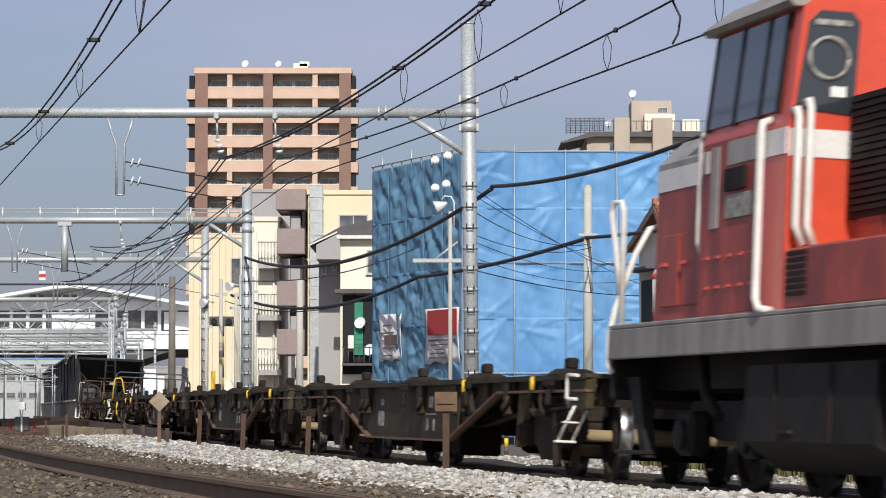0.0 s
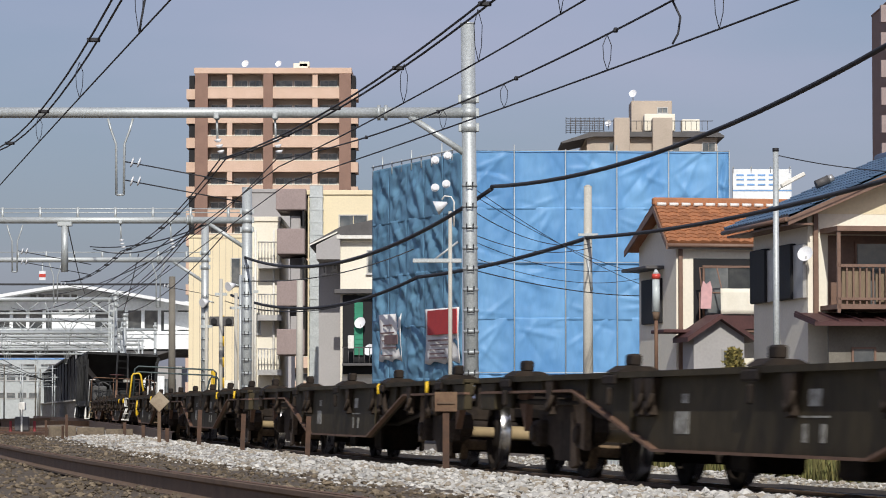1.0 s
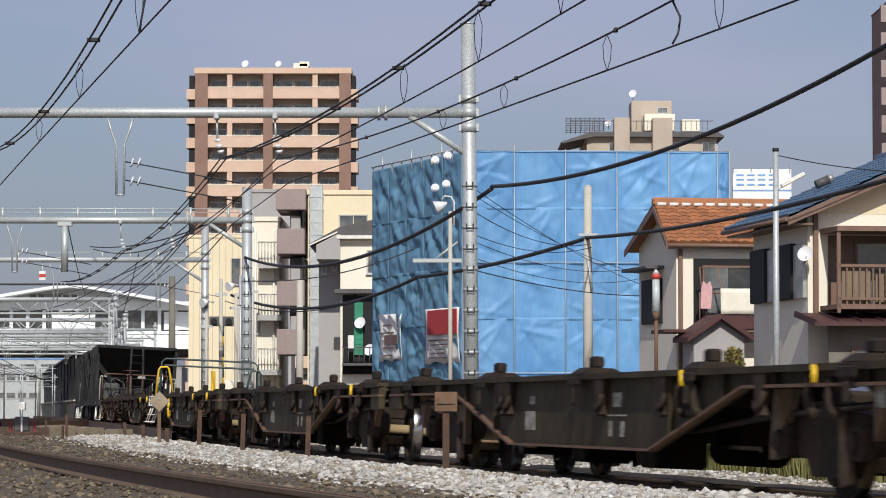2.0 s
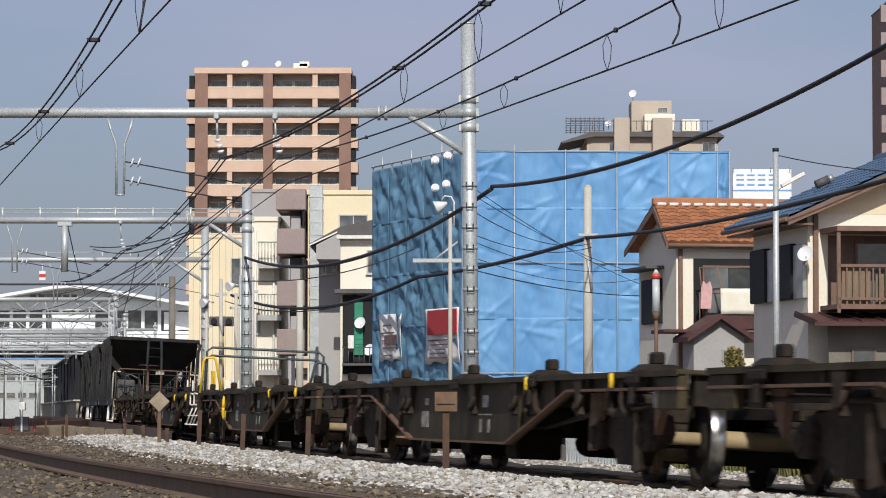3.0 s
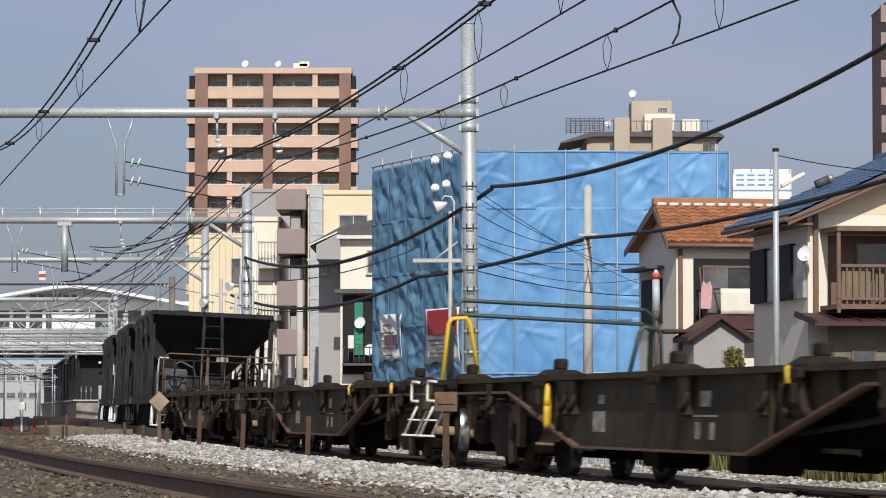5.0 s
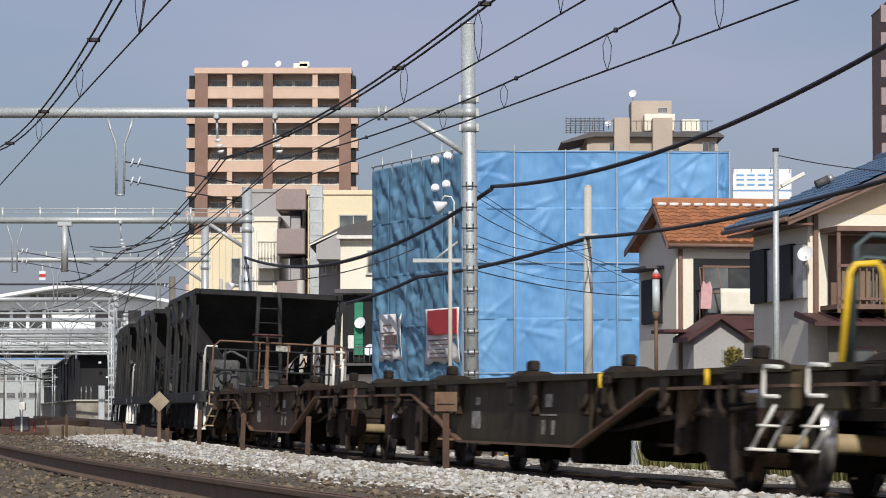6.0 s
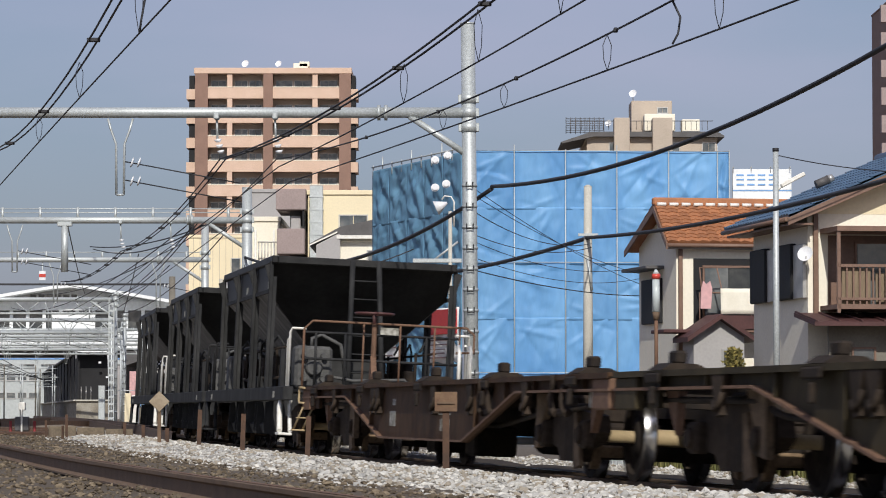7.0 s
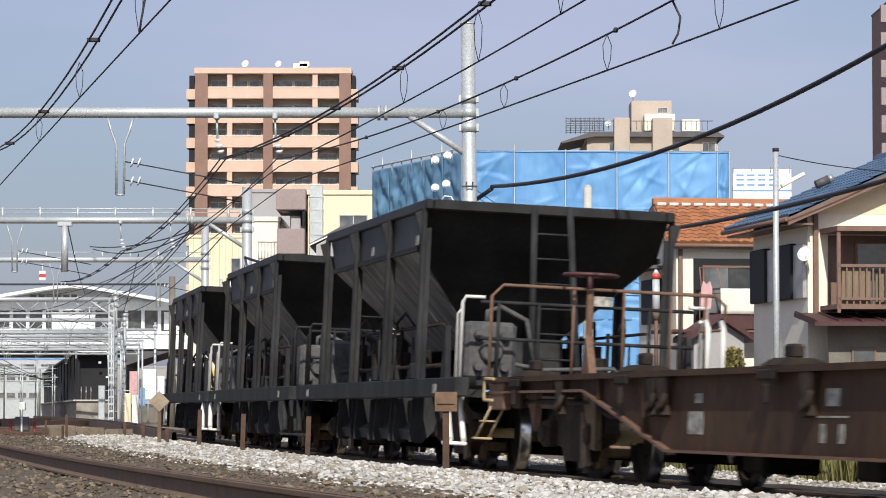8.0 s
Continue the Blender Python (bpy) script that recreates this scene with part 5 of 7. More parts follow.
def station():
    """The wide station hall with its low arched roof, bands of glass and the bridge below."""
    b = thing("station_hall", "white station hall with a low arched roof and glass bands", "building", pose(-46, 300, 0))
    bm = bmesh.new()
    n = 16
    top = [(x, 12.25 - 0.175 * math.sqrt((x - 12.3) ** 2 + 1.6)) for x in (-4 + 29.0 * i / n for i in range(n + 1))]
    prism(bm, top + [(x, z - 0.28) for x, z in reversed(top)], -2.5, 18)
    part("roof", bm, M["station"], b)
    bm = bmesh.new()
    prism(bm, [(x, z - 0.285) for x, z in top] + [(25.0, 9.8), (-4, 9.8)], 0.6, 18)
    part("gable", bm, M["station"], b)
    for i in range(6):
        window(b, 8.3 + 0.75 * i, 8.95 + 0.75 * i, 10.65, 11.25, 0.58, 1, M["alu"], sill=False)
    bm = bmesh.new()
    box(bm, -6, 25.0, 0, 18, 9.75, 10.55)
    part("upper_band", bm, M["station"], b)
    bm = bmesh.new()
    box(bm, -6, 25.0, 0.5, 18, 7.85, 9.75)
    part("window_band", bm, M["glass"], b)
    for i in range(20):
        bm = bmesh.new()
        box(bm, -5.5 + 1.5 * i, -5.2 + 1.5 * i, 0.3, 0.5, 7.85, 9.75)
        part("mullion", bm, M["station"], b)
    for x0, x1 in ((-1.0, 2.5), (10.3, 14.0), (20.6, 25)):
        bm = bmesh.new()
        box(bm, x0, x1, 0.1, 0.5, 8.0, 9.6)
        part("panel", bm, M["station"], b)
    bm = bmesh.new()
    box(bm, -8, 25.5, -1.5, 18, 6.2, 7.5)
    part("bridge_girder", bm, M["station"], b)
    bm = bmesh.new()
    box(bm, -8, 25.5, -0.9, 18, 7.56, 7.85)
    part("girder_cap", bm, M["station"], b)
    bm = bmesh.new()
    box(bm, -8, 25.5, -0.7, 18, 7.5, 7.56)
    part("shadow_gap", bm, M["dark"], b)
    # dark strip standing in for the bridge's shaded underside
    bm = bmesh.new()
    box(bm, -8, 25.5, -0.2, 18, 5.72, 6.2)
    part("deck_beam", bm, M["roof_dark"], b)
    for x in (-7.0, 23.4):
        bm = bmesh.new()
        box(bm, x, x + 0.3, 0.4, 0.9, -0.5, 5.72)
        part("column", bm, M["galv"], b)
    # low buildings seen beneath the bridge
    far = block("white_terrace", "white low building with dark window bands", -66, -51.5, 430, 10, 6.1, M["galv"], [(0.4 + 1.45 * i, 1.6 + 1.45 * i, z, z + 0.75, 1) for i in range(9) for z in (2.2, 4.5)])
    far = block("blue_roofed_hall", "pale hall with a blue grey roof", -78, -50, 520, 12, 8.6, M["galv"], [(1.0 + 3.4 * i, 3.4 + 3.4 * i, 6.7, 7.9, 2) for i in range(8)], roof=M["sign_blue"])
    far = block("brick_annex", "pale annex with brownish windows", -41.5, -32.5, 410, 9, 5.9, M["grey_wall"], [(2.0, 3.2, 2.6, 4.4, 1), (3.6, 5.4, 2.0, 4.6, 2), (5.9, 8.4, 1.9, 4.6, 2), (2.2, 8.0, 0.4, 1.5, 5)])
    # dark platform canopy running away under the bridge
    s = thing("platform_shelter", "dark platform canopy on posts with a pale platform end", "platform", pose(-30.1, 270, 0, 0, 0, 7.9))
    bm = bmesh.new()
    prism(bm, [(0.0, 5.35), (0.0, 5.5), (1.5, 5.72), (3.1, 5.5), (3.1, 5.35), (1.5, 5.5)], 0, 170)
    part("roof", bm, M["roof_dark"], s)
    bm = bmesh.new()
    box(bm, 0.0, 3.1, -0.12, -0.02, 5.4, 5.66, 0.02)
    part("fascia", bm, M["station"], s, "white gutter edge")
    bm = bmesh.new()
    box(bm, 0.1, 3.1, 0.5, 170, -0.5, 1.42)
    part("platform", bm, M["fines"], s)
    bm = bmesh.new()
    box(bm, -0.15, 3.25, 0.3, 170, 1.42, 1.54)
    part("edge_slab", bm, M["concrete"], s)
    # added black box, painting the shade beneath the open canopy
    bm = bmesh.new()
    box(bm, 0.3, 2.9, 1.6, 168, 1.54, 5.3)
    part("wall", bm, M["dark"], s)
    for i in range(14):
        bm = bmesh.new()
        box(bm, 0.22, 0.38, 0.8 + 12 * i, 1.0 + 12 * i, 1.54, 5.42)
        box(bm, 0.22, 2.8, 0.8 + 12 * i, 1.0 + 12 * i, 5.1, 5.3)
        part("post", bm, M["dark"], s)
    bm = bmesh.new()
    pipe(bm, [(0.05, -0.1, 4.9), (0.05, -0.12, 5.7), (0.3, -0.12, 5.9), (2.2, -0.12, 5.95), (2.6, -0.12, 5.8), (2.7, -0.12, 4.6), (2.7, -0.12, 3.4)], 0.07, 8)
    part("drain_pipe", bm, M["porcelain"], s, "white drain pipe along the canopy end")
    for x, z in ((1.9, 4.5), (2.5, 3.3)):
        bm = bmesh.new()
        box(bm, x, x + 0.22, 0.4, 0.5, z, z + 0.16, 0.01)
        part("notice", bm, M["porcelain"], s)
    c = thing("platform_canopy", "dark low canopy beside the platform under the bridge", "canopy", pose(-28.1, 285, 0))
    bm = bmesh.new()
    prism(bm, [(0.2, 5.78), (4.6, 5.78), (1.9, 4.95), (0.3, 4.4)], 0, 14)
    part("roof", bm, M["roof_dark"], c)
    bm = bmesh.new()
    box(bm, 0.3, 0.5, 0.3, 13, -0.5, 4.5)
    part("wall", bm, M["dark"], c)
    for k, (x0, x1, z0, z1, mt) in enumerate(((1.2, 1.9, 1.2, 4.0, "pink_cloth"), (2.4, 3.5, 1.6, 4.2, "station"), (2.2, 2.6, 1.0, 2.6, "sign_blue"), (3.7, 4.3, 0.2, 3.6, "station"), (1.5, 4.4, -0.4, 0.9, "old_concrete"))):
        b = thing("platform_board", "pale notice board on posts beside the platform", "board", pose(-28.1, 283 - 0.4 * k, 0), "boards beside the platform")
        bm = bmesh.new()
        box(bm, x0, x1, 0, 0.1, z0, z1, 0.02)
        panel = part("panel", bm, M[mt], b)
        bm = bmesh.new()
        for x in (x0 + 0.08, x1 - 0.08):
            tube(bm, (x, 0.15, -0.5), (x, 0.15, z1 - 0.05), 0.04, n=6)
        part("frame", bm, M["galv"], b)
    for x in (0.5, 0.9, 1.3):
        bm = bmesh.new()
        tube(bm, (x, 0.6, 1.54), (x, 0.6, 2.6), 0.03, n=6)
        part("rail_post", bm, M["alu"], s)
    for x, y0, z in ((0.7, 6, 1.5), (0.6, 14, 1.2)):
        bm = bmesh.new()
        box(bm, x, x + 0.35, y0, y0 + 0.5, 1.54, 1.54 + z, 0.03)
        part("cabinet", bm, M["white_paint"], s)


def trackside():
    """Stakes, signs, fence and small things near the rails."""
    def stake(x, y, h, w, label="rusty iron stake in the ballast", lean=0):
        w *= 0.62
        p = thing("stake", label, "stake", pose(x, y, 0.0, 0, lean, 0), "stakes beside the track")
        bm = bmesh.new()
        prism(bm, [(-w, -w), (w, -w), (w, -w * 0.6), (-w * 0.5, -w * 0.6), (-w * 0.5, w), (-w, w)], -0.3, h, "z")
        part("bar", bm, M["stake"], p)
        return p
    stake(0.03, 33.5, 0.86, 0.055)
    for x, y, h in ((-1.83, 44.5, 0.63), (-2.95, 48.5, 0.66), (-3.85, 52, 0.72), (-4.8, 57.5, 0.40), (-5.9, 65, 0.42), (-6.75, 70, 0.45)):
        stake(x, y, h, 0.055, lean=2 if y < 55 else 0)
    for x, y, h in ((-7.6, 66, 0.4), (-7.75, 68, 0.62), (-8.1, 71, 0.6), (-8.3, 69, 0.5)):
        p = stake(x, y, h, 0.04, "weathered wooden stake beside the gravel")
    s = thing("track_sign", "rusty tan plate sign fixed to an iron stake", "sign", pose(0.03, 33.4, 0.80))
    bm = bmesh.new()
    box(bm, -0.115, 0.115, 0.04, 0.062, -0.10, 0.10, 0.004)
    part("plate", bm, M["sign_rust"], s)
    bm = bmesh.new()
    box(bm, -0.09, 0.09, 0.02, 0.04, -0.02, 0.0)
    part("bolt", bm, M["rust"], s)
    s = thing("diamond_sign", "worn diamond shaped sign on a thin post", "sign", pose(-4.95, 57.6, 0))
    bm = bmesh.new()
    box(bm, -0.13, 0.13, -0.012, 0.012, -0.13, 0.13, 0.006, pose(0, -0.05, 0.86, 0, 45, 0))
    part("plate", bm, M["sign_tan"], s)
    bm = bmesh.new()
    box(bm, -0.03, 0.03, -0.035, 0.03, -0.2, 0.92)
    part("post", bm, M["rust"], s)
    # timber edge and marker on the far gravel
    s = thing("timber_edging", "weathered timber boards holding back gravel", "edging", pose(-8.55, 72, 0))
    for i in range(3):
        bm = bmesh.new()
        box(bm, -0.05 + 0.62 * i, 0.55 + 0.62 * i, -0.05, 0.05, -0.2, 0.36 - 0.03 * i, 0.01)
        part("board", bm, M["timber"], s)
    s = thing("marker_lamp", "small black and white marker with red posts by the rails", "marker", pose(-10.2, 80, 0))
    bm = bmesh.new()
    box(bm, -0.17, 0.17, -0.1, 0.1, 0.2, 0.55, 0.02)
    part("box", bm, M["roof_dark"], s)
    bm = bmesh.new()
    box(bm, -0.02, 0.02, -0.13, -0.1, 0.1, 0.75)
    box(bm, -0.08, 0.08, -0.12, 0.1, 0.7, 0.9, 0.02)
    part("white_bar", bm, M["white_paint"], s)
    for x in (-0.28, 0.30):
        bm = bmesh.new()
        tube(bm, (x, 0, -0.3), (x, 0, 0.45), 0.035)
        part("red_post", bm, M["faded_red"], s)
    # signal lamp on a rusty post beyond the train
    s = thing("warning_lamp", "rusty post with a pale glass cylinder and red cap", "lamp", pose(3.88, 60, 0))
    bm = bmesh.new()
    tube(bm, (0, 0, 1.15), (0, 0, 2.45), 0.035)
    part("post", bm, M["wagon_edge"], s)
    bm = bmesh.new()
    tube(bm, (0, 0, -0.5), (0, 0, 1.15), 0.038)
    part("post_foot", bm, M["axle"], s, "faded yellow foot of the post")
    bm = bmesh.new()
    tube(bm, (0, 0, 2.5), (0, 0, 3.12), 0.075, 0.065, n=14)
    part("cylinder", bm, M["clear"], s)
    bm = bmesh.new()
    tube(bm, (0, 0, 3.10), (0, 0, 3.19), 0.08, n=14)
    part("band", bm, M["orange_lens"], s)
    bm = bmesh.new()
    tube(bm, (0, 0, 3.19), (0, 0, 3.27), 0.07, 0.02, n=14)
    part("cap", bm, M["clear"], s)
    bm = bmesh.new()
    tube(bm, (0, 0, 2.35), (0, 0, 2.5), 0.05, 0.07, n=10)
    part("holder", bm, M["rust"], s)
    # striped pole and fence beyond the train
    s = thing("striped_post", "yellow and black striped post by the fence", "post", pose(1.15, 60, 0))
    for i in range(8):
        bm = bmesh.new()
        tube(bm, (0, 0, -0.4 + 0.15 * i), (0, 0, -0.25 + 0.15 * i), 0.04)
        part("stripe", bm, M["yellow"] if i % 2 else M["roof_dark"], s)
    rng = random.Random(9)
    for i in range(22):
        p = line(16.0 - 1.0 * i, 3.15 + rng.uniform(-0.1, 0.6), -0.14)
        weeds(p.x, p.y, p.z, 0.5, rng.uniform(0.45, 0.85), 320, 60 + i)
    bush(7.42, 84, -0.4, 0.62, 2.65, 2600, "conifer_bush", "olive green clipped bush before the house", M["leaf"], 3)
    f = thing("slat_fence", "low fence of pale upright slats beyond the track", "fence", pose(0, 0, 0))
    bm = bmesh.new()
    box(bm, -0.018, 0.018, -0.008, 0.008, -0.5, 0.26)
    slat = None
    for i in range(150):
        p = line(21 + 0.11 * i, 6.2)
        m = pose(p.x, p.y, 0.02 * math.sin(i * 1.7), 0, 3 * math.sin(i * 2.3), 0)
        slat = part("slat", bm, M["galv"], f, m=m) if slat is None else again(slat, f, m)
    for z in (-0.1, 0.12):
        bm = bmesh.new()
        pipe(bm, [line(21 + 2.36 * i, 6.23, z) for i in range(8)], 0.02, 5)
        part("rail", bm, M["galv"], f)


def weeds(x, y, z, r, h, n, seed):
    """A clump of upright dry blades."""
    b = thing("dry_weeds", "clump of dry yellowish green weeds beyond the train", "plant", pose(x, y, z), "weeds beyond the track")
    rng = random.Random(seed)
    bm = bmesh.new()
    for i in range(n):
        a, rr = rng.uniform(0, 6.28), r * math.sqrt(rng.random())
        c = Vector((rr * math.cos(a), rr * math.sin(a), -0.05))
        k = h * rng.uniform(0.5, 1.1)
        tip = c + Vector((rng.gauss(0, 0.16) * k, rng.gauss(0, 0.16) * k, k))
        s = Vector((rng.gauss(0, 1), rng.gauss(0, 1), 0)).normalized() * rng.uniform(0.006, 0.014)
        mid = c.lerp(tip, 0.55) + Vector((0, 0, 0.04))
        bm.faces.new([bm.verts.new(q) for q in (c - s, c + s, mid + s, tip, mid - s)])
    part("blade", bm, M["grass"], b)["kind"] = "stuff"


def bush(x, y, z, r, h, n, name, label, mat, seed):
    """A bush of many small leaves round thin stems."""
    b = thing(name, label, "plant", pose(x, y, z))
    rng = random.Random(seed)
    bm = bmesh.new()
    for i in range(6):
        a = rng.uniform(0, 6.28)
        tube(bm, (0.1 * math.cos(a), 0.1 * math.sin(a), -0.1), (0.4 * r * math.cos(a), 0.4 * r * math.sin(a), h * 0.75), 0.02, 0.008, n=5)
    part("stem", bm, M["rust"], b)
    bm = bmesh.new()
    for i in range(n):
        u = rng.random()
        rr = r * math.sqrt(rng.random()) * (1 - 0.75 * u ** 1.5)
        a = rng.uniform(0, 6.28)
        c = Vector((rr * math.cos(a), rr * math.sin(a), h * u))
        d = Vector((rng.gauss(0, 1), rng.gauss(0, 1), rng.gauss(0.6, 1))).normalized()
        s = d.orthogonal().normalized() * rng.uniform(0.02, 0.05)
        l = rng.uniform(0.07, 0.16)
        bm.faces.new([bm.verts.new(p) for p in (c, c + d * l * 0.5 + s, c + d * l, c + d * l * 0.5 - s)])
    o = part("foliage", bm, mat, b)
    o["kind"] = "stuff"


def clutter():
    """Signals, speakers, boxes and small signs among the sidings."""
    s = thing("crossing_signal", "yellow and black striped crossing signal mast with lamps", "signal", pose(-9.0, 134, 0))
    for i in range(12):
        bm = bmesh.new()
        tube(bm, (0, 0, -0.5 + 0.42 * i), (0, 0, -0.08 + 0.42 * i), 0.11, n=10)
        part("mast_stripe", bm, M["yellow"] if i % 2 else M["roof_dark"], s)
    bm = bmesh.new()
    box(bm, -0.5, 0.5, -0.12, -0.04, 4.1, 4.5, 0.03, pose(0, 0, 0, 0, 0, 0))
    part("lamp_board", bm, M["roof_dark"], s)
    for x in (-0.3, 0.3):
        bm = bmesh.new()
        tube(bm, (x, -0.14, 4.3), (x, -0.25, 4.3), 0.13, n=12)
        part("lamp", bm, M["dark"], s)
    bm = bmesh.new()
    box(bm, 0.15, 0.75, -0.3, 0.0, 0.6, 1.9, 0.03)
    part("relay_box", bm, M["white"], s)
    bm = bmesh.new()
    box(bm, -0.42, -0.25, -0.1, 0.1, 0.9, 2.3, 0.03)
    part("warning_board", bm, M["yellow"], s)
    for x, y, z in ((-8.45, 134, 5.8), (-10.0, 140.8, 5.35)):
        l = thing("horn_speaker", "white horn loudspeaker on a pole bracket", "loudspeaker", pose(x, y, z), "horn loudspeakers")
        bm = bmesh.new()
        tube(bm, (0, 0, 0), (-0.28, -0.25, -0.10), 0.05, 0.2, n=16)
        part("horn", bm, M["porcelain"], l)
        bm = bmesh.new()
        tube(bm, (0, 0, 0), (0.2, 0.1, -0.05), 0.03)
        part("bracket", bm, M["galv"], l)
    s = thing("post_for_speaker", "slim steel post carrying a loudspeaker", "pole", pose(-8.25, 134.1, 0))
    bm = bmesh.new()
    tube(bm, (0, 0, -0.5), (0, 0, 6.2), 0.06, n=8)
    part("shaft", bm, M["galv"], s)
    s = thing("beam_sign", "small white sign with a red band under the portal", "sign", pose(-17.15, 141, 6.45))
    bm = bmesh.new()
    box(bm, -0.14, 0.14, -0.03, 0.0, -0.2, 0.2, 0.01)
    p = part("plate", bm, M["porcelain"], s)
    bm = bmesh.new()
    box(bm, -0.141, 0.141, -0.04, -0.03, -0.07, 0.07)
    part("red_band", bm, M["orange_lens"], p)
    bm = bmesh.new()
    tube(bm, (0, 0.02, -0.2), (0, 0.02, 0.62), 0.02)
    part("hanger", bm, M["galv"], s)
    for k, (lat, s0, s1) in enumerate(((-9.4, 44, 150), (-10.5, 44, 150), (-13.6, 50, 160), (-14.7, 50, 160), (-18, 60, 170), (-19.1, 60, 170))):
        bm = bmesh.new()
        prof = [(-0.06, 0), (0.06, 0), (0.034, 0.13), (0.03, 0.16), (-0.03, 0.16), (-0.034, 0.13)]
        rows = [[bm.verts.new(line(s, lat + u + 0.02 * max(0, 90 - s), w - 0.05)) for u, w in prof] for s in np.arange(s0, s1, 3.0)]
        for a, b in zip(rows, rows[1:]):
            for j in range(6):
                bm.faces.new((a[j], a[(j + 1) % 6], b[(j + 1) % 6], b[j]))
        tagged(part("rail", bm, M["rust"]), "rusty rail of a distant siding", "rail", kind="structure")
    m = thing("latticed_mast", "grey steel mast with rungs beside the platform end", "pole", pose(-17.6, 175, 0))
    for x in (-0.13, 0.13):
        bm = bmesh.new()
        box(bm, x - 0.03, x + 0.03, -0.05, 0.05, -0.5, 6.6)
        part("upright", bm, M["galv"], m)
    for k in range(17):
        bm = bmesh.new()
        box(bm, -0.12, 0.12, -0.03, 0.03, 0.2 + 0.38 * k, 0.32 + 0.38 * k)
        part("rung", bm, M["galv"], m)
    for x, y, h, mt in ((-17.0, 178, 1.6, "cream"), (-16.6, 178, 1.5, "white_paint"), (-18.2, 176, 2.0, "galv")):
        c = thing("relay_cabinet", "pale upright relay cabinet beside the platform end", "cabinet", pose(x, y, 0), "relay cabinets")
        bm = bmesh.new()
        box(bm, -0.17, 0.17, -0.15, 0.15, -0.1, h, 0.02)
        part("body", bm, M[mt], c)
        bm = bmesh.new()
        box(bm, -0.22, 0.22, -0.2, 0.2, -0.5, -0.1)
        part("plinth", bm, M["old_concrete"], c)
    r = thing("handrail", "thin white handrail at the end of the platform", "railing", pose(-18.5, 179, 0))
    for x in (0, 0.5, 1.0, 1.5, 2.0, 2.5):
        bm = bmesh.new()
        tube(bm, (x, 0, -0.5), (x, 0, 1.75), 0.02, n=6)
        part("post", bm, M["galv"], r)
    bm = bmesh.new()
    tube(bm, (0, 0, 1.75), (2.5, 0, 1.75), 0.02, n=6)
    part("top_bar", bm, M["galv"], r)
    # masts and wires seen far off beneath the station bridge
    for k, (x, y, h) in enumerate(((-43.9, 330, 5.2), (-42.9, 335, 5.4), (-42.4, 345, 4.6), (-42.0, 340, 5.3), (-41.4, 338, 4.9), (-44.6, 350, 5.5), (-43.0, 352, 5.0), (-41.2, 348, 5.4), (-40.6, 345, 4.4))):
        b = thing("distant_mast", "thin grey mast with cross arms beyond the bridge", "pole", pose(x, y, 0), "masts beyond the bridge")
        bm = bmesh.new()
        tube(bm, (0, 0, -0.5), (0, 0, h), 0.07, n=6)
        part("shaft", bm, M["galv"] if k % 3 else M["old_concrete"], b)
        for z in (h - 0.4, h - 1.3):
            bm = bmesh.new()
            tube(bm, (-1.6 + 0.3 * (k % 4), 0, z), (1.3, 0, z + 0.1), 0.04, n=6)
            part("cross_arm", bm, M["galv"], b)
    for k in range(7):
        cable("throat_wire", (-46.5 + 0.5 * k, 325, 4.2 + 0.25 * k), (-39.5 + 0.2 * k, 350, 4.9 - 0.45 * k), 0.2, 0.03, "dark wire fanning out towards the station", n=8, group="wires of the station throat")
    # rails of the point work where the sidings meet
    for pts in (((-15.17, 113), (-15.0, 124.7), (-13.8, 129), (-8.42, 90.4), (-4.46, 57.4)), ((-21.1, 157), (-20.46, 172), (-14.96, 144.7), (-8.32, 92.7)), ((-28.0, 226), (-19.0, 172), (-10.72, 113), (-5.54, 68.2)), ((-24.0, 200), (-17.6, 160), (-11.6, 112), (-7.6, 80))):
        bm = bmesh.new()
        rows = []
        for (x0, y0), (x1, y1) in zip(pts, pts[1:]):
            for k in range(6):
                u = k / 6
                rows.append([bm.verts.new((x0 + (x1 - x0) * u + a, y0 + (y1 - y0) * u, z)) for a, z in ((-0.06, 0.02), (0.06, 0.02), (0.04, 0.29), (-0.04, 0.29))])
        for a, b in zip(rows, rows[1:]):
            for j in range(4):
                bm.faces.new((a[j], a[(j + 1) % 4], b[(j + 1) % 4], b[j]))
        tagged(part("rail", bm, M["stake"]), "rusty rail of distant point work", "rail", kind="structure")
    for k in range(9):
        b = thing("point_timber", "dark timber of the point work in the ballast", "timber", pose(-13.5 + 0.55 * k, 100 - 3.2 * k, 0, 0, 0, 8), "timbers of the point work")
        bm = bmesh.new()
        box(bm, -1.5, 1.2, -0.13, 0.13, -0.3, 0.19 + 0.015 * (k % 3), 0.02)
        part("beam", bm, M["stake"], b)
    strip("siding_bed", [(-24, -0.46), (-21, -0.06), (-9, -0.04), (-7.2, -0.3)], 40, 170, 2.0, M["old_stone"], "brown ballast of the sidings", "ballast", 0.03, 0.03)


ground()
rails()
clutter()
overhead()
poles()
apartment()
sheeted()
banner(-2.3, -1.45, 117.9, 115.7, 2.45, 4.1, False, "white printed cloth banner tied to the sheet")
banner(-0.63, 0.55, 113.2, 110.0, 2.3, 4.15, True, "red and white printed banner tied to the sheet")
orange_house()
blue_house()
town()
station()
trackside()


# ---------------------------------------------------------------- the train
WHEELSETS = []


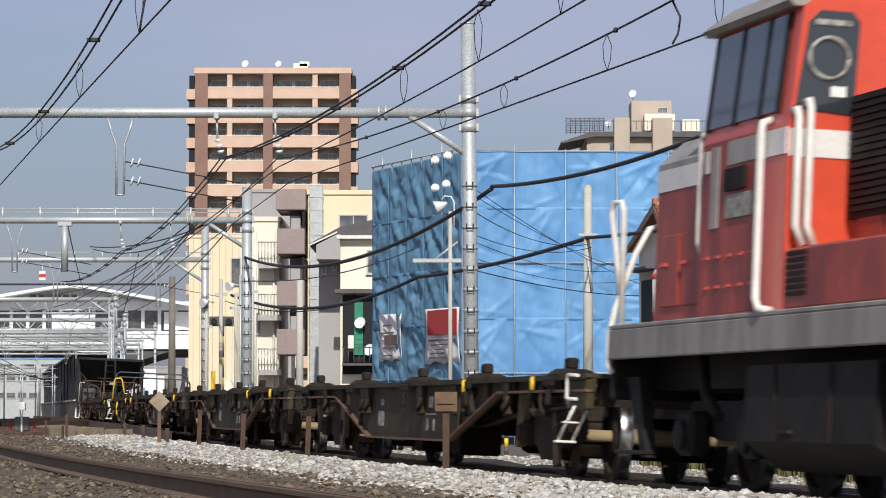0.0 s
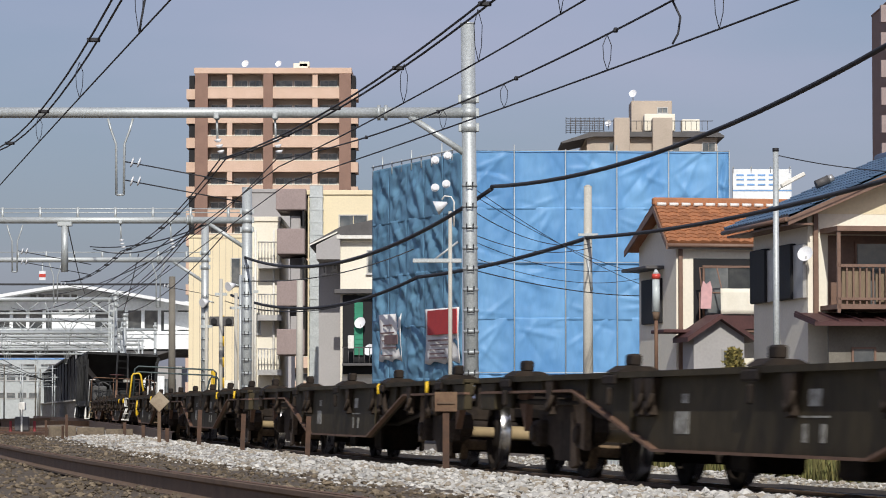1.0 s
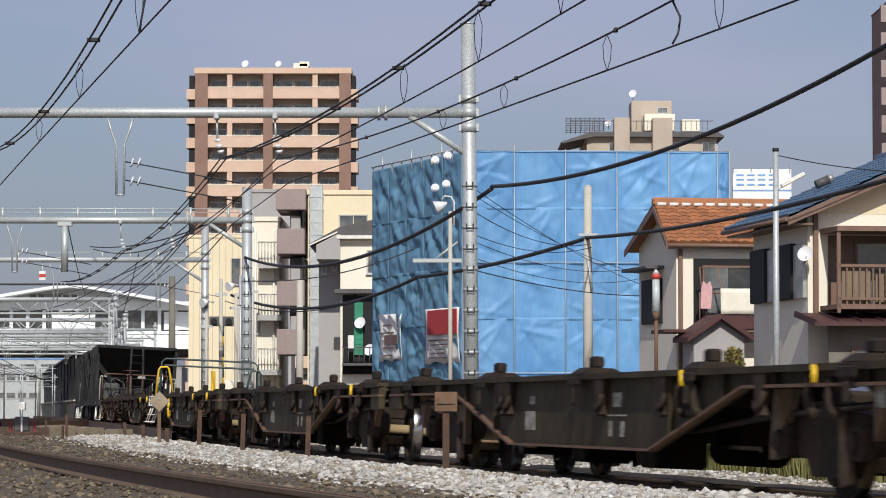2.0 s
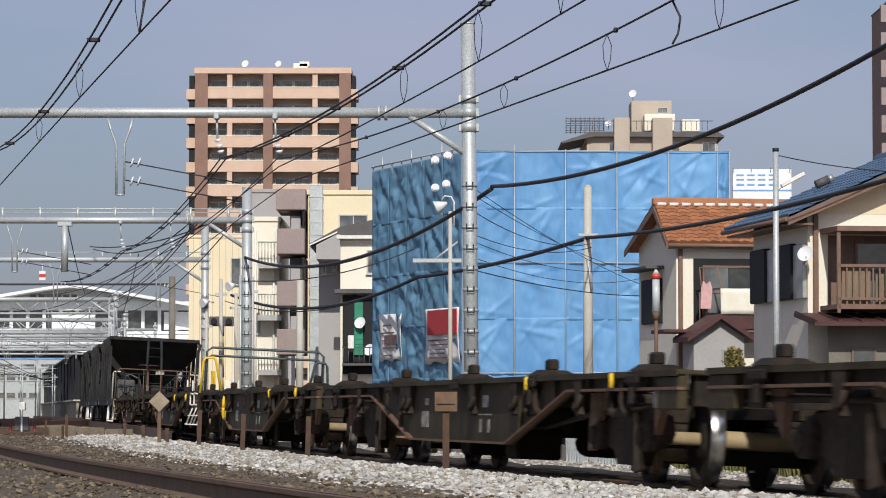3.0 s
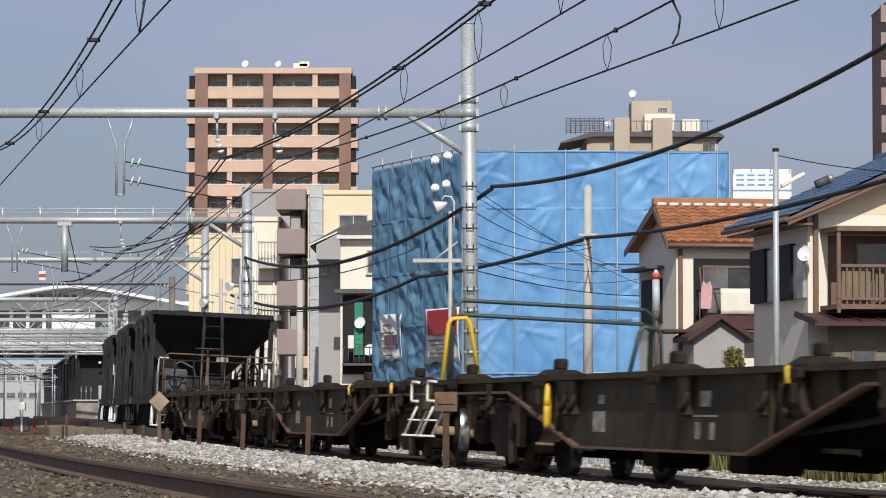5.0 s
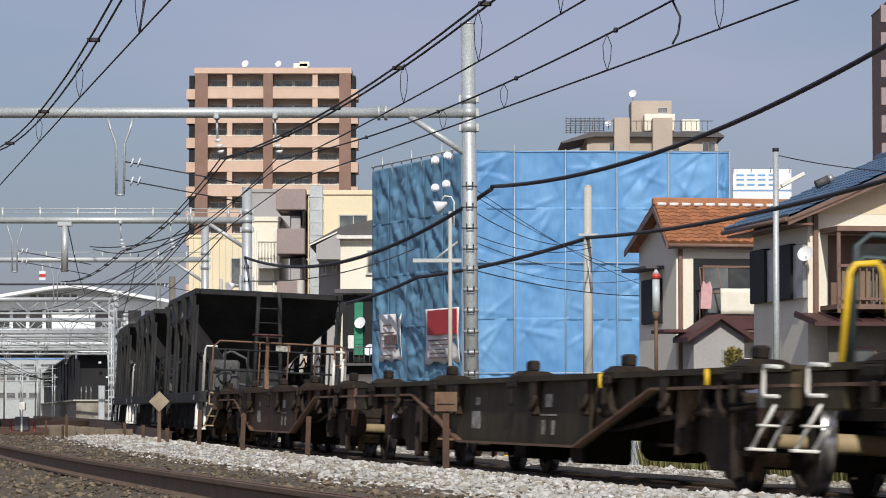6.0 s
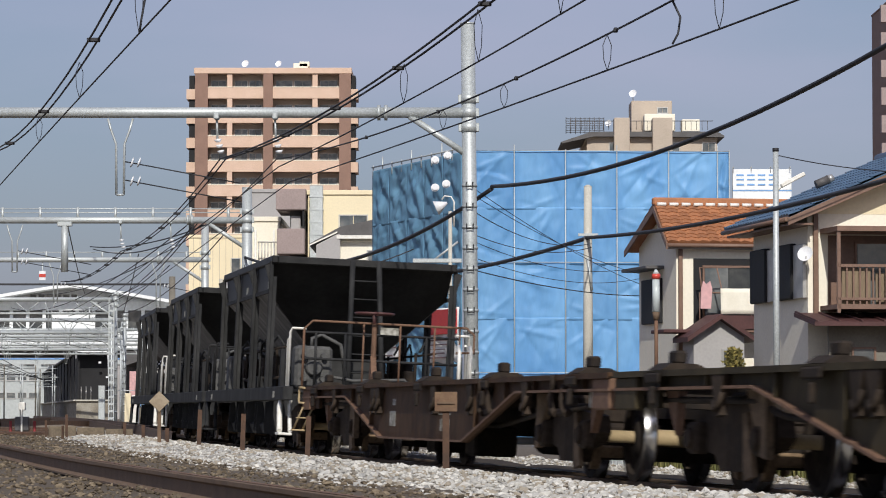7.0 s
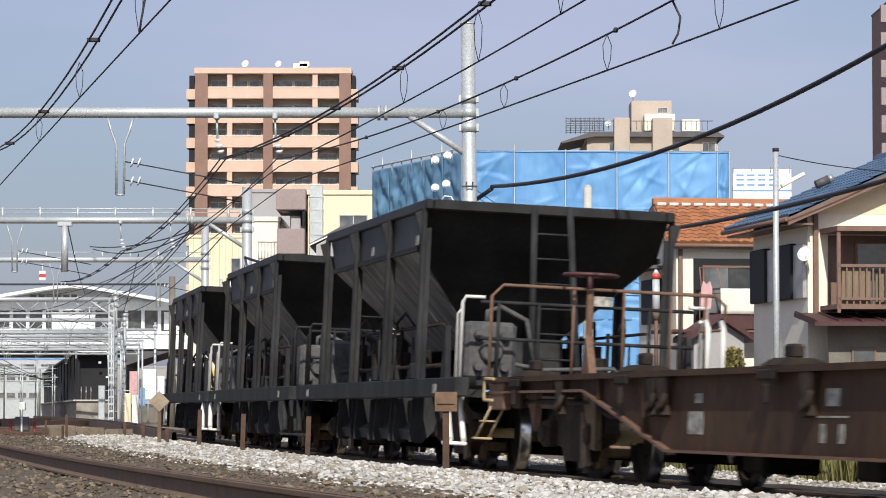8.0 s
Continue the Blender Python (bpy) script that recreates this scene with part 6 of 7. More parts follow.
def wheelset(parent, x, r=0.43, bright=True):
    """Two wheels on an axle, turning about the axle."""
    bm = bmesh.new()
    tube(bm, (0, -0.5, 0), (0, 0.5, 0), 0.085, n=12)
    tube(bm, (0, -0.86, 0), (0, 0.86, 0), 0.06, n=10)
    a = part("wheelset", bm, M["axle"], parent, m=pose(x, 0, r))
    for y in (-0.53, 0.53):
        s = 1 if y > 0 else -1
        bm = bmesh.new()
        prof = [(0.09, 0.02), (0.12, 0.05), (0.24, 0.02), (r - 0.07, 0.0), (r - 0.065, 0.06), (r - 0.01, 0.062)]
        n = 28
        prof = [(0.09, 0.07), (0.16, 0.06), (0.20, 0.02), (r - 0.08, 0.015), (r - 0.07, 0.062), (r - 0.003, 0.062), (r, 0.05), (r + 0.005, -0.03), (r + 0.03, -0.045), (r + 0.03, -0.06), (r - 0.07, -0.066), (r - 0.08, -0.02), (0.2, -0.03), (0.09, -0.07)]
        rings = [[bm.verts.new((q * math.cos(t), y + w * s, q * math.sin(t))) for q, w in prof] for t in (2 * math.pi * i / n for i in range(n))]
        for i in range(n):
            for k in range(len(prof) - 1):
                f = bm.faces.new((rings[i][k], rings[i][k + 1], rings[(i + 1) % n][k + 1], rings[(i + 1) % n][k]))
                f.material_index = 1 if 5 <= k <= 7 else 0
                f.smooth = 5 <= k <= 7
        w = part("wheel", bm, M["under"], a)
        w.data.materials.append(M["tread"])
    WHEELSETS.append((a, x, r))
    return a


def bogie(parent, x, wb=1.9, r=0.43):
    """A cast two-axle truck: side frames, bolster, springs, axle boxes."""
    for s in (-1, 1):
        bm = bmesh.new()
        y0, y1 = s * 0.88, s * 1.02
        top = [(-wb / 2 - 0.28, 0.46), (-wb / 2 - 0.2, 0.62), (-0.62, 0.66), (-0.30, 0.74), (0.30, 0.74), (0.62, 0.66), (wb / 2 + 0.2, 0.62), (wb / 2 + 0.28, 0.46), (wb / 2 + 0.12, 0.36), (0.52, 0.30), (0.38, 0.17), (-0.38, 0.17), (-0.52, 0.30), (-wb / 2 - 0.12, 0.36)]
        prism(bm, top, min(y0, y1), max(y0, y1))
        f = part("bogie_frame", bm, M["bogie"], parent, m=pose(x, 0, 0))
        for k in (-0.16, 0.16):
            bm = bmesh.new()
            tube(bm, (k, s * 0.95, 0.20), (k, s * 0.95, 0.56), 0.075, n=10)
            part("spring", bm, M["under"], f)
        # tan plate painting the sunlit face of the side frame
        bm = bmesh.new()
        prism(bm, [(0.34, 0.64), (0.44, 0.66), (0.66, 0.14), (0.40, 0.10)], *sorted((s * 1.021, s * 1.06)))
        part("guide_plate", bm, M["tan_gear"], f, "tan dusty guide plate with sunlight in its colour")
        for a in (-wb / 2, wb / 2):
            bm = bmesh.new()
            box(bm, a - 0.14, a + 0.14, s * 0.98 if s > 0 else s * 1.12, s * 1.12 if s > 0 else s * 0.98, 0.30, 0.57, 0.03)
            tube(bm, (a, s * 1.10, 0.43), (a, s * 1.16, 0.43), 0.10, 0.08, n=12)
            part("axle_box", bm, M["bogie"], f)
        for a in (-1, 1):
            bm = bmesh.new()
            prism(bm, [(a * 0.50, 0.58), (a * 0.62, 0.60), (a * 0.42, 0.12), (a * 0.30, 0.10)][::a], min(s * 0.80, s * 0.88), max(s * 0.80, s * 0.88))
            box(bm, min(a * 0.38, a * 0.50), max(a * 0.38, a * 0.50), s * 0.70 - 0.12, s * 0.70 + 0.12, 0.22, 0.34, 0.02)
            part("brake_block", bm, M["tan_gear"], f)
    bm = bmesh.new()
    box(bm, -0.22, 0.22, -1.0, 1.0, 0.55, 0.82, 0.03)
    tube(bm, (0, 0, 0.8), (0, 0, 0.95), 0.22, n=14)
    part("bolster", bm, M["under"], parent, m=pose(x, 0, 0))
    bm = bmesh.new()
    box(bm, -0.34, 0.34, -0.84, 0.84, 0.20, 0.56, 0.04)
    part("transom", bm, M["under"], parent, m=pose(x, 0, 0))
    for a in (-1, 1):
        bm = bmesh.new()
        prism(bm, [(-0.86, 0.38), (0.86, 0.38), (0.80, 0.26), (0.3, 0.20), (-0.3, 0.20), (-0.80, 0.26)], a * (wb / 2 - 0.5) - 0.05, a * (wb / 2 - 0.5) + 0.05, "x")
        tube(bm, (a * (wb / 2 - 0.5), -0.3, 0.3), (0, -0.3, 0.34), 0.03, n=6)
        part("brake_beam", bm, M["under"], parent, m=pose(x, 0, 0))
    for a in (-wb / 2, wb / 2):
        wheelset(parent, x + a, r)


def coupler(parent, x, s):
    bm = bmesh.new()
    box(bm, min(x, x + s * 0.45), max(x, x + s * 0.45), -0.09, 0.09, 0.78, 0.98, 0.03)
    box(bm, min(x + s * 0.3, x + s * 0.52), max(x + s * 0.3, x + s * 0.52), -0.17, 0.17, 0.74, 1.0, 0.05)
    part("coupler", bm, M["under"], parent)
    bm = bmesh.new()
    pipe(bm, [(x, 0.35, 0.72), (x + s * 0.15, 0.35, 0.5), (x + s * 0.35, 0.33, 0.42), (x + s * 0.5, 0.3, 0.5)], 0.025)
    part("brake_hose", bm, M["loco_black"], parent)


def flat_wagon(paint, label, m):
    """A bogie flat wagon with fish-bellied side girders and blocks along the deck."""
    w = thing("flat_wagon", label, "wagon", m, "flat wagons of the train")
    HL = 9.75
    bm = bmesh.new()
    for y0, y1 in ((-1.30, -0.98), (0.98, 1.30)):
        box(bm, -HL, HL, y0, y1, 0.955, 1.0, 0.01)
    for x in (-9.55, -8.4, -4.2, 0.1, 4.1, 8.3, 9.55):
        box(bm, x - 0.2, x + 0.2, -0.98, 0.98, 0.957, 0.998)
    # added floor plates that keep sunlight off the gear below
    for y0, y1 in ((-0.98, -0.25), (0.25, 0.98)):
        box(bm, -5.6, 5.6, y0, y1, 0.96, 0.99)
    part("deck", bm, paint, w)
    for s in (-1, 1):
        y = lambda a, b: (min(s * a, s * b), max(s * a, s * b))
        web = [(-HL, 0.96), (-HL, 0.83), (-5.75, 0.83), (-2.8, 0.30), (2.8, 0.30), (5.6, 0.83), (HL, 0.83), (HL, 0.96)]
        bm = bmesh.new()
        prism(bm, web, *y(1.20, 1.235))
        g = part("side_girder", bm, paint, w)
        # lower and upper flanges
        bm = bmesh.new()
        low = web[1:7]
        for (xa, za), (xb, zb) in zip(low, low[1:]):
            d = Vector((xb - xa, 0, zb - za))
            n = Vector((-d.z, 0, d.x)).normalized() * 0.025
            prism(bm, [(xa, za), (xb, zb), (xb + n.x, zb + n.z), (xa + n.x, za + n.z)], *y(1.236, 1.30))
            part("lower_flange", bm, M["wagon_edge"], g)
            bm = bmesh.new()
        bm.free()
        bm = bmesh.new()
        prism(bm, [(-HL, 0.998), (HL, 0.998), (HL, 0.945), (-HL, 0.945)], *y(1.301, 1.315))
        part("deck_edge", bm, paint, g)
        # stiffeners on the web
        stiff = None
        for x in (-8.3, -7.0, -5.2, -3.6, 3.4, 5.0, 6.4, 7.2, 8.6):
            d = 0.83 if abs(x) > 5.7 else (0.30 if abs(x) < 2.8 else 0.30 + (abs(x) - 2.8) * 0.18)
            bm = bmesh.new()
            prism(bm, [(x - 0.02, 0.955), (x + 0.02, 0.955), (x + 0.02, d + 0.03), (x - 0.02, d + 0.03)], *y(1.236, 1.285))
            part("stiffener", bm, paint, g)
        # deck blocks
        for x in (-8.4, -4.2, 0.1, 4.1, 8.3):
            bm = bmesh.new()
            prism(bm, [(s * 1.315, 1.002), (s * 1.22, 1.065), (s * 1.0, 1.065), (s * 0.84, 1.002)], x - 0.22, x + 0.22, "x")
            box(bm, x - 0.12, x + 0.12, *y(1.06, 1.16), 1.06, 1.175, 0.02)
            b = part("deck_block", bm, M["under"], w)
            bm = bmesh.new()
            box(bm, x - 0.20, x + 0.22, *y(1.316, 1.35), 0.88, 0.98, 0.02)
            box(bm, x + 0.02, x + 0.10, *y(1.32, 1.37), 0.70, 0.86, 0.015)
            part("lock", bm, M["under"], b)
        # levers with yellow handles
        for x in (4.0, 7.6):
            bm = bmesh.new()
            pipe(bm, [(x - 0.08, s * 1.325, 0.975), (x - 0.01, s * 1.345, 0.97), (x + 0.02, s * 1.35, 0.94), (x + 0.03, s * 1.35, 0.855)], 0.022)
            h = part("lever", bm, M["bogie"] if paint is M["wagon_brown"] else M["yellow"], w, "" if paint is M["wagon_brown"] else "yellow lever handle")
            bm = bmesh.new()
            for k in (-0.32, 0.18):
                pipe(bm, [(x + k, s * 1.26, 0.90), (x + k + 0.02, s * 1.29, 0.76), (x + k + 0.10, s * 1.29, 0.66), (x + k + 0.18, s * 1.27, 0.62)], 0.035)
            box(bm, x - 0.30, x + 0.24, *y(1.2, 1.27), 0.60, 0.68, 0.02)
            part("catch", bm, M["bogie"], h)
        # hooks, brackets and pipes hung along the girder
        for x in (-6.6, -3.3, -2.95, 1.0, 3.2, 6.1):
            bm = bmesh.new()
            prism(bm, [(x - 0.16, 0.94), (x + 0.16, 0.94), (x + 0.05, 0.70), (x + 0.10, 0.62), (x - 0.04, 0.60), (x - 0.06, 0.72)], *y(1.24, 1.31))
            pipe(bm, [(x - 0.1, s * 1.30, 0.72), (x + 0.02, s * 1.33, 0.66), (x + 0.14, s * 1.33, 0.70), (x + 0.16, s * 1.31, 0.80)], 0.022, 6)
            part("hook_bracket", bm, M["bogie"], w)
        bm = bmesh.new()
        pipe(bm, [(-9.4, s * 1.1, 0.76), (-6.2, s * 1.1, 0.74), (-5.6, s * 1.05, 0.62), (-3.0, s * 0.9, 0.5), (3.0, s * 0.9, 0.5), (5.6, s * 1.05, 0.62), (9.4, s * 1.1, 0.74)], 0.03, 6)
        part("brake_pipe", bm, M["under"], w)
        for e in (-1, 1):
            bm = bmesh.new()
            prism(bm, [(e * 5.9, 0.83), (e * 6.4, 0.83), (e * 6.0, 0.30), (e * 5.85, 0.28)][::e], *y(1.05, 1.12))
            part("guard_bracket", bm, M["tan_gear"], w)
            bm = bmesh.new()
            prism(bm, [(e * 8.3, 0.83), (e * 8.7, 0.83), (e * 8.35, 0.45)][::e], *y(1.05, 1.12))
            part("end_gusset", bm, M["wagon_edge"], w)
        # stencilled panels
        for x0, x1, z0, z1 in ((-2.3, -1.88, 0.46, 0.65), (-2.12, -1.92, 0.72, 0.80), (1.18, 1.30, 0.42, 0.56), (1.60, 1.72, 0.42, 0.56), (1.1, 1.8, 0.605, 0.62), (1.3, 1.6, 0.69, 0.82)):
            bm = bmesh.new()
            prism(bm, [(x0, z0), (x1, z0), (x1, z1), (x0, z1)], *y(1.2352, 1.239))
            part("stencil_bar", bm, M["stencil"], g)
        # end plates beside the couplings
        for e in (-1, 1):
            bm = bmesh.new()
            box(bm, min(e * 9.05, e * 9.74), max(e * 9.05, e * 9.74), *y(1.20, 1.29), 0.66, 0.95, 0.015)
            part("end_plate", bm, M["wagon_edge"] if paint is M["wagon_brown"] else paint, w)
            bm = bmesh.new()
            box(bm, min(e * 8.6, e * 8.95), max(e * 8.6, e * 8.95), *y(1.16, 1.21), 0.68, 0.93, 0.01)
            part("label_plate", bm, M["stencil"] if e > 0 else paint, w)
    bm = bmesh.new()
    box(bm, -HL, HL, -0.22, 0.22, 0.62, 0.955)
    prism(bm, [(-6, 0.62), (-3, 0.40), (3, 0.40), (6, 0.62)], -0.2, 0.2)
    for x in (-9.6, -4.5, -1.5, 1.5, 4.5, 9.6):
        box(bm, x - 0.08, x + 0.08, -1.13, 1.13, 0.70, 0.955)
    part("centre_sill", bm, M["under"], w)
    bm = bmesh.new()
    tube(bm, (-1.2, 0.55, 0.35), (0.6, 0.55, 0.35), 0.16, n=14)
    box(bm, 1.0, 1.6, -0.9, -0.4, 0.15, 0.5, 0.03)
    box(bm, -2.3, -1.7, -0.75, -0.25, 0.16, 0.5, 0.03)
    part("air_tank", bm, M["under"], w)
    for e in (-1, 1):
        bogie(w, e * 7.0, 1.8)
        coupler(w, e * HL, e)
    return w


def end_steps(w, e, mat):
    """White foot steps and grab iron at one end of the near side."""
    bm = bmesh.new()
    x = e * 9.45
    for k in (-1.32, -1.18):
        pipe(bm, [(x, k, 0.70), (x - 0.25, k - 0.10, 0.36)], 0.015)
    box(bm, x - 0.30, x - 0.20, -1.45, -1.25, 0.345, 0.37, 0.006)
    box(bm, x - 0.20, x - 0.10, -1.40, -1.22, 0.53, 0.55, 0.006)
    part("foot_step", bm, mat, w, "white painted foot step")
    bm = bmesh.new()
    pipe(bm, [(x + 0.12, -1.33, 0.98), (x - 0.18, -1.36, 0.99), (x - 0.20, -1.36, 0.95), (x - 0.20, -1.36, 0.80), (x - 0.17, -1.36, 0.76), (x + 0.08, -1.33, 0.76)], 0.016)
    part("grab_iron", bm, mat, w, "white grab iron")


def end_railing(w, e, near, far, high=0.78):
    """Railings across a wagon end with an arch on each side."""
    x = e * 9.45
    for y, mat, nm in ((-1.12, near, "near"), (1.12, far, "far")):
        bm = bmesh.new()
        s = 1 if y > 0 else -1
        pipe(bm, [(x + 0.3, s * 1.29, 1.0), (x + 0.3, s * 1.25, 1.0 + high - 0.14), (x + 0.3, s * 1.21, 1.0 + high - 0.08), (x + 0.3, s * 1.05, 1.0 + high - 0.06), (x + 0.3, s * 1.00, 1.0 + high - 0.12), (x + 0.3, s * 0.86, 1.0)], 0.026)
        part("side_arch", bm, mat, w)
    bm = bmesh.new()
    for dx, z in ((0.22, high + 0.14), (0.10, high - 0.02)):
        pipe(bm, [(x + dx, -1.18, 1.0), (x + dx, -1.18, 0.92 + z), (x + dx, -1.08, 1.0 + z), (x + dx, 1.08, 1.0 + z), (x + dx, 1.18, 0.92 + z), (x + dx, 1.18, 1.0)], 0.024)
    part("end_rail", bm, far, w)


def brake_railing(w, e):
    """Brown railing with posts and a hand-brake wheel on a column across a wagon end."""
    x = e * 9.55
    bm = bmesh.new()
    pipe(bm, [(x, -1.34, 1.0), (x, -1.34, 1.86), (x, -1.22, 1.98), (x, 1.10, 1.98), (x, 1.22, 1.88), (x, 1.22, 1.62), (x, 0.95, 1.6)], 0.019)
    for y in (-0.45, 0.1, 0.62, 1.0):
        pipe(bm, [(x, y, 1.0), (x, y, 1.98)], 0.015)
    part("end_rail", bm, M["wagon_edge"], w)
    bm = bmesh.new()
    box(bm, x + 0.16, x + 0.24, -0.36, -0.29, 1.0, 1.98, 0.02)
    prism(bm, [(x + 0.1, 1.0), (x + 0.5, 1.0), (x + 0.22, 1.5)], -0.37, -0.29)
    col = part("brake_column", bm, M["wagon_edge"], w)
    bm = bmesh.new()
    r = 0.28
    pipe(bm, [(x + 0.2 + r * math.cos(t), -0.33 + r * math.sin(t), 2.12) for t in (2 * math.pi * i / 18 for i in range(19))], 0.02)
    for i in range(3):
        a = math.pi * i / 3
        tube(bm, (x + 0.2 + r * math.cos(a), -0.33 + r * math.sin(a), 2.12), (x + 0.2 - r * math.cos(a), -0.33 - r * math.sin(a), 2.12), 0.014)
    tube(bm, (x + 0.2, -0.33, 1.95), (x + 0.2, -0.33, 2.14), 0.03)
    part("brake_wheel", bm, M["roof_red"], col, "dull red hand-brake wheel")
    for y in (0.95, 1.12):
        bm = bmesh.new()
        pipe(bm, [(x + 0.3, y, 1.0), (x + 0.3, y, 1.62), (x + 0.2, y, 1.70)], 0.028)
        part("grab_rail", bm, M["white_paint"], w, "white grab rail")


def hopper(label, m, white=1):
    """A black ballast hopper: ribbed bin with sloped ends on posts, sill, chutes, end platforms and ladder."""
    w = thing("hopper_wagon", label, "wagon", m, "ballast hoppers of the train")
    HL, B = 6.45, 3.9
    K, D = M["black"], M["dusty"]
    # bin
    bm = bmesh.new()
    zt, zb, zc = 3.07, 1.45, 2.3
    yt = 1.44

    def ring(x, yy, z):
        return [bm.verts.new((x * a, yy * b, z)) for a, b in ((1, -1), (1, 1), (-1, 1), (-1, -1))]
    r = [ring(B, yt, zt), ring(B, yt, zc + 0.25), ring(B - 1.9, 0.42, zb), ring(B - 1.9, 0.40, zb + 0.1), ring(B - 0.05, yt - 0.05, zc + 0.3), ring(B - 0.05, yt - 0.05, zt)]
    # end walls slope in from the rim
    for i, v in enumerate(r[1]):
        v.co.x *= 0.844
        v.co.y *= 1.0
    for i, v in enumerate(r[4]):
        v.co.x *= 0.844
    for a, b in zip(r, r[1:]):
        for i in range(4):
            bm.faces.new((a[i], a[(i + 1) % 4], b[(i + 1) % 4], b[i]))
    for i in range(4):
        bm.faces.new((r[0][i], r[0][(i + 1) % 4], r[5][(i + 1) % 4], r[5][i]))
    bm.faces.new(r[3])
    bin_ = part("bin", bm, K, w)
    bm = bmesh.new()
    for y in (-yt, yt):
        box(bm, -B - 0.05, B + 0.05, y - 0.05, y + 0.05, zt - 0.09, zt + 0.03, 0.015)
    for x in (-B, B):
        box(bm, x - 0.05, x + 0.05, -yt + 0.05, yt - 0.05, zt - 0.09, zt + 0.03, 0.015)
    part("rim", bm, K, bin_)
    # posts with gussets at the top
    for s in (-1, 1):
        y = lambda a, b: (min(s * a, s * b), max(s * a, s * b))
        for x in (-B + 0.06, -1.20, 1.40, B - 0.06):
            bm = bmesh.new()
            box(bm, x - 0.05, x + 0.05, *y(1.45, 1.51), 1.0, zt - 0.05, 0.01)
            box(bm, x - 0.012, x + 0.012, *y(1.39, 1.45), 1.0, zt - 0.3)
            p = part("post", bm, D, w)
            bm = bmesh.new()
            prism(bm, [(s * 1.51, zt - 0.10), (s * 1.59, zt - 0.13), (s * 1.51, zt - 0.40)][::s], x - 0.015, x + 0.015, "x")
            part("gusset", bm, D, p)
        bm = bmesh.new()
        box(bm, -B + 0.5, B - 0.5, *y(1.442, 1.47), 2.52, 2.58)
        part("waist_rail", bm, D, bin_)
        # sill
        bm = bmesh.new()
        box(bm, -HL + 0.1, HL - 0.1, *y(1.34, 1.50), 0.80, 1.01, 0.012)
        sill = part("sill", bm, D, w)
        for x in (-5.2, 5.0):
            bm = bmesh.new()
            prism(bm, [(x, 0.84), (x + 0.22, 0.84), (x + 0.22, 0.94), (x, 0.94)], *y(1.501, 1.506))
            part("stencil_bar", bm, M["stencil"], sill)
        # discharge chutes below the sill
        # grey worn plates of the sloped sides, paled to paint ballast bounce light
        bm = bmesh.new()
        q = [(3.22, 1.435, 2.53), (-3.22, 1.435, 2.53), (-2.05, 0.44, 1.47), (2.05, 0.44, 1.47)]
        lo = [bm.verts.new((x, s * (yy + 0.004), z - 0.006)) for x, yy, z in q]
        hi = [bm.verts.new((x, s * (yy - 0.006), z)) for x, yy, z in q]
        bm.faces.new(lo)
        bm.faces.new(hi[::-1])
        for i in range(4):
            bm.faces.new((lo[i], hi[i], hi[(i + 1) % 4], lo[(i + 1) % 4]))
        part("side_slope", bm, M["slope"], bin_, "grey scoured sloping side plate, lightened for bounced light")
        for x in (-2.7, -1.2, 0.4, 1.9):
            bm = bmesh.new()
            prism(bm, [(s * 0.55, 0.95), (s * 1.34, 0.42), (s * 1.30, 0.30), (s * 0.45, 0.75)], x - 0.1, x + 1.05, "x")
            c = part("chute", bm, D, w)
            for k in (x - 0.12, x + 1.05):
                bm = bmesh.new()
                prism(bm, [(s * 0.55, 1.0), (s * 1.38, 0.78), (s * 1.40, 0.28), (s * 1.25, 0.26)], k, k + 0.03, "x")
                part("cheek", bm, D, c)
        # gear seen between the posts
        for x in (-2.9, -1.4, 0.2, 1.7):
            bm = bmesh.new()
            tube(bm, (x, s * 1.1, 1.05), (x, s * 1.1, 1.55), 0.09, n=10)
            tube(bm, (x + 0.5, s * 1.15, 1.0), (x + 0.5, s * 1.15, 1.7), 0.025, n=6)
            box(bm, x + 0.1, x + 0.35, *y(1.0, 1.2), 1.2, 1.4, 0.02)
            part("air_cylinder", bm, M["under"], w)
        for x in (-2.2, -0.3, 0.9, 2.5):
            bm = bmesh.new()
            pipe(bm, [(x, s * 1.25, 1.0), (x, s * 1.28, 1.5), (x + 0.08, s * 1.26, 1.75), (x + 0.3, s * 1.2, 1.86), (x + 0.42, s * 1.1, 1.7)], 0.02, 6)
            pipe(bm, [(x + 0.2, s * 1.3, 1.02), (x + 0.2, s * 1.3, 1.55)], 0.016, 6)
            box(bm, x - 0.12, x + 0.05, *y(1.18, 1.34), 1.02, 1.22, 0.02)
            part("valve_pipe", bm, D, w)
        bm = bmesh.new()
        prism(bm, [(5.0, 1.01), (5.3, 1.01), (5.2, 1.6), (5.12, 1.6)], *y(1.36, 1.42))
        part("lever_post", bm, D, w)
        bm = bmesh.new()
        tube(bm, (-B, s * 1.2, 1.18), (B, s * 1.2, 1.18), 0.03, n=6)
        tube(bm, (-B, s * 1.2, 1.66), (B, s * 1.2, 1.66), 0.02, n=6)
        part("gear_shaft", bm, M["under"], w)
        for x, z in ((3.1, 2.6), (-0.2, 2.62), (1.2, 1.62)):
            bm = bmesh.new()
            prism(bm, [(x, z), (x + 0.2, z), (x + 0.2, z + 0.11), (x, z + 0.11)], *y(1.441, 1.448))
            part("stencil_bar", bm, M["stencil"], bin_)
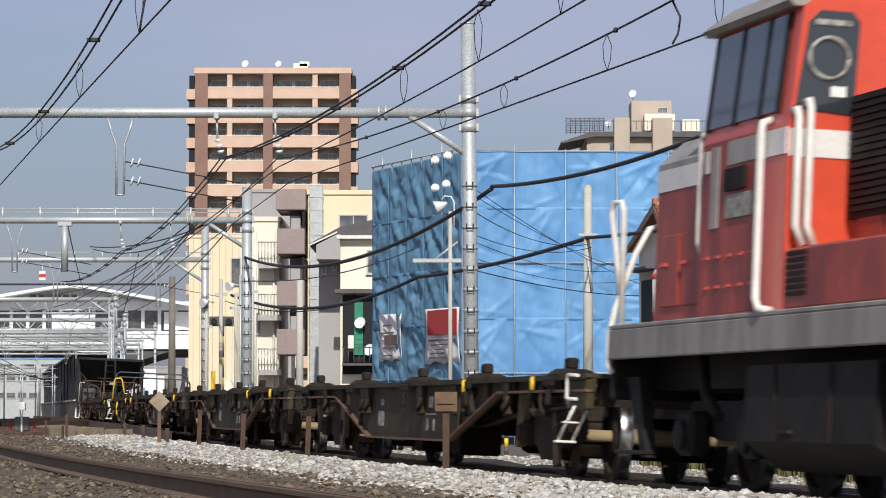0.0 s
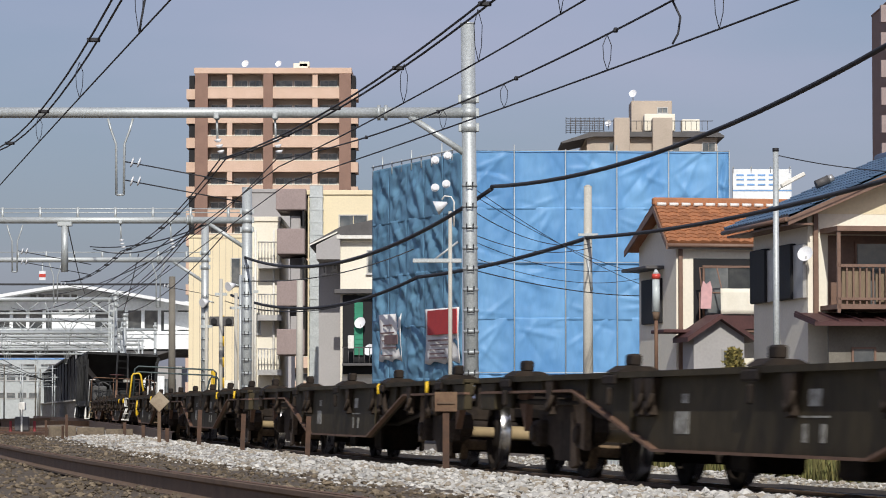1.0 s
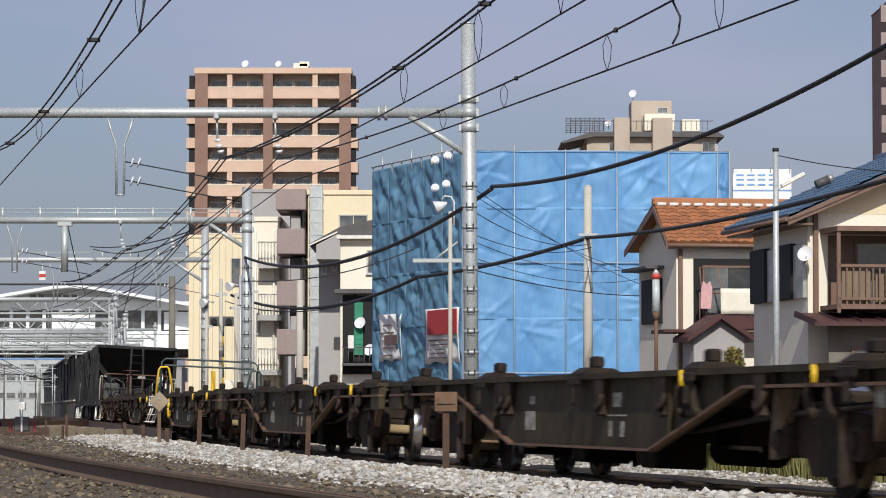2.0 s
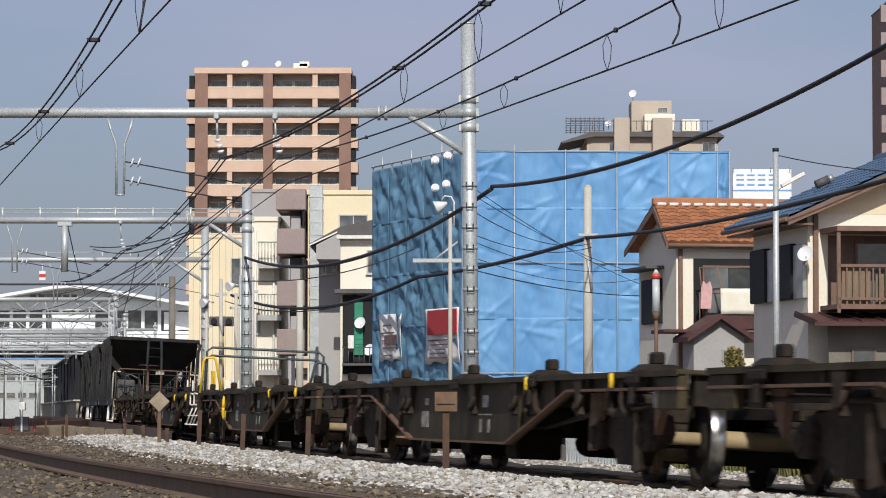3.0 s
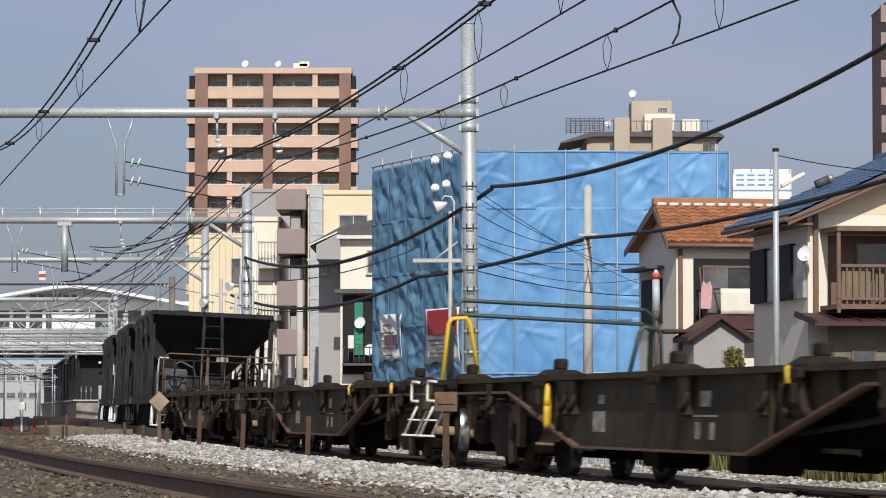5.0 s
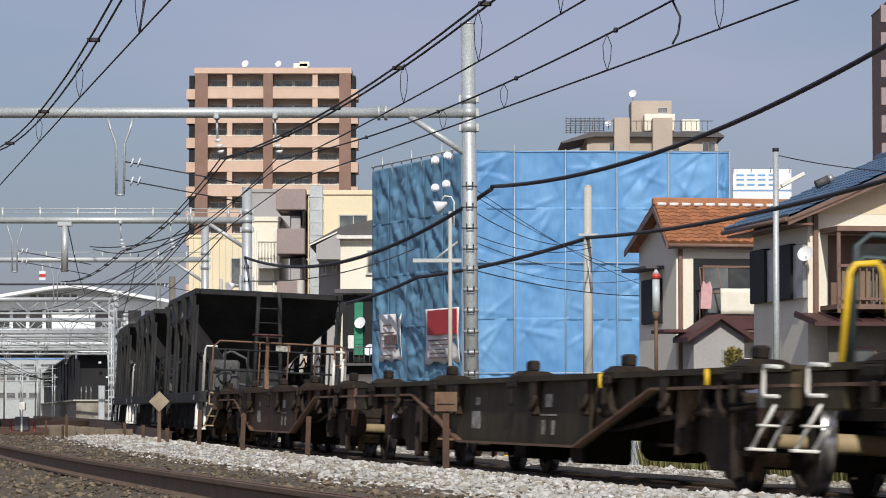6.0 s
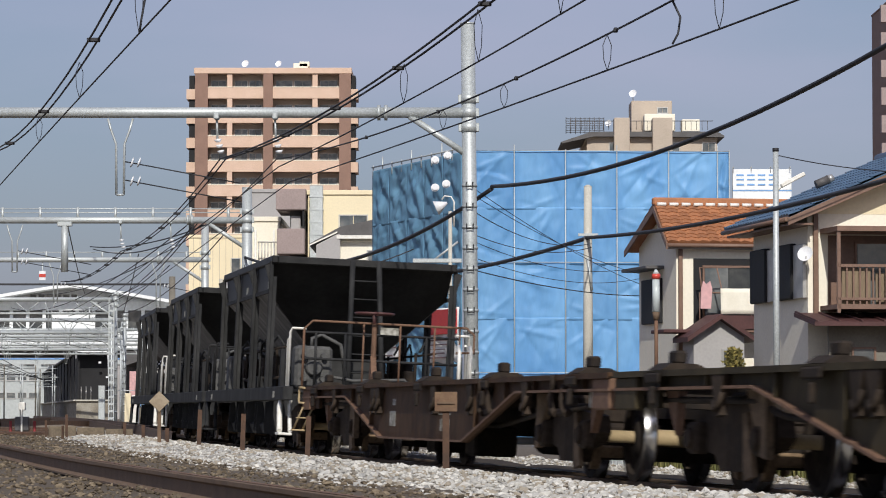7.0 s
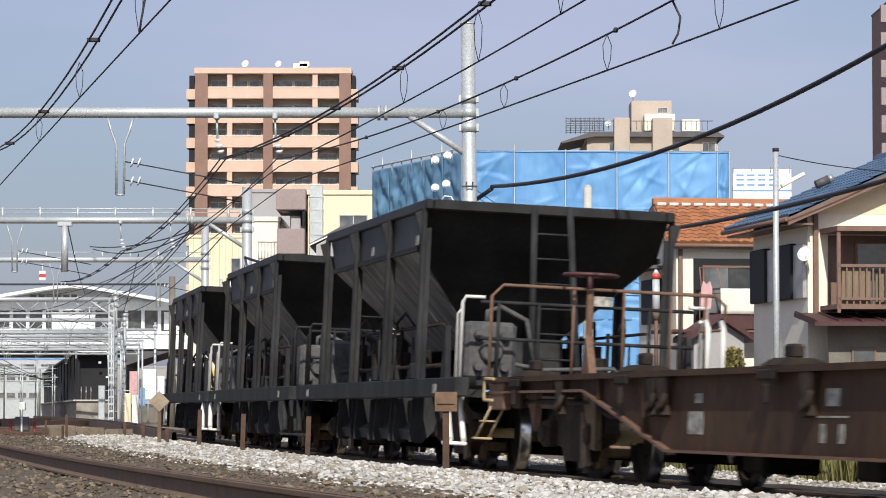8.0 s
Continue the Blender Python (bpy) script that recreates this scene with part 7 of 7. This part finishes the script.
        # white steps and hand rails at the front corner
        for e in (-1, 1):
            x = e * 5.95
            bm = bmesh.new()
            pipe(bm, [(x - 0.25, s * 1.44, 0.80), (x - 0.18, s * 1.47, 0.70), (x + 0.20, s * 1.50, 0.33)], 0.042)
            pipe(bm, [(x - 0.25, s * 1.30, 0.80), (x - 0.18, s * 1.32, 0.70), (x + 0.20, s * 1.34, 0.33)], 0.03)
            box(bm, x - 0.12, x + 0.30, *y(1.32, 1.53), 0.27, 0.31, 0.01)
            part("foot_step", bm, M["white_paint"] if e == white else D, w, "white painted foot step" if e == white else "")
            bm = bmesh.new()
            pipe(bm, [(x - 0.22, s * 1.38, 1.02), (x - 0.22, s * 1.38, 1.72), (x - 0.14, s * 1.36, 1.76)], 0.02)
            pipe(bm, [(x + 0.02, s * 1.38, 1.02), (x + 0.02, s * 1.38, 1.84), (x + 0.10, s * 1.36, 1.90), (x + 0.12, s * 1.15, 1.90)], 0.02)
            part("hand_rail", bm, M["white_paint"] if e == white else D, w, "white hand rail" if e == white else "")
    # end platforms, ladders, cross beams
    for e in (-1, 1):
        bm = bmesh.new()
        box(bm, min(e * B, e * HL), max(e * B, e * HL), -1.28, 1.28, 0.92, 0.98, 0.01)
        part("end_platform", bm, D, w)
        x0, x1 = e * (B + 0.35), e * (B + 0.12)
        for y in (-0.2, 0.22):
            bm = bmesh.new()
            pipe(bm, [(e * (B + 0.55), y * 1.3, 0.98), (e * (B + 0.06), y, zt)], 0.045, 6)
            part("ladder_rail", bm, D, w)
        for k in range(6):
            bm = bmesh.new()
            f = 0.15 + 0.14 * k
            x = e * (B + 0.55 - 0.49 * f)
            tube(bm, (x, -0.25, 0.98 + 2.09 * f), (x, 0.27, 0.98 + 2.09 * f), 0.014, n=6)
            part("ladder_rung", bm, D, w)
        for y in (-1.0, -0.55, 0.7, 1.05):
            bm = bmesh.new()
            tube(bm, (e * 6.1, y, 0.98), (e * 6.1, y, 1.85), 0.02, n=8)
            part("rail_post", bm, D, w)
        for z in (1.45, 1.85):
            bm = bmesh.new()
            tube(bm, (e * 6.1, -1.2, z), (e * 6.1, 1.2, z), 0.02, n=8)
            part("end_rail", bm, D, w)
        bm = bmesh.new()
        box(bm, min(e * 4.9, e * 5.4), max(e * 4.9, e * 5.4), -1.22, -0.64, 1.0, 1.66, 0.05)
        part("valve_gear", bm, M["gear"], w, "dusty grey valve box")
        for yy, zz, rr in ((-0.93, 1.32, 0.15), (-1.08, 1.5, 0.06), (-0.78, 1.5, 0.06), (-1.08, 1.15, 0.06), (-0.78, 1.15, 0.06)):
            bm = bmesh.new()
            tube(bm, (e * 5.38, yy, zz), (e * 5.5, yy, zz), rr, rr * 0.7, n=12)
            part("cover", bm, M["gear"], w)
        bm = bmesh.new()
        pipe(bm, [(e * 5.2, -0.95, 1.64), (e * 5.2, -0.95, 1.78), (e * 5.2, -0.8, 1.84), (e * 5.2, -0.5, 1.7), (e * 5.2, -0.4, 1.2)], 0.03)
        pipe(bm, [(e * 5.3, -0.64, 1.2), (e * 5.3, -0.3, 1.15), (e * 5.3, 0.5, 1.2), (e * 5.3, 0.7, 1.0)], 0.025)
        part("valve_pipe", bm, M["gear"], w)
        bm = bmesh.new()
        box(bm, min(e * 6.12, e * 6.14), max(e * 6.12, e * 6.14), -0.02, 0.26, 1.86, 1.97)
        part("number_plate", bm, M["stencil"], w)
        bm = bmesh.new()
        prism(bm, [(-0.5, zb + 0.1), (0.5, zb + 0.1), (0.5, 0.98), (-0.5, 0.98)], min(e * 2.2, e * 2.6), max(e * 2.2, e * 2.6), "x")
        part("saddle", bm, K, w)
        bogie(w, e * 4.3, 1.75, 0.43)
        coupler(w, e * HL, e)
    bm = bmesh.new()
    box(bm, -HL, HL, -0.3, 0.3, 0.6, 0.92)
    part("centre_sill", bm, M["under"], w)
    return w


def locomotive(m):
    """A red centre-cab diesel locomotive: sill, two hoods, cab, railings, tank and trucks. It runs towards its own +x."""
    w = thing("diesel_locomotive", "vermilion diesel locomotive with white bands and grey sill", "locomotive", m)
    R, RD = M["red"], M["red_dull"]
    HL = 6.7
    for s in (-1, 1):
        y = lambda a, b: (min(s * a, s * b), max(s * a, s * b))
        bm = bmesh.new()
        box(bm, -HL, HL, *y(1.38, 1.46), 1.10, 1.36, 0.01)
        sill = part("side_sill", bm, M["loco_grey"], w)
    bm = bmesh.new()
    box(bm, -HL, HL, -1.46, 1.46, 1.36, 1.40, 0.01)
    part("walkway", bm, M["loco_grey"], w)
    bm = bmesh.new()
    box(bm, -HL, HL, -1.0, 1.0, 0.85, 1.36)
    for e in (-1, 1):
        box(bm, min(e * HL, e * (HL + 0.12)), max(e * HL, e * (HL + 0.12)), -1.40, 1.40, 0.75, 1.38, 0.02)
    part("frame", bm, M["loco_black"], w)
    # hoods
    def hood(x0, x1, z1, half, nm):
        bm = bmesh.new()
        prism(bm, [(-half, 1.40), (-half, z1 - 0.22), (-half + 0.22, z1), (half - 0.22, z1), (half, z1 - 0.22), (half, 1.40)], x0, x1, "x")
        h = part(nm, bm, RD, w)
        bm = bmesh.new()
        prism(bm, [(-half - 0.004, z1 - 0.27), (-half - 0.004, z1 - 0.215), (-half + 0.215, z1 + 0.006), (half - 0.215, z1 + 0.006), (half + 0.004, z1 - 0.215), (half + 0.004, z1 - 0.27)], x0 - 0.004, x1 + 0.004, "x")
        part("grey_top", bm, M["loco_grey"], h)
        for s in (-1, 1):
            bm = bmesh.new()
            box(bm, x0, x1, min(s * half, s * (half + 0.008)), max(s * half, s * (half + 0.008)), z1 - 0.46, z1 - 0.27)
            part("white_band", bm, M["loco_white"], h)
        k = x0 + 0.25
        while k < x1 - 0.6:
            bm = bmesh.new()
            box(bm, k, k + 0.55, -half - 0.02, -half, 1.55, z1 - 0.85, 0.01)
            d = part("hood_door", bm, RD, h)
            bm = bmesh.new()
            box(bm, k + 0.04, k + 0.2, -half - 0.05, -half - 0.02, 1.9, 1.93)
            part("door_handle", bm, R, d)
            k += 0.62
        return h
    hood(-6.25, -4.15, 3.02, 1.18, "short_hood")
    lh = hood(-1.95, 6.3, 3.06, 0.90, "long_hood")
    bm = bmesh.new()
    for i in range(16):
        box(bm, -1.85, 1.4, -0.95, -0.90, 2.15 + 0.055 * i, 2.185 + 0.055 * i)
    box(bm, -1.9, 1.5, -0.925, -0.89, 2.1, 3.03)
    part("louvre", bm, M["loco_black"], lh)
    # cab
    cx0, cx1 = -4.15, -1.95
    bm = bmesh.new()
    prism(bm, [(-1.40, 1.40), (-1.40, 2.82), (-1.31, 3.70), (-1.1, 3.86), (1.1, 3.86), (1.31, 3.70), (1.40, 2.82), (1.40, 1.40)], cx0, cx1, "x")
    cab = part("cab", bm, R, w)
    bm = bmesh.new()
    prism(bm, [(-1.42, 3.74), (-1.15, 3.95), (-0.5, 4.07), (0.5, 4.07), (1.15, 3.95), (1.42, 3.74), (1.38, 3.70), (-1.38, 3.70)], cx0 - 0.12, cx1 - 0.02, "x")
    part("cab_roof", bm, M["loco_grey"], cab)
    for s in (-1, 1):
        # side: lower panel in red darkened for shade, band, number recess, windows
        y = lambda a, b: (min(s * a, s * b), max(s * a, s * b))
        bm = bmesh.new()
        box(bm, cx0 + 0.02, cx1 - 0.60, *y(1.40, 1.412), 1.42, 2.80)
        pan = part("side_panel", bm, RD, cab)
        bm = bmesh.new()
        box(bm, cx0 + 0.72, cx1 - 0.62, *y(1.412, 1.418), 2.59, 2.78)
        part("white_band", bm, M["loco_grey_band"], pan, "grimy white band")
        bm = bmesh.new()
        box(bm, cx1 - 0.55, cx1 - 0.01, *y(1.40, 1.414), 2.58, 2.78)
        part("white_band", bm, M["loco_white"], cab)
        bm = bmesh.new()
        box(bm, cx0 + 0.30, cx0 + 0.50, *y(1.412, 1.425), 2.1, 2.76, 0.005)
        box(bm, cx0 + 0.12, cx0 + 0.24, *y(1.412, 1.44), 2.55, 2.74, 0.01)
        part("pale_strip", bm, M["loco_grey_band"], pan)
        bm = bmesh.new()
        for k in range(5):
            for z in (1.62, 1.86):
                box(bm, cx0 + 0.2 + 0.3 * k, cx0 + 0.3 + 0.3 * k, *y(1.412, 1.43), z, z + 0.025)
        part("hinge", bm, R, pan)
        bm = bmesh.new()
        box(bm, cx0 + 0.74, cx1 - 0.72, *y(1.412, 1.43), 2.16, 2.35, 0.005)
        part("plate_bar", bm, M["stencil"], pan, "pale plate with a bar")
        bm = bmesh.new()
        box(bm, cx0 + 0.72, cx0 + 1.25, *y(1.412, 1.45), 2.38, 2.56, 0.01)
        part("vent", bm, M["loco_black"], pan)
        bm = bmesh.new()
        prism(bm, [(s * 1.408, 2.92), (s * 1.332, 3.67), (s * 1.30, 3.67), (s * 1.38, 2.92)], cx0 + 0.10, cx1 - 0.28, "x")
        win = part("side_window", bm, M["loco_glass"], cab)
        for x in (cx0 + 0.06, cx0 + 0.78, cx0 + 1.45, cx1 - 0.30):
            bm = bmesh.new()
            prism(bm, [(s * 1.42, 2.90), (s * 1.34, 3.68), (s * 1.30, 3.68), (s * 1.38, 2.90)], x, x + 0.06, "x")
            part("mullion", bm, M["loco_black"], win)
    # front and rear of the cab
    for e, x in ((1, cx1), (-1, cx0)):
        bm = bmesh.new()
        box(bm, min(x, x + e * 0.012), max(x, x + e * 0.012), -1.39, -0.88, 2.56, 2.77)
        part("white_band", bm, M["loco_white"], cab)
        bm = bmesh.new()
        box(bm, min(x, x + e * 0.012), max(x, x + e * 0.012), 0.88, 1.39, 2.56, 2.77)
        part("white_band", bm, M["loco_white"], cab)
        for s in (-1, 1):
            bm = bmesh.new()
            prism(bm, [(s * 1.36, 2.92), (s * 0.90, 2.89), (s * 0.87, 3.60), (s * 0.93, 3.67), (s * 1.18, 3.67), (s * 1.27, 3.58)][::s], min(x, x + e * 0.015), max(x, x + e * 0.015), "x")
            fw = part("end_window", bm, M["loco_glass"], cab)
            bm = bmesh.new()
            cy, cz, rr = s * 1.11, 3.31, 0.155
            pipe(bm, [(x + e * 0.03, cy + rr * math.cos(t), cz + rr * math.sin(t)) for t in (2 * math.pi * i / 20 for i in range(21))], 0.016)
            part("clear_view_ring", bm, M["stencil"], fw, "pale ring of a spinning clear-view screen")
            bm = bmesh.new()
            box(bm, min(x, x + e * 0.03), max(x, x + e * 0.03), s * 1.04 - 0.05, s * 1.04 + 0.07, 3.02, 3.10)
            part("label_plate", bm, M["white_paint"], fw)
            bm = bmesh.new()
            box(bm, min(x + e * 0.02, x + e * 0.03), max(x + e * 0.02, x + e * 0.03), cy - 0.12, cy + 0.17, 3.56, 3.60)
            part("wiper_bar", bm, M["stencil"], fw)
            # white hand rails
            for yy, z0, z1 in ((s * 1.37, 1.88, 2.90), (s * 1.28, 1.88, 2.97)):
                bm = bmesh.new()
                pipe(bm, [(x + e * 0.02, yy, z1), (x + e * 0.12, yy, z1), (x + e * 0.15, yy, z1 - 0.06), (x + e * 0.15, yy, z0 + 0.15), (x + e * 0.16, yy - s * 0.06, z0)], 0.03)
                part("hand_rail", bm, M["white_paint"], cab, "white hand rail")
    for s in (-1, 1):
        bm = bmesh.new()
        x = cx1 - 0.42
        pipe(bm, [(x, s * 1.40, 2.86), (x, s * 1.47, 2.84), (x, s * 1.48, 2.74), (x, s * 1.48, 1.50), (x + 0.06, s * 1.47, 1.42), (x + 0.2, s * 1.42, 1.40)], 0.032)
        part("hand_rail", bm, M["white_paint"], cab, "white hand rail")
        bm = bmesh.new()
        box(bm, cx1 + 0.02, 4.6, min(s * 0.92, s * 1.40), max(s * 0.92, s * 1.40), 1.40, 1.86, 0.02)
        bb = part("battery_box", bm, RD, w)
        bm = bmesh.new()
        for i in range(7):
            box(bm, cx1 + 0.1, cx1 + 0.55, min(s * 1.40, s * 1.415), max(s * 1.40, s * 1.415), 1.50 + 0.05 * i, 1.53 + 0.05 * i)
        part("louvre", bm, M["loco_black"], bb)
    # end railings
    for e in (-1, 1):
        for s in (-1, 1):
            bm = bmesh.new()
            x = e * HL
            pipe(bm, [(x + e * 0.02, s * 1.40, 0.98), (x + e * 0.04, s * 1.44, 1.05), (x + e * 0.04, s * 1.44, 1.33), (x + e * 0.02, s * 1.40, 1.56), (x, s * 1.24, 2.05), (x, s * 1.12, 2.28), (x, s * 1.04, 2.31), (x, s * 0.96, 2.24), (x, s * 0.92, 1.4)], 0.028)
            part("hand_rail", bm, M["white_paint"], w, "white end hand rail")
            bm = bmesh.new()
            pipe(bm, [(x - e * 0.06, s * 1.36, 1.38), (x - e * 0.06, s * 1.38, 2.42), (x - e * 0.06, s * 1.40, 2.50), (x + e * 0.02, s * 1.45, 2.50), (x + e * 0.05, s * 1.46, 2.40), (x, s * 1.40, 1.94), (x - e * 0.02, s * 1.37, 1.7)], 0.028)
            part("hand_rail", bm, M["white_paint"], w)
        coupler(w, e * HL, e)
    # tanks and running gear
    for s in (-1, 1):
        y = lambda a, b: (min(s * a, s * b), max(s * a, s * b))
        bm = bmesh.new()
        prism(bm, [(s * 0.8, 1.0), (s * 1.36, 1.0), (s * 1.36, 0.42), (s * 1.05, 0.2), (s * 0.8, 0.2)][::s], -2.9, 0.1, "x")
        t = part("fuel_tank", bm, M["loco_black"], w)
        bm = bmesh.new()
        for x in (-2.2, -0.9):
            box(bm, x, x + 0.06, *y(1.361, 1.375), 0.42, 1.0)
        box(bm, -2.0, -1.7, *y(1.362, 1.40), 0.48, 0.51)
        part("tank_strap", bm, M["under"], t)
        for x in (-5.2, -3.4, 2.0, 3.6, 5.2):
            bm = bmesh.new()
            box(bm, x - 0.2, x + 0.2, *y(0.98, 1.18), 0.28, 0.66, 0.04)
            tube(bm, (x, s * 1.15, 0.45), (x, s * 1.23, 0.45), 0.13, n=12)
            part("axle_box", bm, M["loco_black"], w)
        bm = bmesh.new()
        prism(bm, [(-5.8, 0.55), (-5.6, 0.75), (-3.0, 0.75), (-2.95, 0.55), (-3.9, 0.42), (-4.8, 0.42)], *y(0.86, 0.98))
        part("truck_frame", bm, M["loco_black"], w)
        bm = bmesh.new()
        prism(bm, [(1.5, 0.55), (1.6, 0.75), (5.6, 0.75), (5.8, 0.55), (4.8, 0.42), (2.6, 0.42)], *y(0.86, 0.98))
        part("truck_frame", bm, M["loco_black"], w)
        bm = bmesh.new()
        pipe(bm, [(-4.6, s * 1.2, 1.1), (-4.5, s * 1.2, 0.8), (-4.1, s * 1.2, 0.6)], 0.05)
        part("air_pipe", bm, M["loco_black"], w)
        bm = bmesh.new()
        prism(bm, [(-6.6, 0.95), (-6.2, 0.95), (-5.9, 0.25), (-6.05, 0.25)], *y(1.2, 1.3))
        box(bm, -6.5, -5.9, *y(1.2, 1.42), 0.27, 0.31, 0.01)
        part("step_bracket", bm, M["loco_black"], w)
    for x in (-5.2, -3.4, 2.0, 3.6, 5.2):
        wheelset(w, x, 0.43)
    return w


GREEN = "olive-brown container flat wagon with deck blocks and worn paint"
BROWN = "reddish brown container flat wagon with deck blocks and worn paint"
TRAIN = []


def add(ob, s, half):
    TRAIN.append((ob, s, half))
    return ob


add(locomotive(on_track(-6.65, 4.0)), -6.65, 4.0)
for s, paint, label in ((11.2, M["wagon"], GREEN), (31.6, M["wagon"], GREEN), (52.0, M["wagon"], GREEN), (72.3, M["wagon"], GREEN), (92.3, M["wagon"], GREEN), (112.0, M["wagon_brown"], BROWN)):
    w = add(flat_wagon(paint, label, on_track(s, 7.1)), s, 7.1)
    if s in (11.2, 92.3):
        end_steps(w, 1, M["white_paint"])
    if s == 72.3:
        end_steps(w, -1, M["white_paint"])
        end_railing(w, -1, M["yellow"], M["teal"])
        bm = bmesh.new()
        r = 0.2
        pipe(bm, [(-3.9 + 0.05 * math.cos(t), -1.30 - 0.02 * math.cos(t), 0.70 + r * math.sin(t)) for t in (2 * math.pi * i / 18 for i in range(19))], 0.03)
        part("brake_wheel", bm, M["yellow"], w, "yellow hand-brake wheel on the side")
    if s == 112.0:
        brake_railing(w, -1)
        end_steps(w, -1, M["axle"])
for k in range(3):
    s = 129.0 + 13.6 * k
    add(hopper("black ballast hopper wagon with ribbed sides and ladders", on_track(s, 4.3), -1 if k == 1 else 1), s, 4.3)


# ---------------------------------------------------------------- loose stone, last
def bed(lat):
    return float(np.interp(lat, (-3.9, -3.2, -2.6, -2.1, -1.7, -1.3, -0.95, -0.75, 1.5, 2.1, 2.5, 2.9, 3.6), (0.10, 0.13, 0.14, 0.10, 0.065, 0.02, -0.04, -0.13, -0.16, -0.07, -0.05, -0.12, -0.3)))


def flat_bed(lat):
    return float(np.interp(lat, (-9, -6.9, -5.6, -3.6), (0.05, 0.14, 0.15, 0.11)))


stones("pale_stones", 48000, -4.3, -0.8, -14, 72, 0.0245, bed, M["stone"], "loose pale crushed stones heaped beside the track", "ballast", 1)
stones("pale_stones", 15000, 1.6, 3.4, -12, 60, 0.025, bed, M["stone"], "loose pale crushed stones beyond the train track", "ballast", 2)
stones("brown_stones", 27000, -8.6, -3.9, -24, 60, 0.0185, flat_bed, M["old_stone"], "loose brown stained gravel beside the near rail", "gravel", 3, 1.5)


# ---------------------------------------------------------------- what moves
def motions():
    """The train runs along the line; each wheelset turns by the way it has come."""
    for ob, s, half in TRAIN:
        walk(ob, [(0.25 * i, on_track(s - run(0.25 * i), half)) for i in range(33)])
    for axle, x, r in WHEELSETS:
        walk(axle, [(i / 30, pose(x, 0, r, 0, math.degrees((run(i / 30) / r) % (2 * math.pi)), 0)) for i in range(241)])


motions()
